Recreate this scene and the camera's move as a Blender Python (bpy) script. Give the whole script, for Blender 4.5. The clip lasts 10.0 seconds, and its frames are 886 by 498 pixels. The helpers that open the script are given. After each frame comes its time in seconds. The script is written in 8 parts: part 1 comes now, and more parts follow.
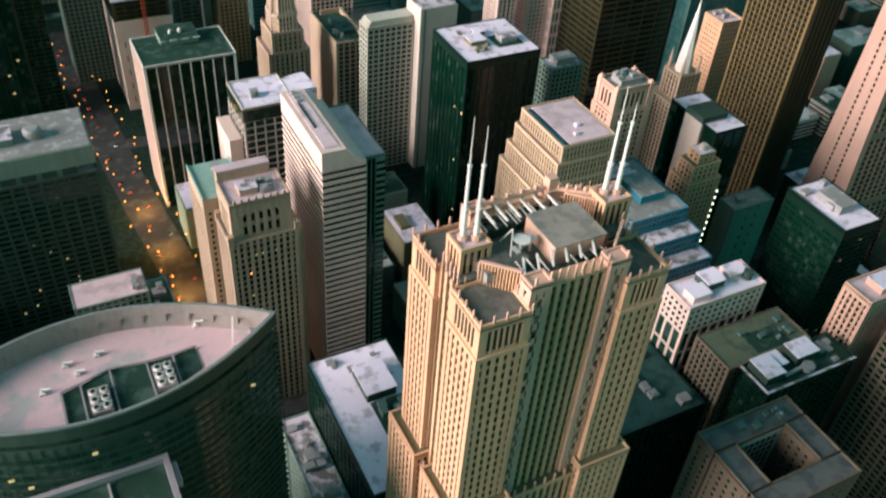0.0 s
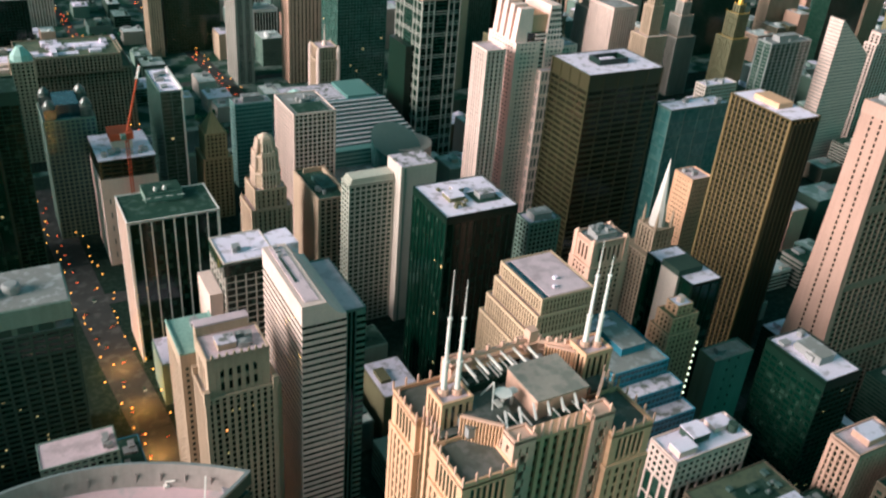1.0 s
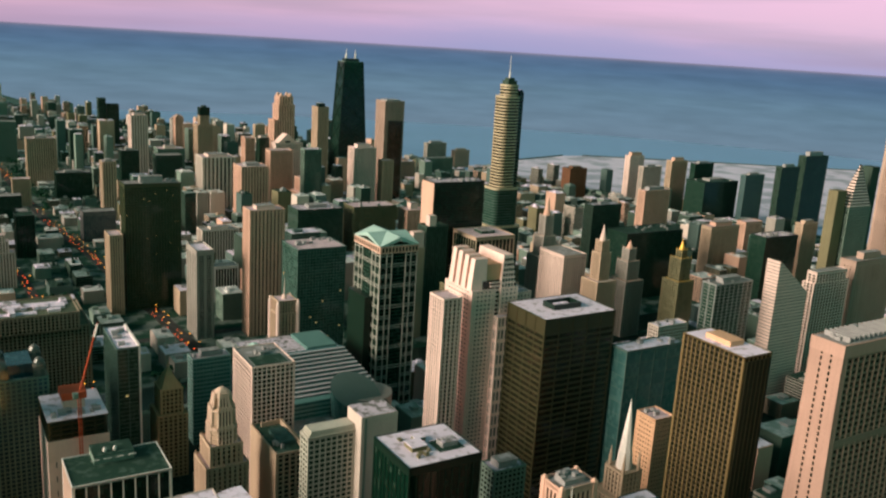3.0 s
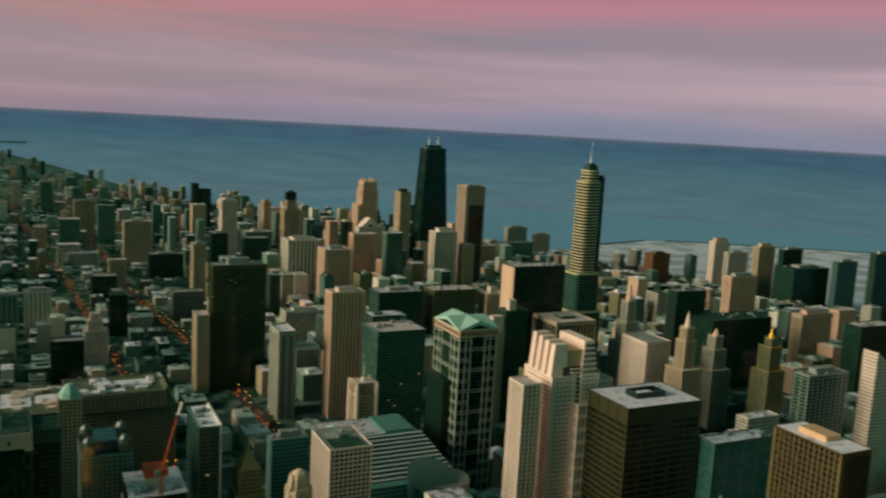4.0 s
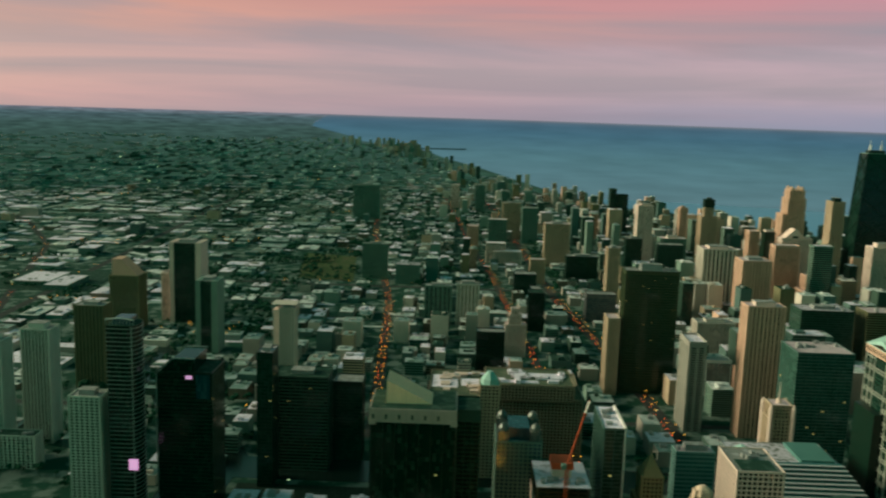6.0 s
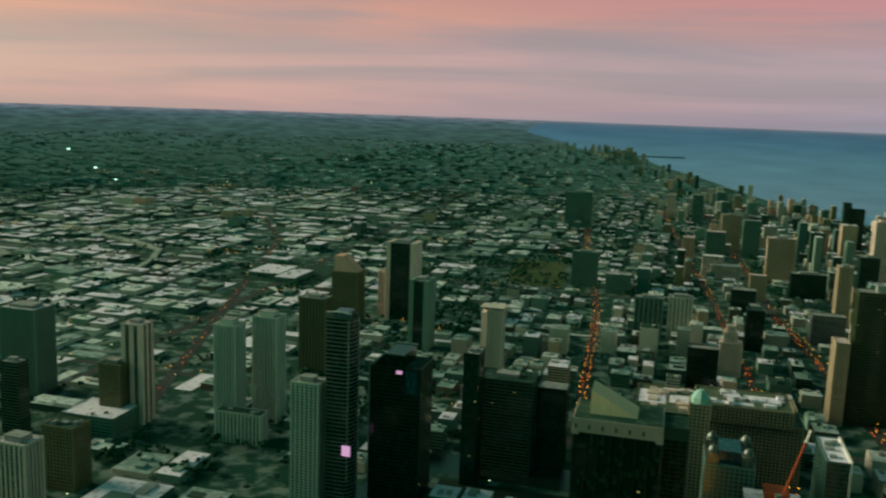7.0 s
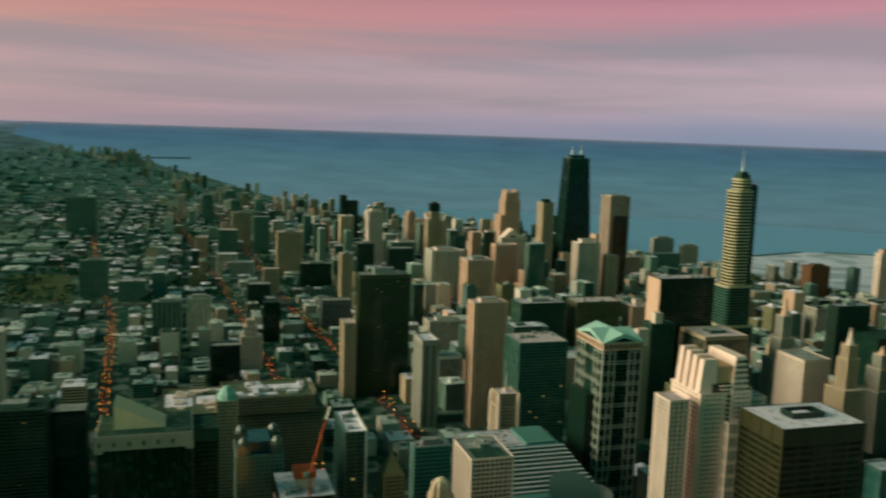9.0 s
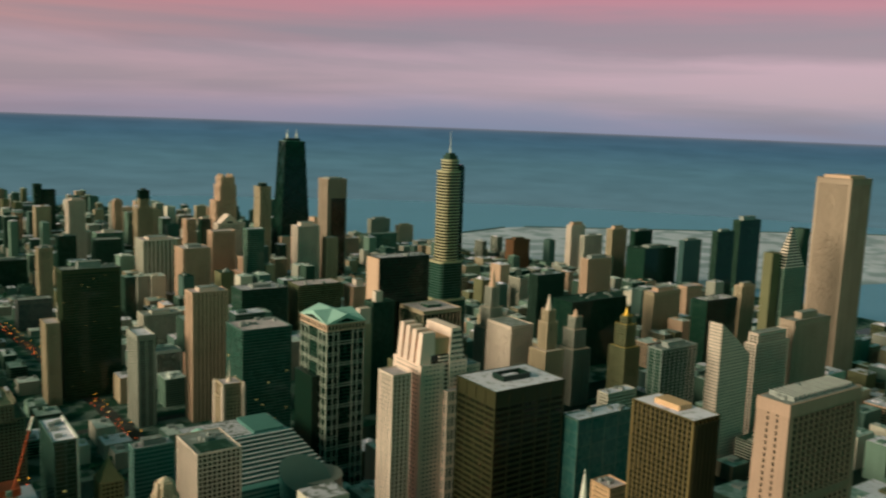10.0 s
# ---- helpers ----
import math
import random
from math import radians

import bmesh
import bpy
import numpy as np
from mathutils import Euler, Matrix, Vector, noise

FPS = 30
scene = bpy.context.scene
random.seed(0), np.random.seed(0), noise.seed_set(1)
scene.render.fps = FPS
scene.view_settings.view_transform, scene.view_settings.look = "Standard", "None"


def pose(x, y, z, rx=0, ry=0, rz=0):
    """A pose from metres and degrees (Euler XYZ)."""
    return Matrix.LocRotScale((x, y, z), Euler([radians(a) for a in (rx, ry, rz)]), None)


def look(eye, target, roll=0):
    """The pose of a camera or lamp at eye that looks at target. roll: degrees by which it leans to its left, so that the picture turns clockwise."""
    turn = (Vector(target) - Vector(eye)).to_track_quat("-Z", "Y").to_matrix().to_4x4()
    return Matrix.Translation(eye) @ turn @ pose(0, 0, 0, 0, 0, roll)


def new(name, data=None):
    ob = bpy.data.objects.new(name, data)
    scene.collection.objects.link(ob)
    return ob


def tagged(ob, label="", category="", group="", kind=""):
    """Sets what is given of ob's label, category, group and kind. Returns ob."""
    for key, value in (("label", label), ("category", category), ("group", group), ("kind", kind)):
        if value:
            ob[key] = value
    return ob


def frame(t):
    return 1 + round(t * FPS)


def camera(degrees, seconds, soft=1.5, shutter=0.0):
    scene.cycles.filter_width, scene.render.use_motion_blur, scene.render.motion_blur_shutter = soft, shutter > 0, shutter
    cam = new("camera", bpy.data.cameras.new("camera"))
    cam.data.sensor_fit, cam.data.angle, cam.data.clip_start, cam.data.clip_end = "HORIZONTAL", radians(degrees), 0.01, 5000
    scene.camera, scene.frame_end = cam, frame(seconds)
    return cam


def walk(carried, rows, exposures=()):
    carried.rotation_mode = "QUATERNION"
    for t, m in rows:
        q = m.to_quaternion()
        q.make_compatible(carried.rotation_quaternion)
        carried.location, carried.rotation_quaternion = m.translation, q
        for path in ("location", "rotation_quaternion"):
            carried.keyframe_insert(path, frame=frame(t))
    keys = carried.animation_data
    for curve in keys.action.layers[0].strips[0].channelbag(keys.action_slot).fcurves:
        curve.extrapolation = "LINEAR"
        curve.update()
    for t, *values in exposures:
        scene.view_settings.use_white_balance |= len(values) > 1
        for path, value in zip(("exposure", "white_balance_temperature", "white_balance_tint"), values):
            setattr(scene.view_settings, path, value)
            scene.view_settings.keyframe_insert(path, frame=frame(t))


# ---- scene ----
cam = camera(54.17, 10.0, soft=2.2, shutter=0.3)
EYE = (0.0, 0.0, 412.0)
PATH = [
    (0.0, 49.66, -3.72, -26.69),
    (0.5, 54.95, -3.76, -27.29),
    (1.0, 59.84, -4.19, -27.95),
    (1.5, 63.54, -4.38, -29.16),
    (2.0, 67.88, -4.00, -30.27),
    (2.5, 72.29, -4.15, -30.98),
    (2.7, 73.97, -4.01, -31.13),
    (3.8, 81.07, -3.30, -28.29),
    (4.0, 81.55, -3.08, -25.77),
    (4.5, 82.17, -2.59, -17.51),
    (5.0, 82.31, -2.21, -10.42),
    (5.5, 81.66, -2.13, -5.20),
    (5.7, 81.14, -2.02, -2.69),
    (6.8, 80.45, -1.79, 12.47),
    (7.0, 80.73, -1.99, 15.29),
    (7.5, 81.23, -1.55, 17.92),
    (8.0, 81.70, -0.59, 9.18),
    (8.5, 82.00, -1.35, -4.43),
    (9.0, 81.85, -1.95, -16.44),
    (9.5, 81.60, -2.09, -26.56),
    (10.0, 81.41, -2.14, -34.99),
]
EXPOSURES = [(0.0, 0.76, 4900, -27), (1.6, 0.66, 4850, -30), (2.0, 0.62, 5450, -23), (2.4, 0.58, 5750, -20), (3.0, 0.25, 5750, -32), (3.7, -0.46, 5900, -52), (4.0, -0.46, 5900, -56), (4.5, -0.10, 5840, -59), (5.7, -0.10, 5830, -63), (7.3, -0.24, 5780, -69), (8.0, -0.42, 5700, -74), (8.6, -0.30, 5800, -67), (9.3, -0.22, 5870, -60), (10.0, -0.30, 5930, -57)]
walk(cam, [(t, pose(*EYE, rx, ry, rz)) for t, rx, ry, rz in PATH], EXPOSURES)

# ---- world, sun ----
world = bpy.data.worlds.new("dusk")
scene.world = world
world.use_nodes = True
wn, wl = world.node_tree.nodes, world.node_tree.links
wn.clear()


def wnode(kind, **kw):
    n = wn.new(kind)
    for k, val in kw.items():
        n.inputs[k].default_value = val
    return n


def ramp_set(n, stops, mode="LINEAR"):
    n.color_ramp.interpolation = mode
    e = n.color_ramp.elements
    while len(e) < len(stops):
        e.new(0.5)
    for k, (p, c) in enumerate(stops):
        e[k].position, e[k].color = p, (*c, 1)


SUN_AZ, SUN_EL = 274.0, 16.5          # compass bearing and height of the glow in the west
coord = wn.new("ShaderNodeTexCoord")
sep = wn.new("ShaderNodeSeparateXYZ")
wl.new(coord.outputs["Generated"], sep.inputs[0])
# height above the horizon, 0 at level, 1 at 14 degrees
rise = wn.new("ShaderNodeMapRange")
rise.inputs["From Min"].default_value, rise.inputs["From Max"].default_value = -0.014, 0.24
wl.new(sep.outputs["Z"], rise.inputs["Value"])
# long streaks of cloud wander the bands up and down
stretch = wn.new("ShaderNodeMapping")
stretch.inputs["Scale"].default_value = (1.1, 1.1, 7.0)
wl.new(coord.outputs["Generated"], stretch.inputs["Vector"])
streak = wnode("ShaderNodeTexNoise", Scale=2.2, Detail=5.0, Roughness=0.55)
wl.new(stretch.outputs[0], streak.inputs["Vector"])
bend = wn.new("ShaderNodeMath")
bend.operation = "MULTIPLY_ADD"
bend.inputs[1].default_value, bend.inputs[2].default_value = 0.22, -0.11
wl.new(streak.outputs["Fac"], bend.inputs[0])
height = wn.new("ShaderNodeMath")
height.operation = "ADD"
wl.new(rise.outputs[0], height.inputs[0])
wl.new(bend.outputs[0], height.inputs[1])
east = wn.new("ShaderNodeValToRGB")
ramp_set(east, [(0.0, (0.287, 0.203, 0.422)), (0.08, (0.348, 0.214, 0.436)), (0.20, (0.608, 0.266, 0.475)), (0.30, (0.682, 0.272, 0.490)), (0.36, (0.434, 0.174, 0.334)), (0.44, (0.434, 0.165, 0.312)), (0.54, (0.621, 0.155, 0.297)), (0.68, (0.466, 0.106, 0.222)), (1.0, (0.049, 0.118, 0.093))])
west = wn.new("ShaderNodeValToRGB")
ramp_set(west, [(0.0, (0.537, 0.228, 0.332)), (0.08, (0.743, 0.266, 0.359)), (0.22, (0.663, 0.236, 0.332)), (0.32, (0.568, 0.197, 0.280)), (0.42, (0.821, 0.216, 0.230)), (0.52, (0.663, 0.187, 0.205)), (0.64, (0.523, 0.179, 0.205)), (0.78, (0.315, 0.118, 0.153)), (1.0, (0.049, 0.118, 0.093))])
wl.new(height.outputs[0], east.inputs[0])
wl.new(height.outputs[0], west.inputs[0])
side = wn.new("ShaderNodeMapRange")
side.inputs["From Min"].default_value, side.inputs["From Max"].default_value = 0.55, -0.55
wl.new(sep.outputs["X"], side.inputs["Value"])
both = wn.new("ShaderNodeMix")
both.data_type = "RGBA"
wl.new(side.outputs[0], both.inputs[0])
wl.new(east.outputs[0], both.inputs[6])
wl.new(west.outputs[0], both.inputs[7])
# the unseen southern sky is coloured green to tint shaded south faces
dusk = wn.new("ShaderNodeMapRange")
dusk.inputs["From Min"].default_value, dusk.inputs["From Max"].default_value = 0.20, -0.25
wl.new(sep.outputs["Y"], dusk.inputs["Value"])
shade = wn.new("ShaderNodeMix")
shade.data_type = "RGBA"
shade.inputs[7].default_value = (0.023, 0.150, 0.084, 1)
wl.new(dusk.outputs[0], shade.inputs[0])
# grey-violet cloud streaks across the glow
thin = wn.new("ShaderNodeMapping")
thin.inputs["Scale"].default_value = (0.8, 0.8, 11.0)
wl.new(coord.outputs["Generated"], thin.inputs["Vector"])
veil = wnode("ShaderNodeTexNoise", Scale=1.7, Detail=6.0, Roughness=0.5, Distortion=0.6)
wl.new(thin.outputs[0], veil.inputs["Vector"])
veil_amount = wn.new("ShaderNodeMapRange")
veil_amount.inputs["From Min"].default_value, veil_amount.inputs["From Max"].default_value = 0.47, 0.66
veil_amount.inputs["To Max"].default_value = 0.6
wl.new(veil.outputs["Fac"], veil_amount.inputs["Value"])
veiled = wn.new("ShaderNodeMix")
veiled.data_type = "RGBA"
veiled.inputs[7].default_value = (0.318, 0.164, 0.302, 1)
wl.new(veil_amount.outputs[0], veiled.inputs[0])
wl.new(both.outputs[2], veiled.inputs[6])
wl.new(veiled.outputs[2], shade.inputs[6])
# overhead, out of view, a dim green-grey that tints the shadows
above = wn.new("ShaderNodeMapRange")
above.inputs["From Min"].default_value, above.inputs["From Max"].default_value = 0.30, 0.70
wl.new(sep.outputs["Z"], above.inputs["Value"])
vault = wn.new("ShaderNodeMix")
vault.data_type = "RGBA"
vault.inputs[7].default_value = (0.049, 0.077, 0.074, 1)
wl.new(above.outputs[0], vault.inputs[0])
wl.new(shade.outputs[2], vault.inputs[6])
clear = wn.new("ShaderNodeTexSky")
clear.sky_type, clear.sun_disc = "NISHITA", False
clear.sun_elevation, clear.sun_rotation = radians(SUN_EL), radians(SUN_AZ)
bg_cloud = wnode("ShaderNodeBackground", Strength=1.18)
bg_clear = wnode("ShaderNodeBackground", Strength=0.02)
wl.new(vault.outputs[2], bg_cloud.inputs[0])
wl.new(clear.outputs[0], bg_clear.inputs[0])
total = wn.new("ShaderNodeAddShader")
wl.new(bg_cloud.outputs[0], total.inputs[0])
wl.new(bg_clear.outputs[0], total.inputs[1])
wout = wn.new("ShaderNodeOutputWorld")
wl.new(total.outputs[0], wout.inputs[0])

sun = new("sun", bpy.data.lights.new("sun", "SUN"))
sun.data.energy, sun.data.angle, sun.data.color = 5.5, radians(34), (1.0, 0.62, 0.56)
sun.matrix_world = look((0, 0, 900), (900 * math.sin(radians(SUN_AZ + 180)), 900 * math.cos(radians(SUN_AZ + 180)), 900 - 900 * math.tan(radians(SUN_EL))))

# ---- materials ----
MATS = {}


def grain(name, base, rough=0.8, metal=0.0, vary=0.25, big=30.0, small=1.5, tint=None, patch=0.0, jitter=0.12, bump=0.15, streaks=0.0, spec=0.08):
    """A surface with broad stains, fine grain, run-off streaks, and a slight difference from one piece to the next; tint shows in patches."""
    m = bpy.data.materials.new(name)
    MATS[name] = m
    m.use_nodes = True
    n, l = m.node_tree.nodes, m.node_tree.links
    bs = n["Principled BSDF"]
    bs.inputs["Roughness"].default_value, bs.inputs["Metallic"].default_value = rough, metal
    bs.inputs["Specular IOR Level"].default_value = spec
    geo = n.new("ShaderNodeNewGeometry")
    a = n.new("ShaderNodeTexNoise")
    a.inputs["Scale"].default_value, a.inputs["Detail"].default_value = 1 / big, 4
    b = n.new("ShaderNodeTexNoise")
    b.inputs["Scale"].default_value, b.inputs["Detail"].default_value = 1 / small, 3
    mp = n.new("ShaderNodeMapping")
    mp.inputs["Scale"].default_value = (0.5, 0.5, 0.02)
    c = n.new("ShaderNodeTexNoise")
    c.inputs["Scale"].default_value, c.inputs["Detail"].default_value = 1.0, 2
    for t in (a, b):
        l.new(geo.outputs["Position"], t.inputs["Vector"])
    l.new(geo.outputs["Position"], mp.inputs[0])
    l.new(mp.outputs[0], c.inputs["Vector"])
    info = n.new("ShaderNodeObjectInfo")
    # value = 1 + vary*(a-.5)*1.4 + vary*(b-.5)*.8 + streaks*(c-.5) + jitter*(random-.5)
    last = None
    for out, w in ((a.outputs["Fac"], vary * 1.6), (b.outputs["Fac"], vary), (c.outputs["Fac"], streaks * 1.6), (info.outputs["Random"], jitter), (geo.outputs["Random Per Island"], jitter)):
        q = n.new("ShaderNodeMath")
        q.operation = "MULTIPLY_ADD"
        q.inputs[1].default_value = w
        q.inputs[2].default_value = 1 - (vary * 2.6 + streaks * 1.6 + jitter * 2) / 2
        l.new(out, q.inputs[0])
        if last:
            l.new(last.outputs[0], q.inputs[2])
        last = q
    col = n.new("ShaderNodeMix")
    col.data_type = "RGBA"
    col.inputs[6].default_value, col.inputs[7].default_value = (*base, 1), (*(tint or base), 1)
    if patch:
        rr = n.new("ShaderNodeMapRange")
        rr.inputs["From Min"].default_value, rr.inputs["From Max"].default_value = 0.5 + 0.18 * (0.5 - patch) * 2 - 0.06, 0.5 + 0.18 * (0.5 - patch) * 2 + 0.06
        d = n.new("ShaderNodeTexNoise")
        d.inputs["Scale"].default_value, d.inputs["Detail"].default_value = 2.2 / big, 5
        l.new(geo.outputs["Position"], d.inputs["Vector"])
        l.new(d.outputs["Fac"], rr.inputs["Value"])
        l.new(rr.outputs[0], col.inputs[0])
    else:
        col.inputs[0].default_value = 0
    sc = n.new("ShaderNodeVectorMath")
    sc.operation = "SCALE"
    l.new(col.outputs[2], sc.inputs[0])
    l.new(last.outputs[0], sc.inputs["Scale"])
    l.new(sc.outputs[0], bs.inputs["Base Color"])
    if bump:
        bp = n.new("ShaderNodeBump")
        bp.inputs["Strength"].default_value, bp.inputs["Distance"].default_value = bump, small * 0.15
        l.new(b.outputs["Fac"], bp.inputs["Height"])
        l.new(bp.outputs[0], bs.inputs["Normal"])
    return m


def glazing(name, base, blind=(0.16, 0.15, 0.13), share=0.25, cell=(3.0, 3.0, 4.0), rough=0.12, spec=0.5):
    """Window glass, with blinds drawn behind some of the panes."""
    m = bpy.data.materials.new(name)
    MATS[name] = m
    m.use_nodes = True
    n, l = m.node_tree.nodes, m.node_tree.links
    bs = n["Principled BSDF"]
    bs.inputs["Roughness"].default_value, bs.inputs["Specular IOR Level"].default_value = rough, spec
    geo = n.new("ShaderNodeNewGeometry")
    sn = n.new("ShaderNodeVectorMath")
    sn.operation = "SNAP"
    sn.inputs[1].default_value = cell
    l.new(geo.outputs["Position"], sn.inputs[0])
    wnz = n.new("ShaderNodeTexWhiteNoise")
    l.new(sn.outputs[0], wnz.inputs["Vector"])
    rr = n.new("ShaderNodeMapRange")
    rr.inputs["From Min"].default_value, rr.inputs["From Max"].default_value = 1 - share * 1.6, 1.0
    l.new(wnz.outputs["Value"], rr.inputs["Value"])
    col = n.new("ShaderNodeMix")
    col.data_type = "RGBA"
    col.inputs[6].default_value, col.inputs[7].default_value = (*base, 1), (*blind, 1)
    l.new(rr.outputs[0], col.inputs[0])
    l.new(col.outputs[2], bs.inputs["Base Color"])
    wv = n.new("ShaderNodeTexNoise")
    wv.inputs["Scale"].default_value = 0.15
    l.new(geo.outputs["Position"], wv.inputs["Vector"])
    bp = n.new("ShaderNodeBump")
    bp.inputs["Strength"].default_value, bp.inputs["Distance"].default_value = 0.05, 1.0
    l.new(wv.outputs["Fac"], bp.inputs["Height"])
    l.new(bp.outputs[0], bs.inputs["Normal"])
    return m


def glow(name, color, strength):
    m = bpy.data.materials.new(name)
    MATS[name] = m
    m.use_nodes = True
    bs = m.node_tree.nodes["Principled BSDF"]
    bs.inputs["Base Color"].default_value = (*color, 1)
    bs.inputs["Emission Color"].default_value = (*color, 1)
    bs.inputs["Emission Strength"].default_value = strength
    return m


STONE_GOLD = grain("golden_granite", (0.64, 0.40, 0.255), streaks=0.10)
STONE_PINK = grain("pink_granite", (0.62, 0.40, 0.31), streaks=0.10)
STONE_BEIGE = grain("beige_limestone", (0.46, 0.345, 0.255), streaks=0.2)
STONE_BROWN = grain("brown_terracotta", (0.175, 0.160, 0.095), streaks=0.2)
STONE_GREY = grain("grey_stone", (0.34, 0.31, 0.28), streaks=0.2)
STONE_WHITE = grain("white_granite", (0.71, 0.545, 0.49), streaks=0.08)
CONC_WHITE = grain("white_concrete", (0.62, 0.53, 0.47), streaks=0.12)
CONC_GREY = grain("grey_concrete", (0.20, 0.26, 0.22), streaks=0.2)
CONC_DARK = grain("dark_concrete", (0.052, 0.078, 0.062), streaks=0.15)
BROWN_METAL = grain("brown_metal_panel", (0.046, 0.034, 0.020), rough=0.45, spec=0.4)
ALU_BROWN = grain("bronze_aluminium", (0.225, 0.162, 0.074), rough=0.38, metal=0.3, spec=0.5)
CORTEN = grain("weathering_steel", (0.044, 0.040, 0.018), rough=0.36, vary=0.2, spec=0.6)
BLACK = grain("black_steel", (0.006, 0.020, 0.012), rough=0.35, vary=0.2, spec=0.5)
ALU_GREY = grain("grey_aluminium", (0.36, 0.37, 0.36), rough=0.45, metal=0.4)
OLIVE_STEEL = grain("olive_bronze_steel", (0.050, 0.060, 0.028), rough=0.4, spec=0.4)
GREEN_FRAME = grain("green_grey_metal", (0.12, 0.17, 0.155), rough=0.5, metal=0.2)
BLUE_PANEL = grain("blue_metal_panel", (0.07, 0.20, 0.28), rough=0.45)
TEAL_PANEL = grain("teal_panel", (0.14, 0.25, 0.23), rough=0.5)
COPPER = grain("verdigris_copper", (0.42, 0.57, 0.52), vary=0.3, streaks=0.3)
COPPER_DULL = grain("dull_verdigris_copper", (0.30, 0.42, 0.36), vary=0.3, streaks=0.3)
RED_STEEL = grain("red_painted_steel", (0.48, 0.10, 0.05), vary=0.15)
TOWER_GREY = grain("grey_pink_granite", (0.40, 0.29, 0.24), streaks=0.08)
SNOW = grain("packed_snow", (0.90, 0.78, 0.92), tint=(0.56, 0.47, 0.54), patch=0.25, big=14, vary=0.12)
ROOF_SNOWY = grain("roof_with_thin_snow", (0.66, 0.57, 0.66), tint=(0.20, 0.19, 0.18), patch=0.4, big=12)
ROOF_GREY = grain("grey_roof_felt", (0.27, 0.26, 0.25), tint=(0.42, 0.40, 0.41), patch=0.3, big=16)
ROOF_DARK = grain("dark_roof_tar", (0.030, 0.058, 0.042), tint=(0.075, 0.11, 0.088), patch=0.3, big=16)
ROOF_PINK = grain("pale_roof_gravel", (0.66, 0.51, 0.55), tint=(0.52, 0.40, 0.43), patch=0.35, big=20)
BROWN_GREY = grain("brown_grey_brick", (0.150, 0.118, 0.088), streaks=0.2)
ROOF_TERRACE = grain("grey_buff_roof_felt", (0.36, 0.31, 0.27), tint=(0.25, 0.24, 0.21), patch=0.4, big=10)
ROOF_OLIVE = grain("olive_gravel_roof", (0.135, 0.150, 0.100), tint=(0.09, 0.11, 0.08), patch=0.35, big=14)
ROOF_SLATE = grain("slate_grey_roof_felt", (0.135, 0.130, 0.128), tint=(0.09, 0.09, 0.095), patch=0.4, big=14)
ROOF_TEAL = grain("dark_teal_roof_felt", (0.052, 0.098, 0.092), tint=(0.035, 0.07, 0.062), patch=0.4, big=14)
MACHINE = grain("roof_machinery_metal", (0.34, 0.33, 0.33), rough=0.6, metal=0.2, big=5)
CONC_PALE = grain("pale_green_grey_concrete", (0.54, 0.56, 0.50), streaks=0.15)
WHITE_PAINT = grain("white_painted_metal", (0.78, 0.72, 0.68), rough=0.5)
GLASS_DARK = glazing("dark_glass", (0.004, 0.019, 0.011), share=0.16, blind=(0.030, 0.055, 0.040))
GLASS_GREEN = glazing("green_glass", (0.015, 0.043, 0.028), blind=(0.045, 0.080, 0.062), share=0.3)
GLASS_BROWN = glazing("brown_glass", (0.012, 0.015, 0.008), blind=(0.036, 0.030, 0.018), share=0.2)
GLASS_BLUE = glazing("blue_glass", (0.020, 0.055, 0.075), blind=(0.05, 0.10, 0.12), share=0.3)
GLASS_TEAL = glazing("teal_glass", (0.048, 0.118, 0.115), blind=(0.085, 0.165, 0.160), share=0.4)
GLASS_PALE = glazing("pale_glass", (0.08, 0.10, 0.09), blind=(0.20, 0.19, 0.17), share=0.4)
GLASS_EMERALD = glazing("emerald_glass", (0.016, 0.055, 0.037), blind=(0.05, 0.11, 0.085), share=0.4)
GLASS_MINT = glazing("mint_glass", (0.070, 0.155, 0.150), blind=(0.11, 0.20, 0.19), share=0.4)
MINT_PANEL = grain("mint_panel", (0.26, 0.37, 0.345), rough=0.5)
OLD_GOLD = grain("old_gold_stone", (0.33, 0.26, 0.15), streaks=0.2)
ROSE_WHITE = grain("rose_white_granite", (0.86, 0.63, 0.57), streaks=0.08)
LAMP_WARM = glow("sodium_lamp", (1.0, 0.34, 0.05), 3.2)
LAMP_RED = glow("red_tail_lamp", (1.0, 0.10, 0.03), 3.0)
LAMP_WHITE = glow("white_lamp", (1.0, 0.80, 0.55), 2.2)
LAMP_COOL = glow("cool_floodlight", (1.0, 0.95, 1.0), 3.0)
SIGN_PINK = glow("magenta_screen", (0.9, 0.32, 0.75), 0.9)
WINDOW_LIT = glow("lit_room", (1.0, 0.60, 0.26), 0.32)

# ---- building blocks ----


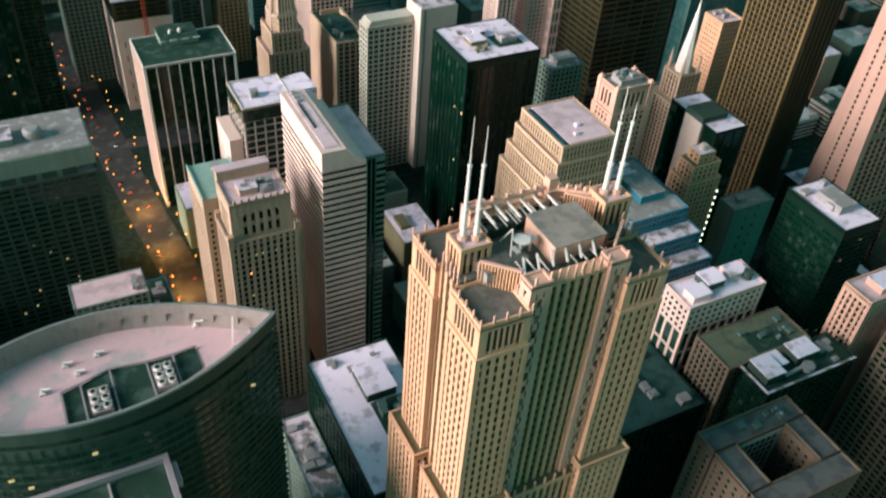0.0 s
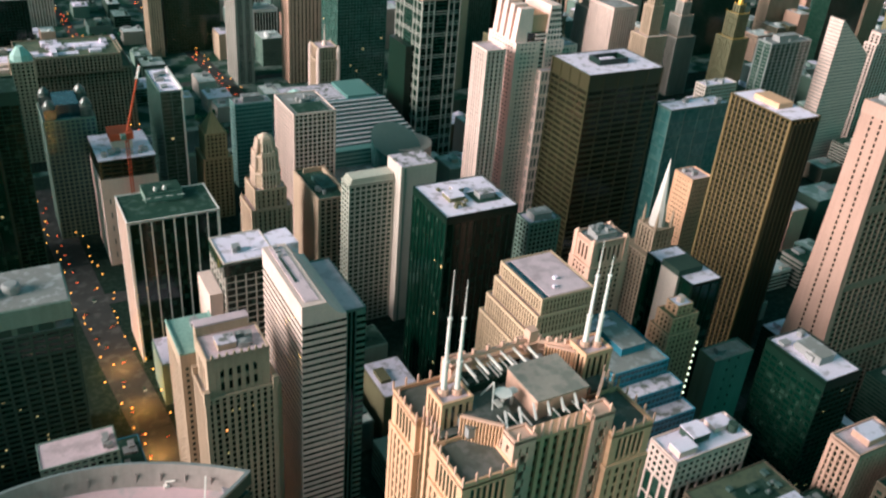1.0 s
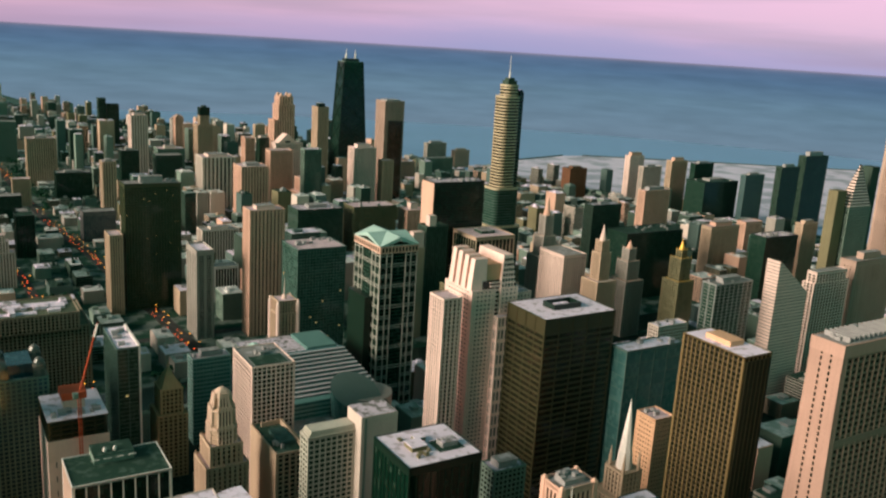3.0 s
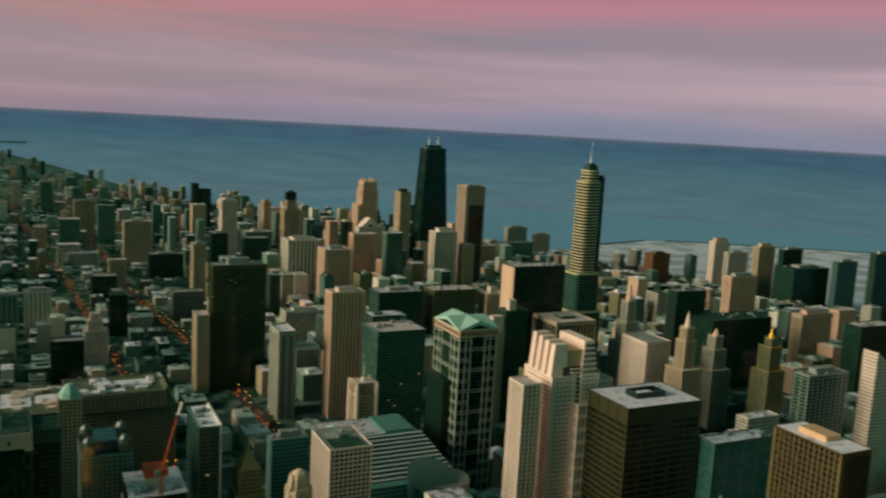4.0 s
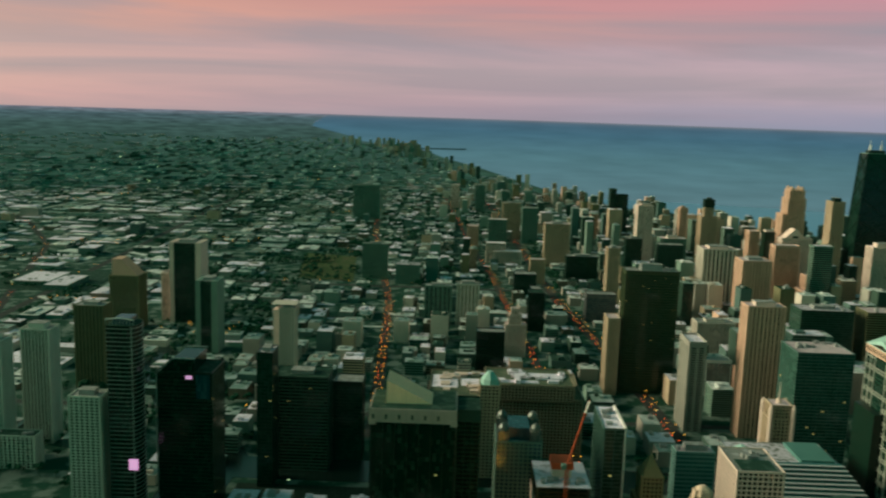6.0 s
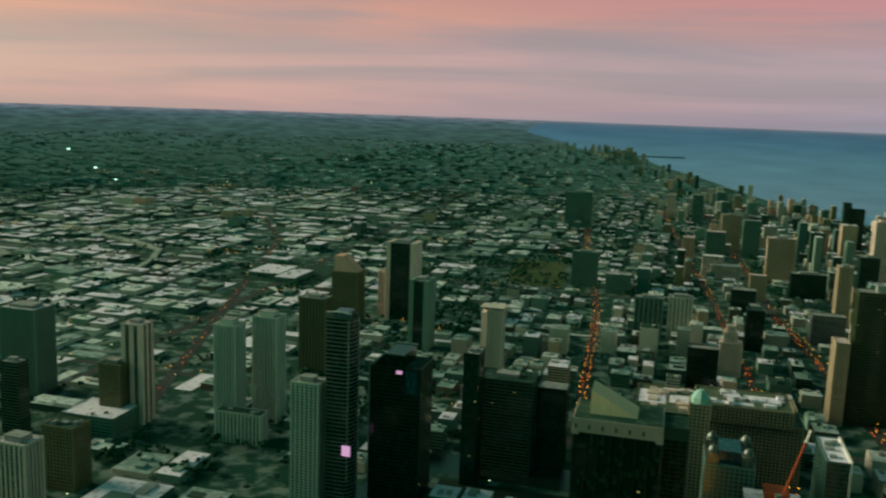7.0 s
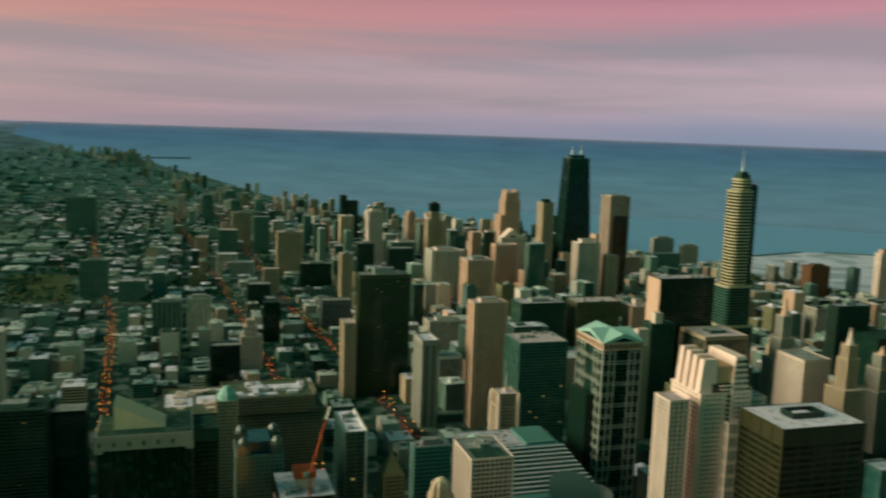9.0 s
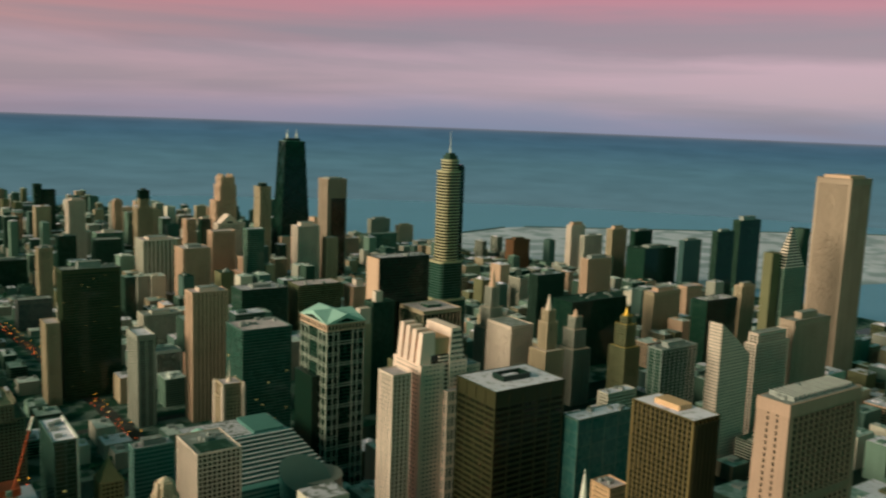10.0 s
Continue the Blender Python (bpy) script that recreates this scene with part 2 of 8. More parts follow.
class Shape:
    """Vertices and faces gathered from boxes, prisms and tubes."""

    def __init__(self):
        self.v, self.f, self.m = [], [], []

    def add(self, v, f, mi=0):
        k = len(self.v)
        self.v += v
        self.f += [tuple(i + k for i in q) for q in f]
        self.m += [mi] * len(f)
        return self

    def box(self, x0, y0, z0, x1, y1, z1, mi=0):
        return self.prism([(x0, y0), (x1, y0), (x1, y1), (x0, y1)], z0, z1, mi=mi)

    def prism(self, pts, z0, z1, top=None, mi=0, lid=None):
        n = len(pts)
        top = top or pts
        v = [(x, y, z0) for x, y in pts] + [(x, y, z1) for x, y in top]
        self.add(v, [(i, (i + 1) % n, n + (i + 1) % n, n + i) for i in range(n)] + [tuple(range(n))[::-1]], mi)
        k = len(self.v) - 2 * n
        self.f.append(tuple(k + n + i for i in range(n)))
        self.m.append(mi if lid is None else lid)
        return self

    def tube(self, x, y, z0, z1, r0, r1=None, n=10, mi=0):
        r1 = r0 if r1 is None else r1
        ring = [(math.cos(2 * math.pi * i / n), math.sin(2 * math.pi * i / n)) for i in range(n)]
        return self.prism([(x + r0 * a, y + r0 * b) for a, b in ring], z0, z1, [(x + max(r1, 0.01) * a, y + max(r1, 0.01) * b) for a, b in ring], mi)

    def beam(self, p, q, w, mi=0):
        """A square bar from p to q."""
        p, q = Vector(p), Vector(q)
        d = (q - p).normalized()
        s = d.cross(Vector((0, 0, 1)) if abs(d.z) < 0.9 else Vector((1, 0, 0))).normalized() * w / 2
        u = d.cross(s).normalized() * w / 2
        v = [tuple(e + a * s + b * u) for e in (p, q) for a, b in ((-1, -1), (1, -1), (1, 1), (-1, 1))]
        return self.add(v, [(0, 1, 5, 4), (1, 2, 6, 5), (2, 3, 7, 6), (3, 0, 4, 7), (3, 2, 1, 0), (4, 5, 6, 7)], mi)

    def mesh(self, name, mats):
        me = bpy.data.meshes.new(name)
        me.from_pydata(self.v, [], self.f)
        for q in (mats if isinstance(mats, (list, tuple)) else [mats]):
            me.materials.append(q)
        me.polygons.foreach_set("material_index", self.m)
        me.update()
        return me


def thing(name, label, category, x, y, z=0.0, group=""):
    """An Empty at the base of a thing, which carries its parts."""
    ob = new(name)
    ob.location = (x, y, z)
    ob.empty_display_size = 5
    return tagged(ob, label, category, group)


def part(name, shape, material, parent, label="", kind=""):
    """One mesh under a thing, given in world metres."""
    ob = new(name, shape.mesh(name, material))
    ob.parent = parent
    at = Vector(parent.location)
    if parent.parent:
        at = at + Vector(parent.parent.location)
    ob.data.transform(Matrix.Translation(-at))
    return tagged(ob, label, kind=kind)


def piece(name, me, parent, x, y, z):
    """One of many alike parts on a shared mesh, its place in world metres."""
    ob = new(name, me)
    ob.parent = parent
    ob.location = Vector((x, y, z)) - parent.location
    return ob


class Look:
    """How a facade is made: wall and glass, bay and floor, the share of pier and spandrel, how far they stand out."""

    def __init__(self, wall, glass, bay=5.0, floor=3.9, pier=0.35, band=0.4, pout=0.5, bout=0.3, wall2=None):
        self.wall, self.glass, self.bay, self.floor = wall, glass, bay, floor
        self.pier, self.band, self.pout, self.bout, self.wall2 = pier, band, pout, bout, wall2 or wall


def block(root, x0, y0, x1, y1, z0, z1, lk, roof=ROOF_GREY, parapet=1.3, singles=False, cap=0.0, sides="swen", corner=0.0):
    """A storeyed volume: a core of glass, spandrels, piers, a roof and a parapet. cap: blank wall at the top; corner: width of solid corners."""
    w, d = x1 - x0, y1 - y0
    zt = z1 - cap
    singles = singles and math.hypot(x0, y0) < 860
    shown = "sw" if x0 > 0 else "se" if x1 < 0 else "s"
    part("glazing", Shape().box(x0, y0, z0, x1, y1, zt), lk.glass, root)
    if lk.band > 0:
        n = max(1, round((zt - z0) / lk.floor))
        fl = (zt - z0) / n
        o = lk.bout
        hb = fl * lk.band
        if singles:
            me = Shape().box(-w / 2 - o, -d / 2 - o, 0, w / 2 + o, d / 2 + o, hb).mesh("spandrel", lk.wall2)
            for k in range(n):
                piece("spandrel", me, root, (x0 + x1) / 2, (y0 + y1) / 2, z0 + k * fl)
        else:
            s = Shape()
            for k in range(n):
                s.box(x0 - o, y0 - o, z0 + k * fl, x1 + o, y1 + o, z0 + k * fl + hb)
            part("floor_relief", s, lk.wall2, root, kind="stuff")
    if lk.pier > 0:
        o = lk.pout
        s = Shape()
        for a0, a1, horizontal, at, sign, key in ((x0, x1, True, y0, -1, "s"), (x0, x1, True, y1, 1, "n"), (y0, y1, False, x0, -1, "w"), (y0, y1, False, x1, 1, "e")):
            if key not in sides:
                continue
            m = max(1, round((a1 - a0) / lk.bay))
            step = (a1 - a0) / m
            pw = step * lk.pier / 2
            me = None
            for k in range(1, m):
                c = a0 + k * step
                q = (c - pw, at - o, c + pw, at + o) if horizontal else (at - o, c - pw, at + o, c + pw)
                if singles and key in shown:
                    cx, cy = (q[0] + q[2]) / 2, (q[1] + q[3]) / 2
                    me = me or Shape().box(q[0] - cx, q[1] - cy, 0, q[2] - cx, q[3] - cy, zt - z0).mesh("pier", lk.wall)
                    piece("pier", me, root, cx, cy, z0)
                else:
                    s.box(q[0], q[1], z0, q[2], q[3], zt)
        if s.v:
            part("facade_relief", s, lk.wall, root, kind="stuff")
    # solid corners
    pc = corner or (lk.bay * lk.pier * 0.8 if lk.pier else 0)
    if pc:
        o = max(lk.pout, lk.bout) + 0.05
        for cx, cy in ((x0, y0), (x1, y0), (x1, y1), (x0, y1)):
            ax, bx = (cx - o, cx + pc) if cx == x0 else (cx - pc, cx + o)
            ay, by = (cy - o, cy + pc) if cy == y0 else (cy - pc, cy + o)
            part("corner_pier", Shape().box(ax, ay, z0, bx, by, zt), lk.wall, root)
    o = max(lk.pout if lk.pier else 0, lk.bout if lk.band else 0) + 0.1
    if cap:
        part("crown", Shape().box(x0 - o, y0 - o, zt, x1 + o, y1 + o, z1), lk.wall, root)
    if roof:
        part("roof", Shape().box(x0 - o + 0.5, y0 - o + 0.5, z1, x1 + o - 0.5, y1 + o - 0.5, z1 + 0.3), roof, root)
    if parapet:
        s = Shape()
        p = parapet
        t = 0.7
        s.box(x0 - o, y0 - o, z1 - 0.6, x1 + o, y0 - o + t, z1 + p).box(x0 - o, y1 + o - t, z1 - 0.6, x1 + o, y1 + o, z1 + p)
        s.box(x0 - o, y0 - o + t, z1 - 0.6, x0 - o + t, y1 + o - t, z1 + p).box(x1 + o - t, y0 - o + t, z1 - 0.6, x1 + o, y1 + o - t, z1 + p)
        part("parapet", s, lk.wall, root)


def plant_room(root, x0, y0, x1, y1, z, h, mat=MACHINE, top=ROOF_GREY, louvre=True):
    """A penthouse for lifts and machines, with louvres round it."""
    s = Shape().box(x0, y0, z, x1, y1, z + h)
    ph = part("penthouse", s, mat, root)
    part("penthouse_roof", Shape().box(x0 - 0.3, y0 - 0.3, z + h, x1 + 0.3, y1 + 0.3, z + h + 0.4), top, ph)
    return ph


def roof_units(root, x0, y0, x1, y1, z, n, seed=1, mat=MACHINE, size=(2, 6), h=(1.2, 3.5)):
    """Air handlers, ducts and fans about a roof."""
    r = random.Random(seed)
    for k in range(n):
        w, d, hh = r.uniform(*size), r.uniform(*size), r.uniform(*h)
        w, d = min(w, (x1 - x0) * 0.45), min(d, (y1 - y0) * 0.45)
        cx, cy = r.uniform(x0 + w / 2, x1 - w / 2), r.uniform(y0 + d / 2, y1 - d / 2)
        s = Shape().box(cx - w / 2, cy - d / 2, z, cx + w / 2, cy + d / 2, z + hh)
        s.box(cx - w / 2 - 0.2, cy - d / 2 - 0.2, z + hh, cx + w / 2 + 0.2, cy + d / 2 + 0.2, z + hh + 0.2)
        unit = part("air_handler", s, mat, root)
        if k % 3 == 0:
            part("fan", Shape().tube(cx, cy, z + hh + 0.2, z + hh + 0.8, min(w, d) * 0.35, n=10), MACHINE, unit)


def lit_panes(root, x0, y0, x1, y1, z0, z1, n, lk, seed=2, sides="swe"):
    """Rooms with the lights on: single panes just proud of the glass."""
    r = random.Random(seed)
    s = Shape()
    for _ in range(n):
        fl = r.randrange(int((z1 - z0) / lk.floor))
        z = z0 + fl * lk.floor + lk.floor * lk.band + 0.2
        hh = (lk.floor * (1 - lk.band) - 0.4) * 0.6
        bay = min(lk.bay, 5.0)
        w = bay * (1 - min(lk.pier, 0.6)) * 0.55
        k = r.choice(sides)
        if k in "sn":
            c = x0 + (r.randrange(max(1, int((x1 - x0) / bay))) + 0.5) * bay
            y = y0 - 0.06 if k == "s" else y1 + 0.06
            s.box(c - w / 2, y - 0.05, z, c + w / 2, y + 0.05, z + hh)
        else:
            c = y0 + (r.randrange(max(1, int((y1 - y0) / bay))) + 0.5) * bay
            x = x0 - 0.06 if k == "w" else x1 + 0.06
            s.box(x - 0.05, c - w / 2, z, x + 0.05, c + w / 2, z + hh)
    part("lit_pane", s, WINDOW_LIT, root, "lamplit office windows", kind="stuff")


def tower(label, x0, y0, x1, y1, h, lk, roof=ROOF_GREY, cap=0.0, pent=None, units=0, singles=False, lit=0, name="office_tower", category="skyscraper", parapet=1.3, pent_mat=MACHINE, corner=0.0, podium=None):
    """A plain tower on a street block. pent: share of the roof and height of its penthouse."""
    root = thing(name, label, category, (x0 + x1) / 2, (y0 + y1) / 2)
    block(root, x0, y0, x1, y1, 0, h, lk, roof, parapet, singles, cap, corner=corner)
    seed = int(abs(x0 * 7 + y0 * 13)) % 9973
    if pent:
        k, ph = pent
        mx, my = (x1 - x0) * (1 - k) / 2, (y1 - y0) * (1 - k) / 2
        plant_room(root, x0 + mx, y0 + my, x1 - mx, y1 - my, h + 0.3, ph, pent_mat)
    if units:
        roof_units(root, x0 + 2, y0 + 2, x1 - 2, y1 - 2, h + 0.3, units, seed)
    if lit:
        lit_panes(root, x0, y0, x1, y1, 10, h - cap, lit, lk, seed)
    if podium:
        block(root, x0 - podium, y0 - podium, x1 + podium, y1 + podium, 0, 14, lk, ROOF_GREY, 1.0)
    return root

# ---- ground, lake, distance ----
FLAT = 4300.0          # beyond this the land and lake rise as a backdrop to the horizon
SHORE = [(2300, -4000), (2050, 0), (2000, 640), (1900, 900), (1870, 1350), (1760, 1900), (1600, 2200), (1420, 2560), (1290, 2950), (1120, 3320),
         (960, 3580), (720, 3830), (570, 4230), (470, 4630), (330, 5300), (125, 6370), (-200, 7600), (-330, 8600), (-380, 9000), (-1050, 9700), (-1500, 12000), (-3240, 18500), (-9000, 60000)]


def shore_x(y):
    for (xa, ya), (xb, yb) in zip(SHORE, SHORE[1:]):
        if ya <= y <= yb:
            return xa + (xb - xa) * (y - ya) / (yb - ya)
    return SHORE[0][0] if y < 0 else SHORE[-1][0]


def seen_drop(d):
    """How far below level a place on the ground shows, at distance d over the round earth."""
    return EYE[2] / d + d / (2 * 7.4e6)


def far_place(x, y, z=0.0):
    """Where a far place stands on the backdrop: on the same line of sight, drawn nearer. Returns the place and its scale."""
    d = math.hypot(x, y)
    if d <= FLAT:
        return (x, y, z), 1.0
    r = FLAT + 600 * (1 - FLAT / d)
    k = r / d
    return (x * k, y * k, EYE[2] - r * (seen_drop(d) - z / d)), k


EARTH = grain("city_ground", (0.024, 0.060, 0.040), tint=(0.165, 0.195, 0.175), patch=0.40, big=60, vary=0.35, small=6)
WATER = grain("lake_water", (0.255, 0.395, 0.635), rough=0.55, vary=0.10, big=500, small=60, bump=0.02, spec=0.25)
ICE = grain("lake_ice", (0.74, 0.68, 0.82), tint=(0.42, 0.43, 0.52), patch=0.4, big=220, small=30)
ASPHALT = grain("asphalt", (0.055, 0.056, 0.055), tint=(0.09, 0.088, 0.085), patch=0.3, big=20, small=2)


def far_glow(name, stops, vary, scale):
    """The backdrop of distance: glows with painted light and haze, by height on the backdrop, with faint streaks."""
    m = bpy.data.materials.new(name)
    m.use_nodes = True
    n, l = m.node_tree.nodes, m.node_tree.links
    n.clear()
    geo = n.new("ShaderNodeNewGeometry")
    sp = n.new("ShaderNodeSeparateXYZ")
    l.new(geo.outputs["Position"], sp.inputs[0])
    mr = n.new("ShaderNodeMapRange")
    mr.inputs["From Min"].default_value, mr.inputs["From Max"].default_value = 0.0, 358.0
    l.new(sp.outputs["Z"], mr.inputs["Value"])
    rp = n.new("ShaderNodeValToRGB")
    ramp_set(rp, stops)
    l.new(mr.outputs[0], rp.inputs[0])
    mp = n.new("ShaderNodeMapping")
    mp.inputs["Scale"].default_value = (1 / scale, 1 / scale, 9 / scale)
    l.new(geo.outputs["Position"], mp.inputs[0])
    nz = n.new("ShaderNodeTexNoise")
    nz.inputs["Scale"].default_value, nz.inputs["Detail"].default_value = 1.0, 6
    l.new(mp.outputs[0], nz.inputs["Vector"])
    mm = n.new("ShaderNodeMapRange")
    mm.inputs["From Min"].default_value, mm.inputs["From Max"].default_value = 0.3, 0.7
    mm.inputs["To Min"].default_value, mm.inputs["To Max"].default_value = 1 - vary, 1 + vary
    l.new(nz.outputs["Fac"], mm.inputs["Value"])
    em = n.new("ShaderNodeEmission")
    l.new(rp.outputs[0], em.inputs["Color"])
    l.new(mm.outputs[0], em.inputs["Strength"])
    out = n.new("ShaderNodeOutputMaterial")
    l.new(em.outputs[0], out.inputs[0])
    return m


# land and lake glow in place of lighting; the paler stops paint haze
FAR_LAND = far_glow("glowing_hazy_land", [(0.0, (0.044, 0.056, 0.046)), (0.45, (0.058, 0.070, 0.068)), (0.8, (0.078, 0.084, 0.104)), (0.94, (0.110, 0.106, 0.160)), (1.0, (0.245, 0.172, 0.282))], 0.38, 90.0)
FAR_LAKE = far_glow("glowing_far_lake", [(0.0, (0.172, 0.180, 0.270)), (0.5, (0.148, 0.170, 0.266)), (0.82, (0.106, 0.129, 0.240)), (0.93, (0.110, 0.124, 0.237)), (0.975, (0.138, 0.131, 0.242)), (1.0, (0.255, 0.178, 0.285))], 0.10, 260.0)

shape = Shape()
edge = [(x, y) for x, y in SHORE if -1 < y < 4250]
land_pts = [(2100, -2500)] + edge + [(500, 4270)]
a = math.atan2(4270, 500)
while a < radians(312):
    land_pts.append((4300 * math.cos(a), 4300 * math.sin(a)))
    a += radians(3)
shape.prism(land_pts, -3.0, 0.0)
tagged(new("ground", shape.mesh("ground", EARTH)), "dark winter city ground of streets and yards", "ground", kind="structure")

# one near-black sheet over the ground between the downtown towers
DARK_PAVING = grain("near_black_paving", (0.014, 0.026, 0.019), tint=(0.026, 0.040, 0.031), patch=0.4, big=9, small=1.5)
tagged(new("pavement", Shape().box(-232, 60, 0.0, 1300, 892, 0.12).mesh("pavement", DARK_PAVING)), "near-black paving between the downtown towers", "pavement", kind="structure")
shape = Shape().tube(0, 0, -8.0, -2.0, FLAT + 20, n=180)
tagged(new("water", shape.mesh("water", WATER)), "calm blue-green lake reaching the horizon", "lake", kind="structure")


def far_sheet(name, inside, mat, label, lift):
    """The far land or the far lake, ring by ring out to the horizon."""
    s = Shape()
    rings = [FLAT, 4700, 5200, 5800, 6500, 7300, 8200, 9300, 10600, 12200, 14500, 18000, 24000, 34000, 50000, 78000]
    n = 120
    verts = []
    for d in rings:
        # bearing of the shore at this distance
        best = None
        for i in range(0, 2000):
            b = radians(30 - i * 0.03)
            if d * math.sin(b) < shore_x(d * math.cos(b)):
                best = b
                break
        b1 = best if best is not None else radians(-20)
        lo, hi = (radians(-150), b1) if inside else (b1, radians(150))
        for i in range(n + 1):
            b = lo + (hi - lo) * i / n
            p, _ = far_place(d * math.sin(b) * 1.0001, d * math.cos(b) * 1.0001, lift)
            verts.append(p)
    faces = [(r * (n + 1) + i, r * (n + 1) + i + 1, (r + 1) * (n + 1) + i + 1, (r + 1) * (n + 1) + i) for r in range(len(rings) - 1) for i in range(n)]
    s.add(verts, faces)
    tagged(new(name, s.mesh(name, mat)), label, "distance", kind="structure")


far_sheet("backdrop_land", True, FAR_LAND, "glowing backdrop of far suburbs, haze painted in towards the horizon", 0)
far_sheet("backdrop_lake", False, FAR_LAKE, "glowing backdrop of far lake, haze painted in towards the horizon", -2)

# ice inside the harbour wall
ice = Shape().prism([(1570, 2120), (1862, 2532), (2138, 2607), (2228, 2595), (2496, 2451), (3137, 2105), (3700, 1790), (3700, 900), (1800, 1400)], -2.4, -1.6)
tagged(new("harbour_ice", ice.mesh("harbour_ice", ICE)), "pale sheet of harbour ice on the lake", "ice", kind="structure")
wall = Shape()
for p, q in (((1862, 2532), (2138, 2607)), ((2228, 2595), (2496, 2451)), ((2496, 2451), (3137, 2105)), ((3137, 2105), (3900, 1680))):
    wall.beam((*p, -1), (*q, -1), 5.0)
tagged(new("breakwater", wall.mesh("breakwater", CONC_DARK)), "long dark stone breakwater in the lake", "breakwater", kind="structure")

# ---- the near towers ----
L_GOLD = Look(STONE_GOLD, GLASS_BROWN, bay=2.7, floor=4.0, pier=0.54, band=0.30, pout=0.5, bout=0.25)
L_GOLDV = Look(STONE_GOLD, GLASS_BROWN, bay=2.9, floor=4.0, pier=0.42, band=0.45, pout=0.9, bout=0.12, wall2=STONE_BROWN)
L_GOLDTOP = Look(STONE_GOLD, GLASS_GREEN, bay=1.9, floor=9.0, pier=0.34, band=0.12, pout=0.5, bout=0.3)
L_FINS = Look(WHITE_PAINT, GLASS_DARK, bay=7.6, floor=4.0, pier=0.09, band=0.0, pout=0.9)
L_BANDS = Look(STONE_WHITE, GLASS_DARK, bay=30, floor=4.1, pier=0.0, band=0.52, bout=0.35)
L_GRID = Look(CONC_WHITE, GLASS_DARK, bay=4.0, floor=3.9, pier=0.3, band=0.35)
L_GRIDW = Look(CONC_WHITE, GLASS_DARK, bay=6.0, floor=4.6, pier=0.14, band=0.14, pout=0.35, bout=0.3)
L_BEIGE = Look(STONE_BEIGE, GLASS_DARK, bay=4.0, floor=3.9, pier=0.5, band=0.45)
L_BEIGEV = Look(STONE_BEIGE, GLASS_DARK, bay=3.6, floor=3.9, pier=0.5, band=0.35, pout=0.8, bout=0.1)
L_BROWN = Look(STONE_BROWN, GLASS_DARK, bay=4.0, floor=3.9, pier=0.45, band=0.4)
L_BLACK = Look(BLACK, GLASS_DARK, bay=4.5, floor=4.0, pier=0.2, band=0.3)
L_GREY = Look(CONC_GREY, GLASS_DARK, bay=4.0, floor=3.9, pier=0.35, band=0.4)
L_DGREEN = Look(BLACK, GLASS_GREEN, bay=4.0, floor=3.9, pier=0.14, band=0.3, pout=0.25, bout=0.12)
L_BLUE = Look(BLUE_PANEL, GLASS_BLUE, bay=3.0, floor=4.2, pier=0.1, band=0.35, pout=0.2, bout=0.15)
L_PINKV = Look(STONE_PINK, GLASS_BROWN, bay=3.2, floor=3.9, pier=0.5, band=0.3, pout=0.6, bout=0.1)
L_CORTEN = Look(CORTEN, GLASS_BROWN, bay=14.5, floor=5.4, pier=0.07, band=0.38, pout=0.6, bout=0.3)
L_WHITEV = Look(STONE_WHITE, GLASS_DARK, bay=4.0, floor=3.9, pier=0.5, band=0.25, pout=0.6, bout=0.1)
L_WHITEP = Look(STONE_WHITE, GLASS_BROWN, bay=4.2, floor=4.0, pier=0.55, band=0.5, pout=0.4, bout=0.3)
L_DKBAND = Look(CONC_DARK, GLASS_DARK, bay=20, floor=3.9, pier=0.0, band=0.45, bout=0.3)
L_RESI = Look(CONC_GREY, GLASS_DARK, bay=5.5, floor=3.1, pier=0.3, band=0.35, pout=0.6, bout=0.3)
L_RESIG = Look(CONC_PALE, GLASS_GREEN, bay=4.6, floor=3.1, pier=0.30, band=0.34, pout=0.6, bout=0.5)
L_RESIW = Look(CONC_WHITE, GLASS_DARK, bay=4.6, floor=3.1, pier=0.42, band=0.14, pout=1.0, bout=0.2)


def stepped(label, x0, y0, x1, y1, levels, lk, roof=ROOF_GREY, name="office_tower", category="skyscraper", singles=False, cap=0.0):
    """A tower that steps in as it rises. levels: (top, inset west, inset south, inset east, inset north)."""
    root = thing(name, label, category, (x0 + x1) / 2, (y0 + y1) / 2)
    z = 0.0
    for k, (zt, iw, is_, ie, in_) in enumerate(levels):
        block(root, x0 + iw, y0 + is_, x1 - ie, y1 - in_, z, zt, lk, roof, 1.2, singles, cap if k == len(levels) - 1 else 0)
        z = zt + 0.01
    return root


def pinnacles(root, x0, y0, x1, y1, z, n, mat, h=5.0, w=0.9, edge="swen"):
    """A row of small pointed posts along a parapet."""
    w = w * 0.62
    h = h * 0.85
    me = Shape().box(-w / 2, -w / 2, 0, w / 2, w / 2, h * 0.85).prism([(-w / 2, -w / 2), (w / 2, -w / 2), (w / 2, w / 2), (-w / 2, w / 2)], h * 0.85, h, [(-.05, -.05), (.05, -.05), (.05, .05), (-.05, .05)]).mesh("pinnacle", mat)
    for k in range(n + 1):
        f = k / n
        spots = {"s": (x0 + (x1 - x0) * f, y0), "n": (x0 + (x1 - x0) * f, y1), "w": (x0, y0 + (y1 - y0) * f), "e": (x1, y0 + (y1 - y0) * f)}
        for e in edge:
            piece("pinnacle", me, root, *spots[e], z)


ROOF_WELL = grain("grey_green_roof_deck", (0.120, 0.125, 0.108), tint=(0.17, 0.165, 0.155), patch=0.35, big=8)


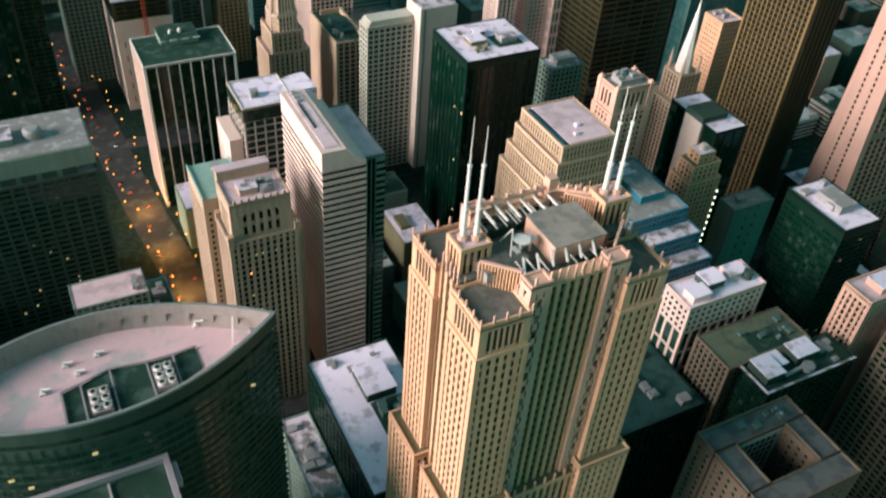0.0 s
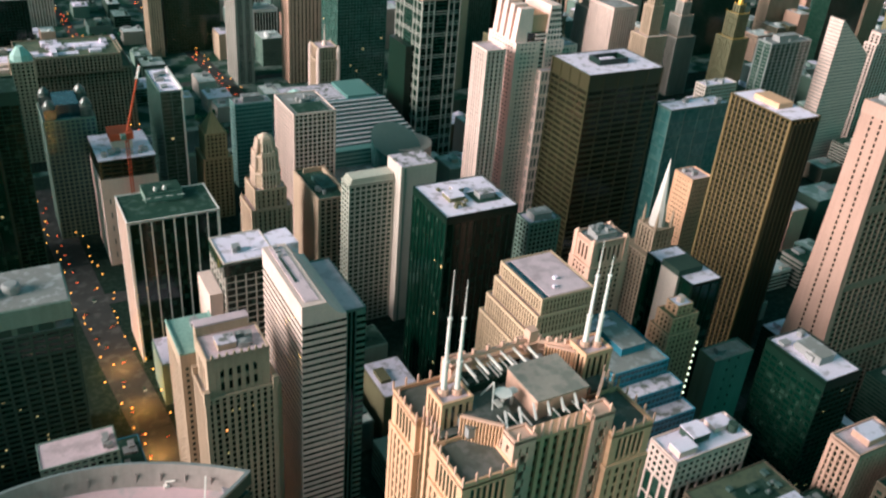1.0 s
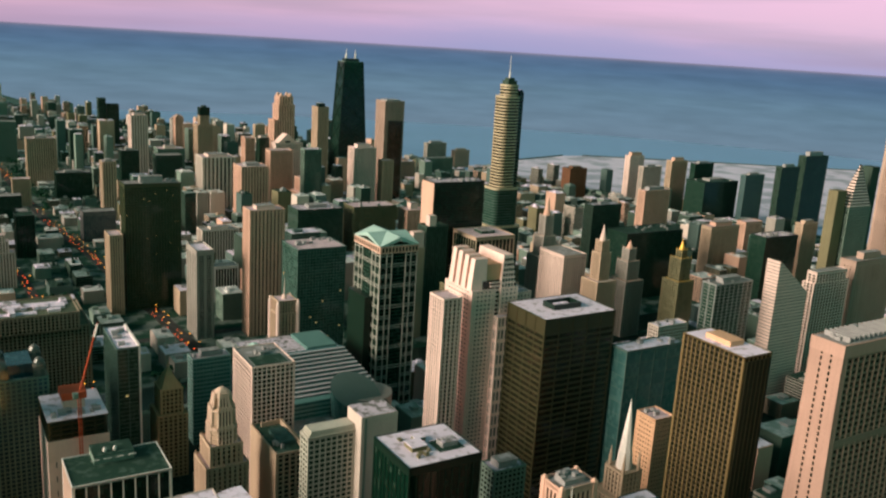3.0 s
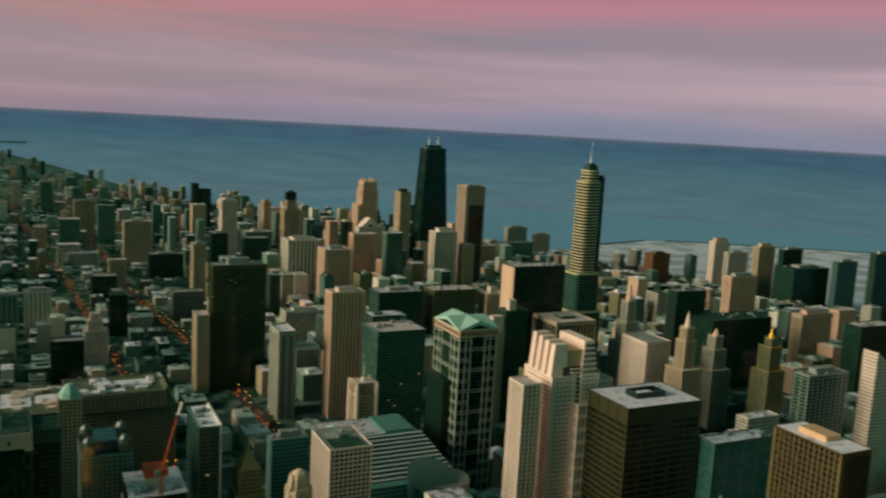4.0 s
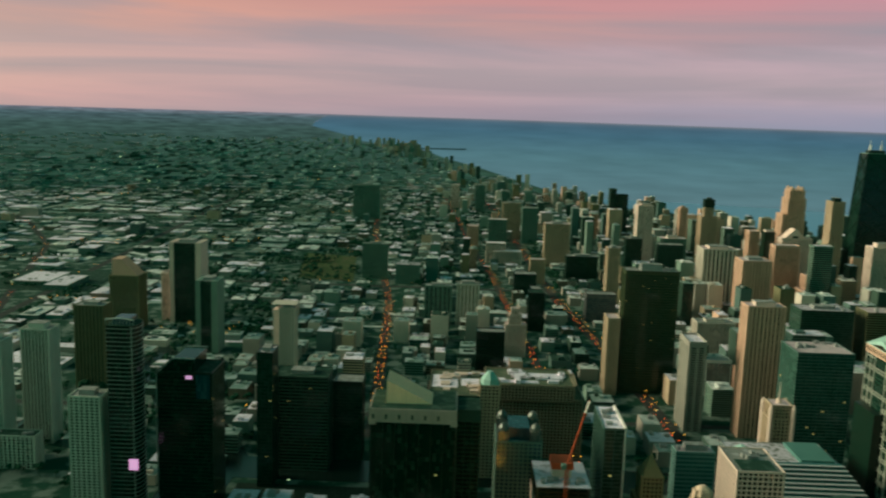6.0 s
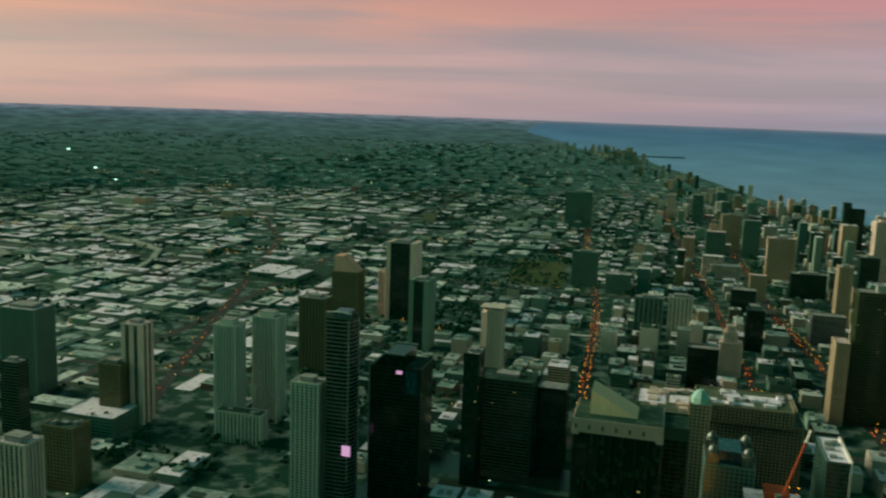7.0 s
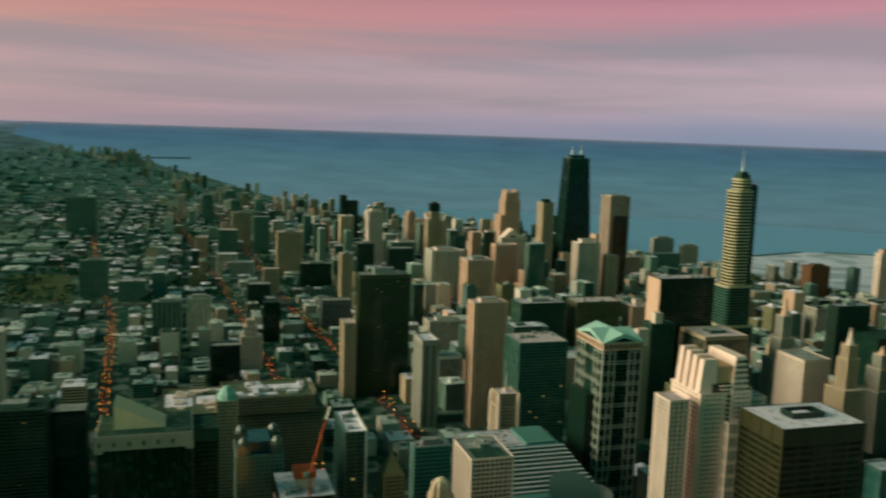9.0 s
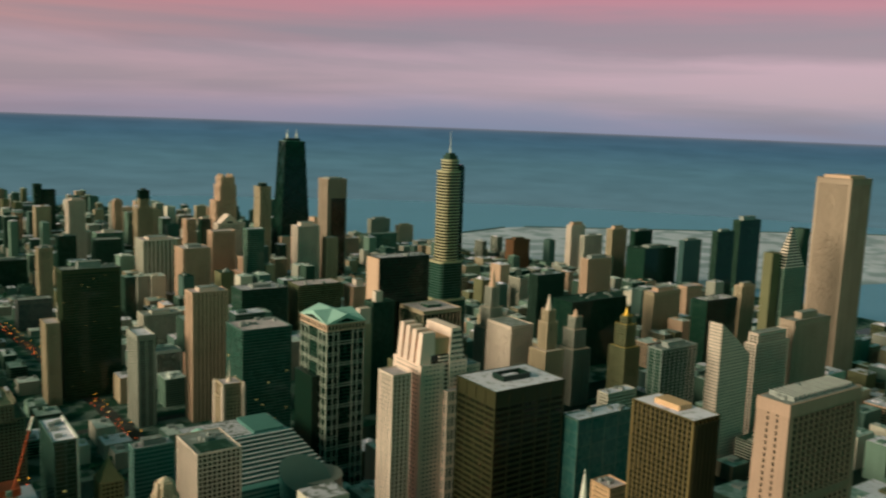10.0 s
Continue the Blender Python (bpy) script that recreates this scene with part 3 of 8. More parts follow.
def golden_tower():
    root = thing("office_tower", "golden granite tower with vertical mullions, stepped corners and white masts", "skyscraper", 121, 154)
    # lower shaft, wider
    for q in ((86.5, 130.5, 107.5, 152), (136.5, 130.5, 156, 152), (86.5, 158, 107.5, 178), (136.5, 158, 156, 178)):
        block(root, *q, 0, 166, L_GOLD, STONE_BROWN, 1.0, q[1] < 140, cap=2.0)
    block(root, 107.5, 133.5, 136.5, 175, 0, 160, L_GOLDV, STONE_BROWN, 1.0, True)
    block(root, 89.5, 152, 153.5, 158, 0, 160, L_GOLDV, STONE_BROWN, 1.0, True, sides="we")
    # corner blocks
    for q in ((90, 133.5, 106, 150), (138, 133.5, 152.5, 150), (90, 160, 106, 175), (138, 160, 152.5, 175)):
        block(root, *q, 166, 238, L_GOLD, None, 0, q[1] < 140, cap=1.5)
        block(root, q[0] + 0.5, q[1] + 0.5, q[2] - 0.5, q[3] - 0.5, 238, 249, L_GOLDTOP, ROOF_WELL, 1.4, q[1] < 140, corner=1.8, cap=1.5)
        pinnacles(root, q[0], q[1], q[2], q[3], 249.5, 4, STONE_PINK, 4.5, 0.8)
    # flanking piers with one column of small windows, and the tall mullioned bays between
    for q in ((106, 135.5, 112, 140), (132, 135.5, 138, 140), (106, 170, 112, 174), (132, 170, 138, 174)):
        block(root, *q, 160, 257, Look(STONE_PINK, GLASS_BROWN, 2.6, 6.0, 0.55, 0.55, 0.4, 0.4), STONE_PINK, 0.8, True, corner=1.6, cap=2.5, sides="sn")
    block(root, 112.6, 137.2, 131.4, 140, 160, 255, L_GOLDV, None, 0, True, cap=1.0, sides="s")
    block(root, 112.6, 170, 131.4, 172.5, 160, 255, L_GOLDV, None, 0, True, cap=1.0, sides="n")
    part("shaft", Shape().box(106.5, 140, 160, 137.5, 170, 250.5), GLASS_BROWN, root)
    pinnacles(root, 112.5, 136.4, 131.5, 136.5, 255, 7, STONE_PINK, 6.0, 1.0, "s")
    pinnacles(root, 107, 135.4, 137, 174, 257, 2, STONE_PINK, 4.0, 1.0, "s")
    block(root, 92.5, 150, 150, 160, 160, 250, L_GOLDV, None, 0, True, sides="we")
    pinnacles(root, 92, 150.5, 150.5, 159.5, 250, 4, STONE_PINK, 6.5, 0.9, "we")
    pinnacles(root, 112, 133, 132, 176, 160.5, 5, STONE_PINK, 5.0, 1.0, "s")
    pinnacles(root, 89, 152.5, 154, 157.5, 160.5, 3, STONE_PINK, 5.0, 1.0, "we")
    # slanting mullioned screens behind the corner terraces
    for p, q in (((98, 150), (106.5, 142)), ((146, 150), (137.5, 142)), ((98, 160), (106.5, 168)), ((146, 160), (137.5, 168))):
        n = 13
        for k in range(n + 1):
            f = k / n
            x, y = p[0] + (q[0] - p[0]) * f, p[1] + (q[1] - p[1]) * f
            part("screen_mullion", Shape().box(x - 0.22, y - 0.22, 249, x + 0.22, y + 0.22, 257.5), STONE_GOLD, root)
        part("screen_wall", Shape().prism([(p[0], p[1]), (q[0], q[1]), (q[0] + 0.3, q[1] + 0.3), (p[0] + 0.3, p[1] + 0.3)], 249, 256.6), GLASS_BROWN, root)
        part("screen_rail", Shape().beam((*p, 257.4), (*q, 257.4), 0.8), STONE_PINK, root)
    # open roof well with machines
    part("roof", Shape().box(106, 140.1, 250.5, 138, 169.9, 251.5), ROOF_WELL, root)
    part("roof", Shape().box(93, 150.5, 250.2, 150, 159.5, 250.9), ROOF_WELL, root)
    ph = plant_room(root, 120, 146, 137, 162, 251.5, 6.5, STONE_PINK, ROOF_TERRACE, False)
    plant_room(root, 99, 147, 113, 158, 251, 3.5, MACHINE, ROOF_WELL)
    for k in range(6):
        part("roof_beam", Shape().beam((107 + k * 4.6, 141, 257), (107 + k * 4.6 + 3, 147, 257), 0.6), WHITE_PAINT, root)
        part("roof_beam", Shape().beam((110 + k * 4.4, 163, 257), (110 + k * 4.4, 171, 257), 0.6), WHITE_PAINT, root)
    roof_units(root, 128, 163, 137, 170, 251.5, 5, 5, size=(2, 3), h=(1, 2.4))
    # banks of cooling fans in open frames
    for bx, by, nx, ny in ((107.5, 163, 3, 2), (119, 163.5, 2, 2), (108.5, 141.5, 2, 2), (124.5, 141.5, 3, 1)):
        bank = part("fan_bank", Shape().box(bx, by, 251.5, bx + nx * 3.4, by + ny * 3.2, 254.2), ROOF_DARK, root)
        for i in range(nx):
            for j in range(ny):
                part("fan", Shape().tube(bx + 1.7 + i * 3.4, by + 1.6 + j * 3.2, 254.2, 254.9, 1.35, 1.2, 14), BLACK, bank)
        for i in range(nx + 1):
            part("frame_bar", Shape().beam((bx + i * 3.4, by - 0.3, 255.2), (bx + i * 3.4, by + ny * 3.2 + 0.3, 255.2), 0.35), WHITE_PAINT, bank)
    dish = Shape().tube(113, 153, 254.5, 256.5, 0.6).tube(113, 153, 256.5, 258.2, 1.0, 2.6, 12).box(110.5, 151, 254.5, 112, 154, 255.5)
    part("roof_dish", dish, WHITE_PAINT, root, "white roof dish on a short post")
    part("roof_dish", Shape().tube(117.3, 154.5, 251.5, 255.5, 0.4).tube(117.3, 154.5, 255.5, 256.6, 0.6, 1.5, 12), WHITE_PAINT, root, "white roof dish on a short post")
    part("tripod", Shape().beam((108.5, 151, 254.8), (111.5, 156, 260), 0.35).beam((113, 157, 254.8), (111.5, 156, 260), 0.35).beam((109, 158, 254.8), (111.5, 156, 260), 0.35), WHITE_PAINT, root)
    # rear wall of the roof with buttresses, peaked in the middle
    for p, q in (((104, 171.5), (134, 171.5)), ((134, 171.5), (147, 162))):
        part("rear_wall", Shape().beam((*p, 258), (*q, 258), 1.2).beam((*p, 255), (*q, 255), 0.8).beam((*p, 252), (*q, 252), 0.8), STONE_PINK, root)
        for k in range(7):
            f = k / 6
            x, y = p[0] + (q[0] - p[0]) * f, p[1] + (q[1] - p[1]) * f
            part("buttress", Shape().box(x - 0.5, y - 0.5, 250, x + 0.5, y + 0.5, 260), STONE_PINK, root)
    part("rear_turret", Shape().box(132.5, 170, 250, 135.5, 173, 262), STONE_PINK, root)
    # masts on stone turrets
    for (x, y), tops in (((98.5, 157.5), (299, 296)), ((148.4, 160.5), (296, 291))):
        block(root, x - 4.5, y - 4, x + 4.5, y + 4, 249, 259, Look(STONE_GOLD, GLASS_BROWN, 2.2, 9, 0.45, 0.1, 0.3, 0.3), ROOF_PINK, 1.0, True)
        for (dx, dy), top in zip(((-1.9, 0.6), (1.6, -0.6)), tops):
            mast = Shape().tube(x + dx, y + dy, 259, 270, 0.85, 0.75, 10).tube(x + dx, y + dy, 270, 270.5, 1.0, 1.0, 10).tube(x + dx, y + dy, 270.5, 284, 0.55, 0.45, 10).tube(x + dx, y + dy, 284, 284.4, 0.7, 0.7, 8).tube(x + dx, y + dy, 284.4, top, 0.22, 0.08, 8)
            part("mast", mast, WHITE_PAINT, root, "white tapering roof mast")
            part("mast_base", Shape().tube(x + dx, y + dy, 257, 261, 1.8, 1.5, 8), STONE_PINK, root)


golden_tower()


def lens_plan(cx, cy, a, b, inset=0.0, n=28):
    """Two arcs that meet in points, east and west."""
    pts = []
    for side in (-1, 1):
        for k in range(n):
            f = k / n
            u = (-1 + 2 * f) if side < 0 else (1 - 2 * f)
            pts.append((cx + (a - inset * 2.2) * u, cy + side * (b - inset) * (1 - abs(u) ** 2.0)))
    return pts


LILAC_METAL = grain("lilac_grey_metal", (0.34, 0.31, 0.34), rough=0.5)
RIM_LINING = grain("buff_metal_lining", (0.33, 0.28, 0.265), rough=0.6, streaks=0.2)
DECK_PINK = grain("pink_grey_deck", (0.72, 0.50, 0.53), tint=(0.50, 0.44, 0.44), patch=0.35, big=26, vary=0.15)


def lens_tower():
    cx, cy = -3.0, 209.0
    root = thing("office_tower", "dark green glass tower of lens-shaped plan with a pale recessed roof", "skyscraper", cx, cy)
    pl = lens_plan(cx, cy, 59, 22.8, 0.4)
    part("glazing", Shape().prism(pl, 0, 191.6), GLASS_GREEN, root)
    me = Shape().prism([(x - cx, y - cy) for x, y in lens_plan(cx, cy, 59, 22.8, 0.1)], 0, 1.3).mesh("spandrel", CONC_DARK)
    for k in range(47):
        piece("spandrel", me, root, cx, cy, 3 + k * 4.0)
    fin = Shape().box(-0.12, -0.12, 0, 0.12, 0.12, 191).mesh("mullion", CONC_DARK)
    for x, y in lens_plan(cx, cy, 59, 22.8, -0.15, 34):
        piece("mullion", fin, root, x, y, 0)
    # rim: outer parapet, broad sloping inside, deck lower down
    rim = Shape()
    a, b, c = lens_plan(cx, cy, 59.3, 23.2), lens_plan(cx, cy, 59.3, 23.2, 0.9), lens_plan(cx, cy, 59.3, 23.2, 2.9)
    n = len(a)
    for k in range(n):
        j = (k + 1) % n
        rim.add([(*a[k], 194.5), (*a[j], 194.5), (*a[j], 199.7), (*a[k], 199.7)], [(0, 1, 2, 3)], 2)
        rim.add([(*a[k], 199.7), (*a[j], 199.7), (*a[j], 200.6), (*a[k], 200.6)], [(0, 1, 2, 3)])
        rim.add([(*a[k], 200.6), (*a[j], 200.6), (*b[j], 200.6), (*b[k], 200.6)], [(0, 1, 2, 3)])
        rim.add([(*b[k], 200.6), (*b[j], 200.6), (*c[j], 192.4), (*c[k], 192.4)], [(0, 1, 2, 3)], 1)
    part("roof_rim", rim, [ALU_GREY, RIM_LINING, CONC_DARK], root)
    part("roof", Shape().prism(lens_plan(cx, cy, 59, 22.8, 2.2), 191.6, 192.4), DECK_PINK, root, "pale pink-grey roof deck")
    # a facing between glass and rim, and posts round the inside of the parapet
    part("upper_facing", Shape().prism(lens_plan(cx, cy, 59.1, 23.0, 0.2), 188.5, 191.5), CONC_DARK, root)
    for x, y in lens_plan(cx, cy, 59.3, 23.2, 2.2, 15)[15:]:
        part("parapet_post", Shape().box(x - 0.25, y - 0.35, 192.4, x + 0.25, y + 0.2, 197.5), RIM_LINING, root)
    # machine wells along the south side, sunk between low walls
    for x0, x1 in ((-15.0, -9.0), (-9.0, 0.5), (0.5, 12.0), (12.0, 20.5), (20.5, 28.5)):
        yy = lambda x: cy - 22.8 * (1 - ((x - cx) / 59) ** 2) + 5.6 + max(0, x) * 0.10
        part("machine_well", Shape().prism([(x0 + .3, yy(x0)), (x1 - .3, yy(x1)), (x1 - .3, yy(x1) + 20 - abs(x1) * 0.36), (x0 + .3, yy(x0) + 20 - abs(x0) * 0.36)], 192.4, 192.8), ROOF_DARK, root)
        part("well_wall", Shape().beam((x0, yy(x0) + 20 - abs(x0) * 0.36, 193.5), (x1, yy(x1) + 20 - abs(x1) * 0.36, 193.5), 0.5).beam((x0, yy(x0), 193.5), (x0, yy(x0) + 20 - abs(x0) * 0.36, 193.5), 0.5), LILAC_METAL, root)
    for x, s_ in ((-4.2, 3), (16.2, 7)):
        yv = cy - 22.8 * (1 - ((x - cx) / 59) ** 2) + 12
        bank = part("cooling_bank", Shape().box(x - 3.2, yv - 4.5, 192.8, x + 3.2, yv + 6.0, 194.6), MACHINE, root)
        for i in range(2):
            for k in range(3):
                part("cooling_fan", Shape().tube(x - 1.6 + i * 3.2, yv - 2.7 + k * 3.4, 194.6, 195.5, 1.35, 1.2, 14), WHITE_PAINT, bank)
                part("fan_cowl", Shape().tube(x - 1.6 + i * 3.2, yv - 2.7 + k * 3.4, 195.5, 195.6, 0.9, 0.85, 12), BLACK, bank)
    for x, y in ((-20, 210), (-12, 219), (-9, 214), (-2, 220), (31, 221)):
        part("roof_davit", Shape().tube(x, y, 192.4, 194.8, 0.4).beam((x, y, 194.6), (x + 2.6, y - 1.4, 195.4), 0.4).box(x - 0.9, y - 0.9, 192.4, x + 0.9, y + 0.9, 193.3), WHITE_PAINT, root)
    part("ladder", Shape().beam((32.6, 224.5, 192.6), (32.6, 226.5, 200), 0.25).beam((34.2, 224.3, 192.6), (34.2, 226.2, 200), 0.25), CONC_DARK, root)
    part("screen_beam", Shape().beam((40, 207, 193), (47, 205.5, 193), 0.9).beam((40, 207, 193.5), (42.5, 214, 199), 0.5), WHITE_PAINT, root)
    part("tip_shelf", Shape().prism([(47, 205), (52.5, 209), (47, 213.5)], 192.4, 194.2), LILAC_METAL, root)
    for k in range(7):
        r = random.Random(k + 300)
        u = r.uniform(-0.75, 0.85)
        x, y, z = cx + 59 * u, cy - 22.9 * (1 - u * u) - 0.25, 5 + 4.0 * r.randrange(30, 46)
        part("lit_pane", Shape().box(x - 0.8, y - 0.1, z, x + 0.8, y + 0.15, z + 1.1), WINDOW_LIT, root)


lens_tower()


def finned_tower(x0, y0, x1, y1, h):
    root = thing("office_tower", "black glass tower with thin white fins and flat dark roof", "skyscraper", (x0 + x1) / 2, (y0 + y1) / 2)
    block(root, x0, y0, x1, y1, 0, h, L_FINS, ROOF_DARK, 0.9, True, cap=0.8, sides="sn", corner=0.8)
    part("side_wall", Shape().box(x0 - 0.95, y0 + 0.5, 0, x0 + 0.2, y1 - 0.5, h - 0.8), TOWER_GREY, root, "plain pale stone end wall")
    part("side_wall", Shape().box(x1 - 0.2, y0 + 0.5, 0, x1 + 0.95, y1 - 0.5, h - 0.8), TOWER_GREY, root, "plain pale stone end wall")
    plant_room(root, x0 + 17, y0 + 25, x0 + 43, y0 + 43, h + 0.3, 6.0, CONC_GREY, ROOF_DARK)
    for dx in (25, 31.5):
        part("tank", Shape().tube(x0 + dx, y0 + 30, h + 6.5, h + 8.5, 1.3, 1.3, 12).tube(x0 + dx, y0 + 30, h + 8.5, h + 9.6, 1.3, 0.5, 12), WHITE_PAINT, root, "white round roof tank")
    for k in range(4):
        part("roof_rail", Shape().beam((x0 + 15 + k * 8, y0 + 23, h + 4.5), (x0 + 20 + k * 8, y0 + 23, h + 4.5), 0.6), WHITE_PAINT, root)


finned_tower(71.8, 546.2, 133.2, 587.7, 117.0)


def banded_tower(x0, y0, x1, y1, h):
    root = thing("office_tower", "pale stone tower with dark ribbon windows and a swept roof", "skyscraper", (x0 + x1) / 2, (y0 + y1) / 2)
    block(root, x0, y0, x1, y1, 0, h - 12, L_BANDS, None, 0, True)
    # the head of the slab: level in the west, then a swept slope
    prof = [(0, 0), (x1 - x0 + 0.4, 0), (x1 - x0 + 0.4, 3.0)] + [((x1 - x0) * (0.55 + 0.45 * (1 - k / 6)) + 0.2, 3.0 + 9.0 * (k / 6) ** 1.8) for k in range(1, 7)] + [(0, 12)]
    s = Shape()
    n = len(prof)
    s.add([(x0 - 0.35 + px, yy, h - 12 + pz) for yy in (y0 - 0.35, y1 + 0.35) for px, pz in prof], [tuple(range(n)), tuple(range(n, 2 * n))[::-1]] + [(i, i + n, (i + 1) % n + n, (i + 1) % n) for i in range(n)])
    part("crown", s, STONE_WHITE, root)
    part("roof", Shape().box(x0 + 2.5, y0 + 3, h, x0 + 10, y1 - 2, h + 0.35), ROOF_PINK, root, "buff gravel roof strip")
    part("roof_slot", Shape().box(x0 + 4.2, y0 + 22, h + 0.35, x0 + 5.4, y1 - 14, h + 0.8), ROOF_DARK, root)
    for k in range(3):
        part("air_handler", Shape().box(x0 + 4.3, y1 - 13 + k * 4, h + 0.35, x0 + 7, y1 - 10.5 + k * 4, h + 1.5), MACHINE, root)
    # dark glass wing on the east flank
    block(root, x1 + 0.6, y0 + 6, x1 + 13, y1 - 4, 0, h - 13, Look(GREEN_FRAME, GLASS_DARK, 2.6, 4.1, 0.3, 0.0, 0.5, 0.2), ROOF_PINK, 0.8, True)
    part("wing_slab", Shape().box(x1 + 8.5, y0 + 5.4, 0, x1 + 13.2, y1 - 3.8, h - 13.5), CONC_GREY, root)
    for k in range(37):
        part("wing_window", Shape().box(x1 + 8.3, y0 + 5.2, 4 + k * 4.1, x1 + 13.4, y0 + 5.6, 5.9 + k * 4.1), GLASS_DARK, root)


banded_tower(119.7, 335.1, 143.0, 397.0, 170.0)


def white_roofed(x0, y0, x1, y1, h):
    root = thing("office_building", "dark glass office block with white window grid and snow-covered roof", "office building", (x0 + x1) / 2, (y0 + y1) / 2)
    x1 = x1 + 8
    block(root, x0, y0, x1, y1 + 12, 0, h, L_GRIDW, SNOW, 0.9, True, cap=9)
    part("cap_glass", Shape().box(x0 - 0.6, y0 - 0.6, h - 8.6, x1 + 0.6, y1 + 12.6, h - 0.8), GLASS_DARK, root)
    roof_units(root, x0 + 6, y0 + 8, x0 + 16, y0 + 18, h + 0.3, 3, 3)
    arc = [(x0 + 47.5 - 28.0 * math.sin(radians(8 * k)) * 0.98, y1 + 9.0 - 19.0 * (1 - math.cos(radians(8 * k)))) for k in range(12)]
    fan = Shape().prism([(x0 + 49, y1 - 11), (x0 + 47.5, y1 + 9)] + arc[1:] + [(x0 + 19.5, y1 - 11)], h - 12, h + 0.6)
    part("fan_wing", fan, SNOW, root, "snow-white fan-shaped roof wing")
    part("terrace", Shape().box(x0 - 9, y0 + 4, 0, x0 - 1, y1 + 12, h - 22), STONE_WHITE, root)


white_roofed(107.8, 435.1, 130.7, 455.6, 140.0)


def stone_tower(x0, y0, x1, y1, h):
    root = thing("office_tower", "beige limestone tower with arched top windows and flat roof", "skyscraper", (x0 + x1) / 2, (y0 + y1) / 2)
    block(root, x0, y0, x1, y1, 0, h - 22, L_BEIGEV, ROOF_GREY, 1.0, True)
    block(root, x0 + 2.5, y0 + 1.5, x1 - 3, y1, h - 22, h, Look(STONE_BEIGE, GLASS_DARK, 3.9, 7.5, 0.52, 0.34, 0.9, 0.5), ROOF_PINK, 1.4, True, cap=6, corner=3.0)
    for k in range(8):
        x = x0 + 4.4 + k * (x1 - x0 - 9.2) / 7
        part("finial", Shape().box(x - 0.6, y0 + 0.4, h - 7, x + 0.6, y0 + 1.6, h + 2.6).prism([(x - 0.6, y0 + 0.4), (x + 0.6, y0 + 0.4), (x + 0.6, y0 + 1.6), (x - 0.6, y0 + 1.6)], h + 2.6, h + 3.8, [(x - 0.1, y0 + 0.9), (x + 0.1, y0 + 0.9), (x + 0.1, y0 + 1.1), (x - 0.1, y0 + 1.1)]), STONE_BEIGE, root)
    for x, y in ((x0, y0), (x1, y0), (x0, y1)):
        part("shoulder", Shape().box(x - 1.2, y - 1.2, h - 24, x + 1.8, y + 1.8, h - 17), STONE_BEIGE, root)
    plant_room(root, x0 + 9, y0 + 7, x0 + 18, y0 + 15, h + 0.3, 3.5, STONE_BEIGE, ROOF_SNOWY)
    roof_units(root, x0 + 19, y0 + 5, x1 - 5, y1 - 3, h + 0.3, 5, 12)
    part("rear_wall", Shape().box(x0 + 2, y1, 0, x1 - 6, y1 + 5, h + 6), STONE_BEIGE, root)
    part("rear_wall_cap", Shape().box(x0 + 1.6, y1 - 0.4, h + 6, x1 - 5.6, y1 + 5.4, h + 7), ROOF_PINK, root)
    part("east_bay", Shape().box(x1 + 0.7, y0 + 4, 0, x1 + 5, y1, h - 26), STONE_BEIGE, root)
    lit_panes(root, x0, y0, x1, y1, 10, h - 24, 18, L_BEIGEV, 5)


stone_tower(70.0, 334.4, 104.5, 356.8, 150.0)


def copper_roofed(x0, y0, x1, y1, h):
    root = thing("office_building", "beige stone block with a pale green copper roof", "office building", (x0 + x1) / 2, (y0 + y1) / 2)
    block(root, x0, y0, x1 + 10, y1, 0, h, L_BEIGE, None, 0, True, cap=8)
    part("roof", Shape().box(x0 - 0.6, y0 - 0.6, h, x1 + 10.6, y1 + 0.6, h + 0.6), COPPER_DULL, root, "pale verdigris copper roof")
    part("parapet", Shape().box(x0 - 0.8, y0 - 0.8, h, x0, y1 + 0.8, h + 1.6).box(x1 + 10, y0 - 0.8, h, x1 + 10.8, y1 + 0.8, h + 1.6), COPPER_DULL, root)
    part("dome", Shape().tube(x0 + 16, y1 - 10, h, h + 3, 2.4, 2.4, 12).tube(x0 + 16, y1 - 10, h + 3, h + 4.8, 2.3, 1.0, 12), COPPER_DULL, root)
    roof_units(root, x0 + 8, y1 - 20, x1 + 8, y1 - 2, h + 0.6, 6, 8)


copper_roofed(64.4, 358.9, 76.0, 389.7, 140.0)


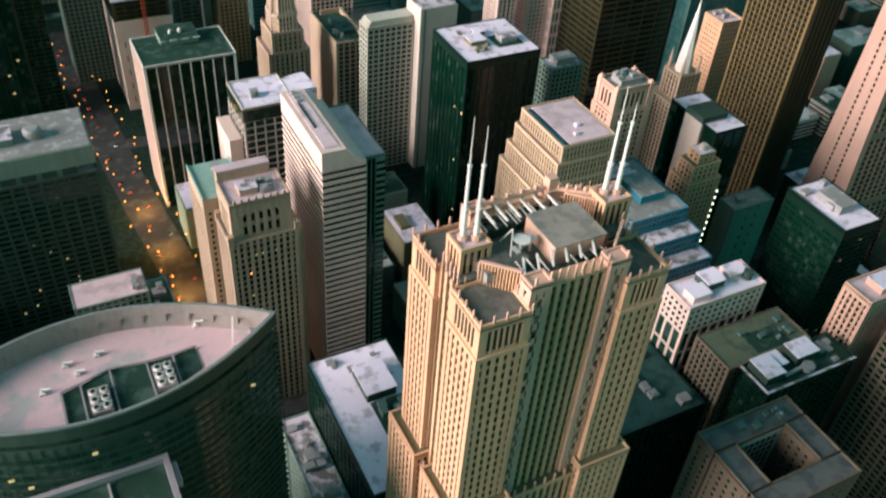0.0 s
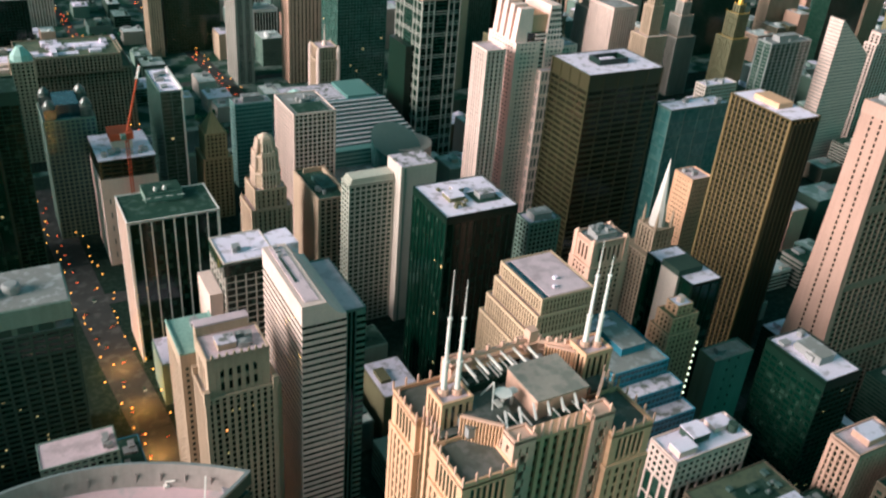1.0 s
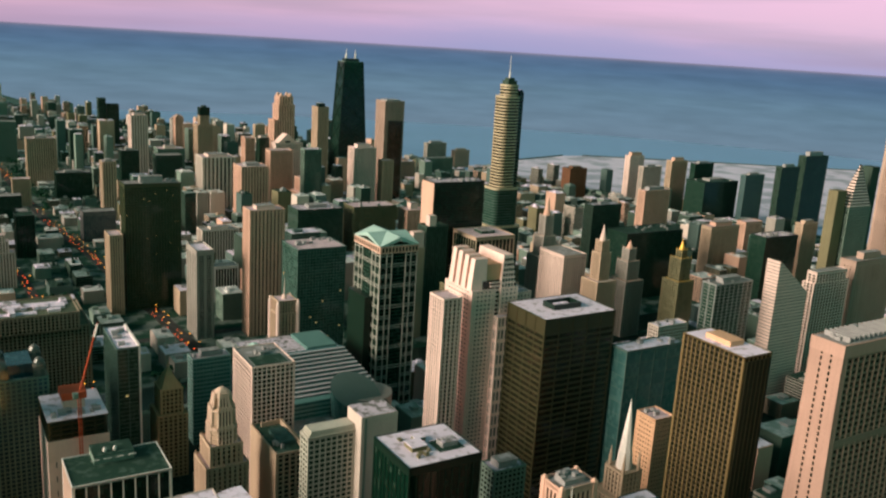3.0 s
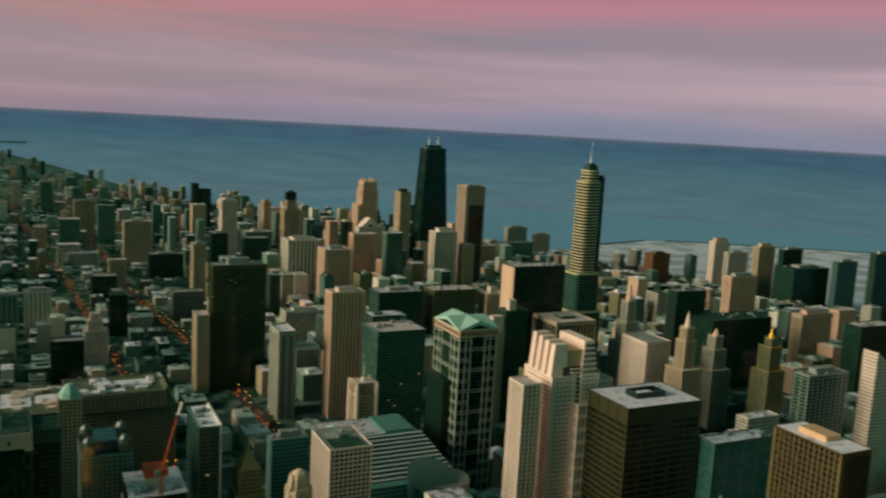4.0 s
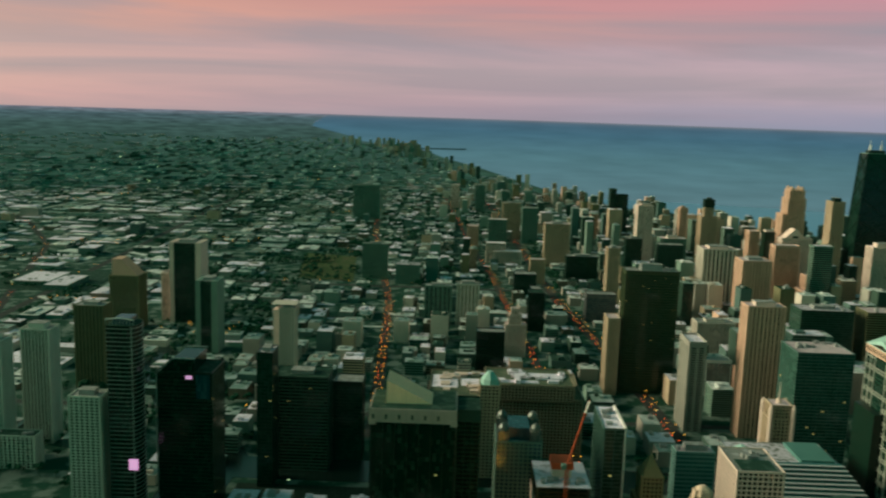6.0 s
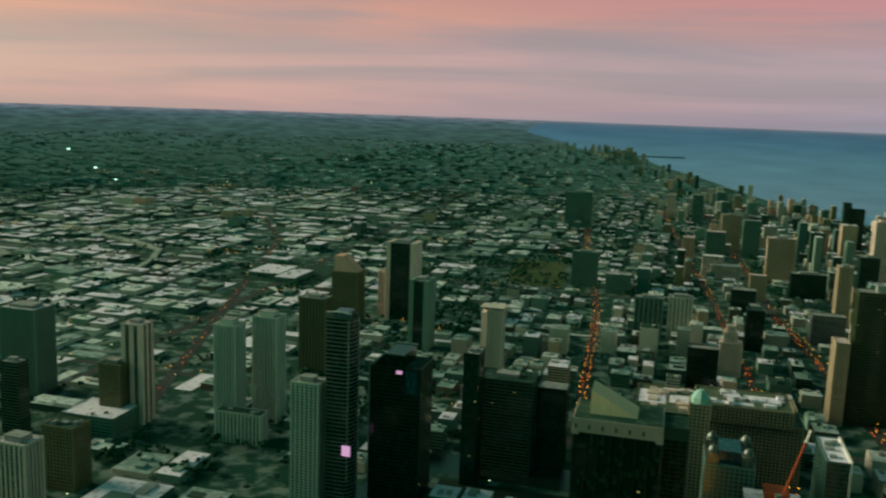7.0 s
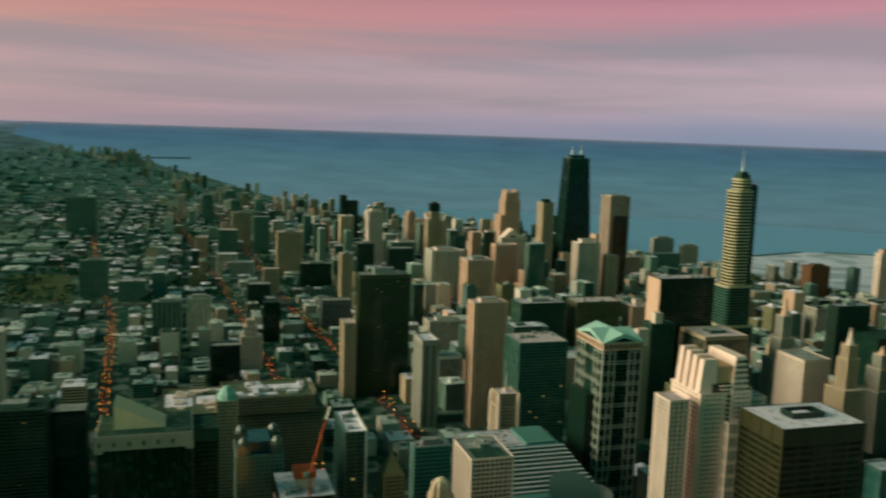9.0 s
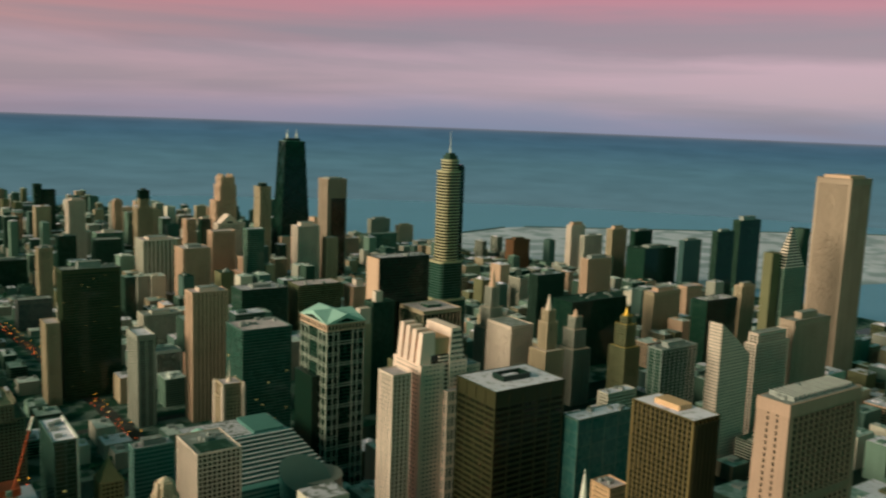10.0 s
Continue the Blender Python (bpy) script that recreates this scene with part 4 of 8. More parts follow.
def snow_roofed_black(x0, y0, x1, y1, h):
    root = thing("office_tower", "black steel and glass tower with a snow-covered flat roof", "skyscraper", (x0 + x1) / 2, (y0 + y1) / 2)
    block(root, x0, y0, x1, y1, 0, h, Look(BLACK, GLASS_DARK, 5.2, 4.0, 0.12, 0.0, 0.5, 0.1), SNOW, 0.8, True, cap=5)
    cx, cy = (x0 + x1) / 2, (y0 + y1) / 2
    plant_room(root, cx - 15, cy - 6, cx - 4, cy + 5, h + 0.3, 3.2, STONE_BROWN, SNOW)
    plant_room(root, cx - 6, cy + 6, cx + 2, cy + 12, h + 0.3, 2.6, STONE_BROWN, SNOW)
    part("well", Shape().box(cx + 2, cy - 13, h + 0.3, cx + 21, cy + 3, h + 0.7), ROOF_DARK, root)
    plant_room(root, cx + 6, cy - 9, cx + 18, cy - 1, h + 0.7, 3.4, MACHINE, ROOF_SNOWY)
    for k in range(3):
        part("cooling_fan", Shape().tube(cx + 8.5 + k * 3.6, cy - 5, h + 4.4, h + 5.2, 1.4), MACHINE, root)
    roof_units(root, cx - 18, cy - 18, cx - 2, cy + 18, h + 0.3, 9, 14, STONE_BROWN, (1.5, 4), (0.8, 2))
    lit_panes(root, x0, y0, x1, y1, 10, h - 6, 4, L_BLACK, 4, "w")


snow_roofed_black(249.7, 424.0, 303.2, 471.8, 150.0)


STONE_TAN = grain("tan_granite", (0.52, 0.385, 0.265), streaks=0.12)


def terraced_pink(x0, y0, x1, y1, h):
    root = stepped("tan granite ribbed office block stepping in towards a wide flat roof", x0 - 6, y0 - 0.5, x1 + 2, y1 + 10,
                   [(h - 34, 0, 0, 0, 0), (h - 22, 1.5, 0, 0.5, 3), (h - 10, 3.5, 0.2, 1.2, 6), (h - 7.5, 6, 1.6, 2.4, 9), (h, 5, 0.5, 2, 8)], Look(STONE_TAN, GLASS_BROWN, bay=2.3, floor=3.9, pier=0.46, band=0.22, pout=0.6, bout=0.15), ROOF_PINK, singles=True)
    part("roof_deck", Shape().box(x0 + 3.5, y0 + 1, h + 0.3, x1 - 1, y1 + 1, h + 1.0), ROOF_PINK, root)
    part("roof_channel", Shape().box(x0 + 0.8, y0 + 1, h + 0.3, x0 + 3.2, y1, h + 0.8), GLASS_BLUE, root)
    for k in range(2):
        part("roof_hatch", Shape().box(x0 + 10 + k * 5, y0 + 6 + k * 7, h + 1, x0 + 12 + k * 5, y0 + 8.2 + k * 7, h + 2.4), SNOW, root)


terraced_pink(231.1, 289.4, 261.2, 326.5, 175.0)


def ornate_tower(x0, y0, x1, y1, h):
    root = thing("office_tower", "cream terracotta tower with arcaded crown and rooftop machinery", "skyscraper", (x0 + x1) / 2, (y0 + y1) / 2)
    lk = Look(STONE_PINK, GLASS_BROWN, 3.4, 3.9, 0.45, 0.45, 0.6, 0.25)
    block(root, x0, y0, x1, y1, 0, h - 16, lk, STONE_PINK, 1.0, True, corner=3.0)
    block(root, x0 + 1.2, y0 + 1.2, x1 - 1.2, y1 - 1.2, h - 16, h, Look(STONE_PINK, GLASS_BROWN, 3.4, 14, 0.5, 0.25, 0.7, 0.5), ROOF_GREY, 1.6, True, corner=3.2, cap=3)
    for cx, cy in ((x0 + 1.5, y0 + 1.5), (x1 - 1.5, y0 + 1.5), (x0 + 1.5, y1 - 1.5), (x1 - 1.5, y1 - 1.5)):
        part("turret", Shape().box(cx - 1.6, cy - 1.6, h - 18, cx + 1.6, cy + 1.6, h + 1.5).prism([(cx - 1.6, cy - 1.6), (cx + 1.6, cy - 1.6), (cx + 1.6, cy + 1.6), (cx - 1.6, cy + 1.6)], h + 1.5, h + 3.5, [(cx - .3, cy - .3), (cx + .3, cy - .3), (cx + .3, cy + .3), (cx - .3, cy + .3)]), STONE_PINK, root)
    plant_room(root, x0 + 6, y0 + 5, x1 - 6, y1 - 5, h + 0.3, 3.2, MACHINE, ROOF_GREY)
    roof_units(root, x0 + 5, y0 + 4, x1 - 5, y1 - 4, h + 3.9, 6, 17, size=(2, 4), h=(0.8, 2))


ornate_tower(306.6, 345.6, 334.1, 365.2, 160.0)


def core_tower(x0, y0, x1, y1, h):
    root = thing("office_tower", "black glass tower with a pale blank core wall and snowy roof", "skyscraper", (x0 + x1) / 2, (y0 + y1) / 2)
    block(root, x0, y0, x1, y1, 0, h, Look(BLACK, GLASS_DARK, 8, 4, 0.07, 0.0, 0.5, 0.2, None), SNOW, 0.7, True, cap=1)
    ym = (y0 + y1) / 2 - 2
    part("core_wall", Shape().box(x0 - 2.0, ym - 8, 0, x0 + 4, ym + 8, h + 0.4), CONC_WHITE, root, "plain pale concrete core wall")
    part("core_top", Shape().box(x0 - 2.0, ym - 8, h + 0.4, x1 - 6, ym + 8, h + 4.5), CONC_DARK, root)


core_tower(366.8, 317.3, 390.6, 359.9, 135.0)


def crown_lit_tower(x0, y0, x1, y1, h):
    root = thing("office_tower", "brown stone tower with stepped crown and lamps down one edge", "skyscraper", (x0 + x1) / 2, (y0 + y1) / 2)
    x1 = x0 + 24
    y1 = y0 + 17
    lkb = Look(STONE_GOLD, GLASS_BROWN, 3.6, 3.9, 0.5, 0.45, 0.5, 0.25)
    block(root, x0, y0, x1, y1, 0, h - 12, lkb, STONE_BROWN, 1.2, True)
    block(root, x0 + 2.2, y0 + 1.8, x1 - 2.2, y1 - 1.8, h - 12, h - 1, lkb, STONE_BROWN, 1.0, True)
    block(root, x0 + 6.5, y0 + 4, x1 - 6.5, y1 - 4, h - 1, h + 6, lkb, SNOW, 0.6, True)
    part("cupola", Shape().tube((x0 + x1) / 2, (y0 + y1) / 2, h + 6, h + 10, 2.6, 2.0, 8), STONE_WHITE, root)
    for k in range(17):
        part("edge_lamp", Shape().box(x1 + 0.6, y0 - 1.0, 22 + k * 5, x1 + 1.3, y0 - 0.4, 23.2 + k * 5), LAMP_WHITE, root)


crown_lit_tower(340.3, 302.6, 372.7, 316.6, 125.0)


def blue_terraces():
    root = thing("office_building", "blue metal and glass office block stepping down in terraces", "office building", 300, 262)
    for k, (y0, y1, z, dx) in enumerate(((268, 318, 131, 0), (257, 268, 121, 3), (247, 257, 110, 6), (238, 247, 99, 9), (230, 238, 88, 12))):
        block(root, 268 - dx * 0.2, y0, 306 + dx, y1, 0, z, L_BLUE, ROOF_SNOWY if k else ROOF_GREY, 0.8, True)
    plant_room(root, 282, 280, 298, 300, 131.3, 5, BLUE_PANEL, ROOF_GREY)
    plant_room(root, 276, 303, 296, 312, 131.3, 3, BLUE_PANEL, ROOF_SNOWY)


blue_terraces()


def snowy_grid(x0, y0, x1, y1, h):
    root = thing("office_building", "white stone office block with snow and machinery on its roof", "office building", (x0 + x1) / 2, (y0 + y1) / 2)
    block(root, x0, y0, x1, y1, 0, h - 18, Look(STONE_WHITE, GLASS_GREEN, 6.0, 14, 0.25, 0.08, 0.5, 0.4), None, 0, True)
    block(root, x0, y0, x1, y1, h - 18, h, Look(STONE_WHITE, GLASS_DARK, 4.0, 4.5, 0.42, 0.4, 0.4, 0.3), SNOW, 1.2, True, cap=2)
    plant_room(root, x0 + 3, y0 + 2, x0 + 14, y0 + 10, h + 0.3, 4, STONE_WHITE, SNOW)
    plant_room(root, x0 + 15, y0 + 6, x0 + 26, y0 + 16, h + 1.3, 4.5, CONC_DARK, SNOW)
    plant_room(root, x0 + 33, y0 + 9, x0 + 44, y0 + 17, h + 0.3, 3, STONE_WHITE, SNOW)
    part("tank", Shape().tube(x0 + 43, y0 + 7, h + 0.3, h + 5, 2.6, 2.6, 14), CONC_DARK, root)


snowy_grid(264.9, 211.2, 313.8, 229.8, 120.0)


def wide_brown():
    """Two joined blocks: an olive gravel roof behind, a lower dark one with snowy plant rooms before it."""
    root = thing("office_building", "brown office block with an olive gravel roof over ribbed walls", "office building", 296, 193)
    block(root, 269, 181, 322, 204.5, 0, 105, Look(BROWN_GREY, GLASS_DARK, 3.4, 3.9, 0.42, 0.3, 0.6, 0.2), ROOF_OLIVE, 0.9, True)
    part("roof_patch", Shape().box(290, 183, 105.3, 312, 196, 105.5), ROOF_DARK, root)
    roof_units(root, 284, 184, 318, 202, 105.5, 6, 31, GREEN_FRAME, (2, 5), (0.8, 2))
    low = thing("office_building", "dark-walled office block with white parapet and snowy plant rooms", "office building", 305, 171)
    block(low, 276, 161.5, 334, 180.2, 0, 104, L_BLACK, ROOF_DARK, 1.0, True)
    part("pale_coping", Shape().box(275.4, 160.9, 105.0, 334.6, 162.1, 105.5).box(275.4, 162.1, 105.0, 276.6, 180.6, 105.5), ROOF_SNOWY, low, "snowy pale coping along the parapet")
    plant_room(low, 279, 166, 290, 179, 104.3, 5.0, CONC_DARK, SNOW)
    plant_room(low, 286, 171, 297, 180, 104.3, 3.5, CONC_DARK, SNOW)
    plant_room(low, 302, 170, 316, 180, 104.3, 5.5, CONC_DARK, SNOW)
    part("tank", Shape().tube(306, 166, 104.3, 107.5, 3.2, 3.2, 14), MACHINE, low)
    part("duct", Shape().beam((291, 166, 106), (303, 167, 106), 1.6), MACHINE, low)
    roof_units(low, 316, 163, 332, 178, 104.3, 6, 33, MACHINE, (2, 4), (0.8, 2))


wide_brown()


def court_block(x0, y0, x1, y1, h):
    root = thing("office_building", "old brown stone block round a deep light court", "office building", (x0 + x1) / 2, (y0 + y1) / 2)
    w = 11.0
    lk = Look(BROWN_GREY, GLASS_DARK, 4.6, 3.9, 0.62, 0.55, 0.3, 0.25)
    for q in ((x0, y0, x1, y0 + w), (x0, y1 - w, x1, y1), (x0, y0 + w + .01, x0 + w, y1 - w - .01), (x1 - w, y0 + w + .01, x1, y1 - w - .01)):
        block(root, *q, 0, h, lk, ROOF_SLATE, 1.2, True, cap=4)
    part("court_lining", Shape().box(x0 + w + 1.2, y1 - w - 0.9, 40, x1 - w - 1.2, y1 - w - 0.6, h - 1), STONE_GREY, root, "pale glazed brick lining of the light court")
    for j in range(6):
        for k in range(7):
            part("court_window", Shape().box(x0 + w + 3 + k * (x1 - x0 - 2 * w - 6) / 7, y1 - w - 1.1, h - 6 - j * 4, x0 + w + 5 + k * (x1 - x0 - 2 * w - 6) / 7, y1 - w - 0.85, h - 3.6 - j * 4), GLASS_DARK, root)
    part("court_roof", Shape().box(x0 + w, y0 + w, 0, x1 - w, y1 - w, 30), ROOF_DARK, root)
    roof_units(root, x0 + 2, y1 - 9, x1 - 2, y1 - 2, h + 0.3, 5, 37, GREEN_FRAME, (1.5, 4), (0.8, 1.8))


court_block(218.0, 105.0, 268.5, 148.5, 120.0)
tower("low dark block with a flat tarred roof", 212, 183, 263, 236, 80, L_BLACK, ROOF_TEAL, units=9, singles=True, name="office_building", category="office building")
slim = tower("pinkish stone tower with snow on its roof plant", 343, 171.5, 374, 187.5, 130, L_PINKV, ROOF_PINK, singles=True, cap=3, units=2)
plant_room(slim, 352, 174, 366, 184, 130.3, 4.0, STONE_PINK, SNOW)
tower("dark brown office tower with ribbon windows", 346, 112, 392, 160, 122, Look(BROWN_GREY, GLASS_DARK, 5, 3.9, 0.3, 0.4, 0.2, 0.4), ROOF_DARK, singles=True, units=6, cap=3)


def snow_black_low():
    root = thing("office_building", "black-walled block with snow over its roof and a sunken plant court", "office building", 108, 220)
    x0, y0, x1, y1, h = 83, 183, 122, 260, 110
    block(root, x0, y0, x1, y1, 0, h, L_BLACK, SNOW, 1.0, True, cap=3)
    plant_room(root, 99, 228, 113, 246, h + 0.3, 5, CONC_DARK, SNOW)
    part("sunken_court", Shape().box(100, 206, h + 0.3, 116, 227, h + 0.8), ROOF_DARK, root)
    roof_units(root, 100, 207, 116, 227, h + 0.8, 8, 41, GREEN_FRAME)
    roof_units(root, 86, 247, 118, 258, h + 0.3, 6, 42, MACHINE, (1.5, 3.5), (0.8, 1.8))
    low = thing("office_building", "narrow low block with a snowy roof beside a black tower", "office building", 74, 225)
    block(low, 67, 205, 81, 258, 0, 78, L_GREY, ROOF_SNOWY, 1.0, True)
    roof_units(low, 68, 206, 80, 256, 78.3, 10, 43)


snow_black_low()
tower("plain pale grey stone block with a flat roof", 387.7, 301.5, 421.0, 315.9, 80.0, Look(CONC_GREY, GLASS_DARK, 9, 8, 0.8, 0.7, 0.3, 0.25), ROOF_GREY, units=3, singles=True, name="office_building", category="office building")
tower("grey stone tower with a rounded snowy top", 341.3, 457.9, 368.2, 475.1, 110.0, L_GREY, ROOF_SNOWY, pent=(0.6, 5), singles=True)
tower("black glass block with thin snow on its roof", 374.1, 218.3, 402.2, 260.5, 130.0, Look(BLACK, GLASS_DARK, 5, 4, 0.15, 0.35, 0.3, 0.2), SNOW, pent=(0.42, 5), units=5, singles=True, lit=14, cap=6)


def west_exchange():
    """The wide block on the far side of the drive, with blank mechanical floors at its top."""
    root = thing("office_tower", "grey stone office tower with ribbon windows and blank upper storeys", "skyscraper", -14, 480)
    block(root, -55, 455, 23.5, 500, 0, 105, Look(CONC_DARK, GLASS_DARK, 7.5, 4.0, 0.2, 0.42, 0.4, 0.3), ROOF_GREY, 1.0, True)
    part("upper_wall", Shape().box(-52, 457, 105, 14, 499, 111), CONC_GREY, root)
    part("upper_wall", Shape().box(-56, 455.5, 111, 24, 500, 123), CONC_GREY, root)
    part("roof", Shape().box(-55, 456.5, 123, 23, 499, 123.4), ROOF_GREY, root)
    for k in range(6):
        part("upper_vent", Shape().box(-50 + k * 11, 456.2, 106, -42 + k * 11, 457.2, 110), CONC_DARK, root)
    part("tank", Shape().tube(-5, 476, 123.4, 128, 5, 5, 18).tube(-5, 476, 128, 129, 5, 3.6, 18), MACHINE, root)
    plant_room(root, -40, 470, -16, 486, 123.4, 4, CONC_GREY, ROOF_SNOWY)
    lit_panes(root, -55, 455, 23.5, 500, 5, 108, 14, L_GREY, 9, "s")


west_exchange()


def low_terrace():
    root = thing("office_building", "low block with stepped pale roofs", "office building", 12, 400)
    block(root, -8, 392, 32, 413, 0, 60, L_GREY, ROOF_PINK, 0.8, True)
    block(root, -16, 375, 20, 392, 0, 48, L_GREY, ROOF_PINK, 0.8, True)
    block(root, -24, 362, 8, 375, 0, 40, L_GREY, ROOF_PINK, 0.8, True)
    roof_units(root, 24, 393, 31, 411, 60.3, 4, 44)
    dark = thing("office_building", "low dark block with blue-grey roof by the drive", "office building", 34, 420)
    block(dark, 34, 386, 47, 430, 0, 34, L_BLUE, ROOF_DARK, 0.8, True)
    roof_units(dark, 35, 388, 46, 428, 34.3, 9, 45)
    court = thing("office_building", "dark block with a pale parapet round a sunken roof", "office building", -20, 172)
    block(court, -46, 152, 10, 186, 0, 171, L_DGREEN, ROOF_DARK, 3.0, True)
    part("pale_parapet", Shape().box(-46.6, 185.0, 171.4, 10.8, 186.9, 174.2).box(8.9, 151.4, 171.4, 10.8, 185.0, 174.2).box(-46.6, 151.4, 171.4, -44.7, 185.0, 174.2).box(10.8, 174, 171.4, 12.6, 183, 173.4), LILAC_METAL, court, "broad pale metal parapet")
    part("roof_divider", Shape().box(-9, 152, 171.3, -8.2, 184, 172.2), LILAC_METAL, court)


low_terrace()

# ---- the middle distance ----
beige = tower("beige stone office block with a dark flat roof", 224.0, 583.7, 249.8, 641.9, 90.0, Look(STONE_BEIGE, GLASS_DARK, 5, 3.9, 0.3, 0.3, 0.7, 0.2), ROOF_DARK, singles=True, units=8, name="office_building", category="office building")
part("end_wall", Shape().box(222.6, 582.9, 0, 223.2, 642.4, 91.2), STONE_BEIGE, beige, "plain beige stone end wall")
part("roof_court", Shape().box(231, 596, 90.4, 244, 622, 94), ROOF_TEAL, beige)
part("roof_screen", Shape().box(245.5, 588, 90.4, 247, 636, 94.5).box(229, 634.5, 90.4, 245.5, 636, 94.5), STONE_BEIGE, beige)


PALE_GREEN = grain("grey_green_concrete", (0.50, 0.48, 0.41), streaks=0.12)


def slab_pair(x0, y0, x1, y1, h):
    root = thing("office_tower", "white concrete grid tower with rounded head beside a plain white shaft", "skyscraper", (x0 + x1) / 2, (y0 + y1) / 2)
    block(root, x0, y0, x1, y1, 0, h - 5, Look(PALE_GREEN, GLASS_GREEN, 4.4, 4.0, 0.24, 0.3, 0.5, 0.45), ROOF_GREY, 1.0, True, cap=1.5)
    for k in range(4):
        part("rounded_head", Shape().box(x0 + k * 0.9, y0 + k * 0.4, h - 5 + k * 1.2, x1, y1, h - 3.8 + k * 1.2), PALE_GREEN, root)
    part("shaft", Shape().box(x1 + 1, y0 - 10, 0, x1 + 31, y0 + 14, h + 9), CONC_WHITE, root, "plain white stone shaft")
    part("shaft_groove", Shape().box(x1 + 3.5, y0 - 10.15, 0, x1 + 5.2, y0 - 9.8, h + 8), CONC_GREY, root)
    part("shaft_roof", Shape().box(x1 + 1.5, y0 - 9.5, h + 9, x1 + 30.5, y0 + 13.5, h + 9.5), ROOF_SNOWY, root)


slab_pair(228.3, 533.7, 264.5, 547.5, 130.0)


def rust_tower(x0, y0, x1, y1, h):
    root = thing("office_tower", "dark rust-brown steel tower with wide bays and a snow-covered roof", "skyscraper", (x0 + x1) / 2, (y0 + y1) / 2)
    block(root, x0, y0, x1, y1, 0, h - 14, L_CORTEN, None, 0, True)
    block(root, x0 - 0.2, y0 - 0.2, x1 + 0.2, y1 + 0.2, h - 14, h, Look(CORTEN, CORTEN, 14.5, 14, 0.05, 0.1, 0.6, 0.3), SNOW, 0.7, True)
    cx, cy = (x0 + x1) / 2, (y0 + y1) / 2
    s = Shape()
    for q in ((cx - 15, cy - 8, cx + 15, cy - 6.5), (cx - 15, cy + 6.5, cx + 15, cy + 8), (cx - 15, cy - 6.5, cx - 13.5, cy + 6.5), (cx + 13.5, cy - 6.5, cx + 15, cy + 6.5)):
        s.box(q[0], q[1], h + 0.3, q[2], q[3], h + 5)
    part("penthouse", s, BLACK, root, "black open-topped roof enclosure")
    part("air_handler", Shape().box(cx - 8, cy - 3, h + 0.3, cx + 6, cy + 3, h + 3.4), SNOW, root)


rust_tower(437.6, 534.6, 513.6, 587.1, 190.0)


def white_crowned():
    root = thing("office_tower", "white granite tower with fluted, sloping crown and stepped eastern shoulder", "skyscraper", 430, 620)
    rooms = glazing("rose_tinted_glass", (0.13, 0.085, 0.072), blind=(0.30, 0.21, 0.18), share=0.4)
    wp = Look(ROSE_WHITE, rooms, bay=4.2, floor=4.0, pier=0.46, band=0.56, pout=0.35, bout=0.45)
    block(root, 404, 596, 428, 640, 0, 200, wp, ROOF_PINK, 1.0, True, corner=2.5)
    # fluted western crown
    for k in range(4):
        y = 599 + k * 10
        part("crown_flute", Shape().prism([(404, y), (420, y), (420, y + 7), (404, y + 7)], 200, 232 - (3 - k) * 1.2, [(407, y + 0.6), (420, y + 0.6), (420, y + 6.4), (407, y + 6.4)]), ROSE_WHITE, root)
    part("crown_core", Shape().box(411, 600, 200, 436, 636, 222), STONE_GOLD, root)
    part("crown_notch", Shape().box(416, 598.5, 200, 434, 601, 208), GLASS_BROWN, root)
    # recessed column of windows on the south face
    block(root, 424, 598, 434, 640, 0, 206, Look(ROSE_WHITE, GLASS_BROWN, 12, 4.0, 0.0, 0.4, 0.2, 0.5), ROOF_PINK, 0.8, True)
    # gridded, sloping eastern crown
    s = Shape()
    block(root, 434, 596, 452, 640, 0, 200, wp, ROOF_PINK, 0.8, True, corner=2.0)
    s.prism([(434, 597), (451, 597), (451, 638), (434, 638)], 200, 230, [(437, 599), (447, 599), (447, 638), (437, 638)])
    part("crown_slope", s, ROSE_WHITE, root)
    for i in range(6):
        for j in range(5):
            f = (i * 4.6 + 3) / 30
            x = 434 + 3 * f + 1.6 + j * (17 - 7 * f) / 5
            part("crown_window", Shape().box(x, 597 + 2 * f - 0.25, 201.5 + i * 4.6, x + 1.5, 597 + 2 * f + 0.6, 204 + i * 4.6), GLASS_BROWN, root)
    block(root, 452.6, 597, 468, 636, 0, 194, L_WHITEP, ROOF_SNOWY, 1.0, True, corner=1.5, cap=2)
    block(root, 428, 589, 444, 595.4, 0, 176, Look(ROSE_WHITE, GLASS_PALE, 4.2, 12, 0.4, 0.3, 0.3, 0.5), ROOF_PINK, 0.8, True)
    tower("narrow pale stone slab with tall vertical ribs", 372, 590, 389, 612, 198, L_WHITEV, ROOF_PINK, singles=True)


white_crowned()


GABLE_FRAME = grain("grey_green_granite", (0.43, 0.41, 0.37), streaks=0.15)


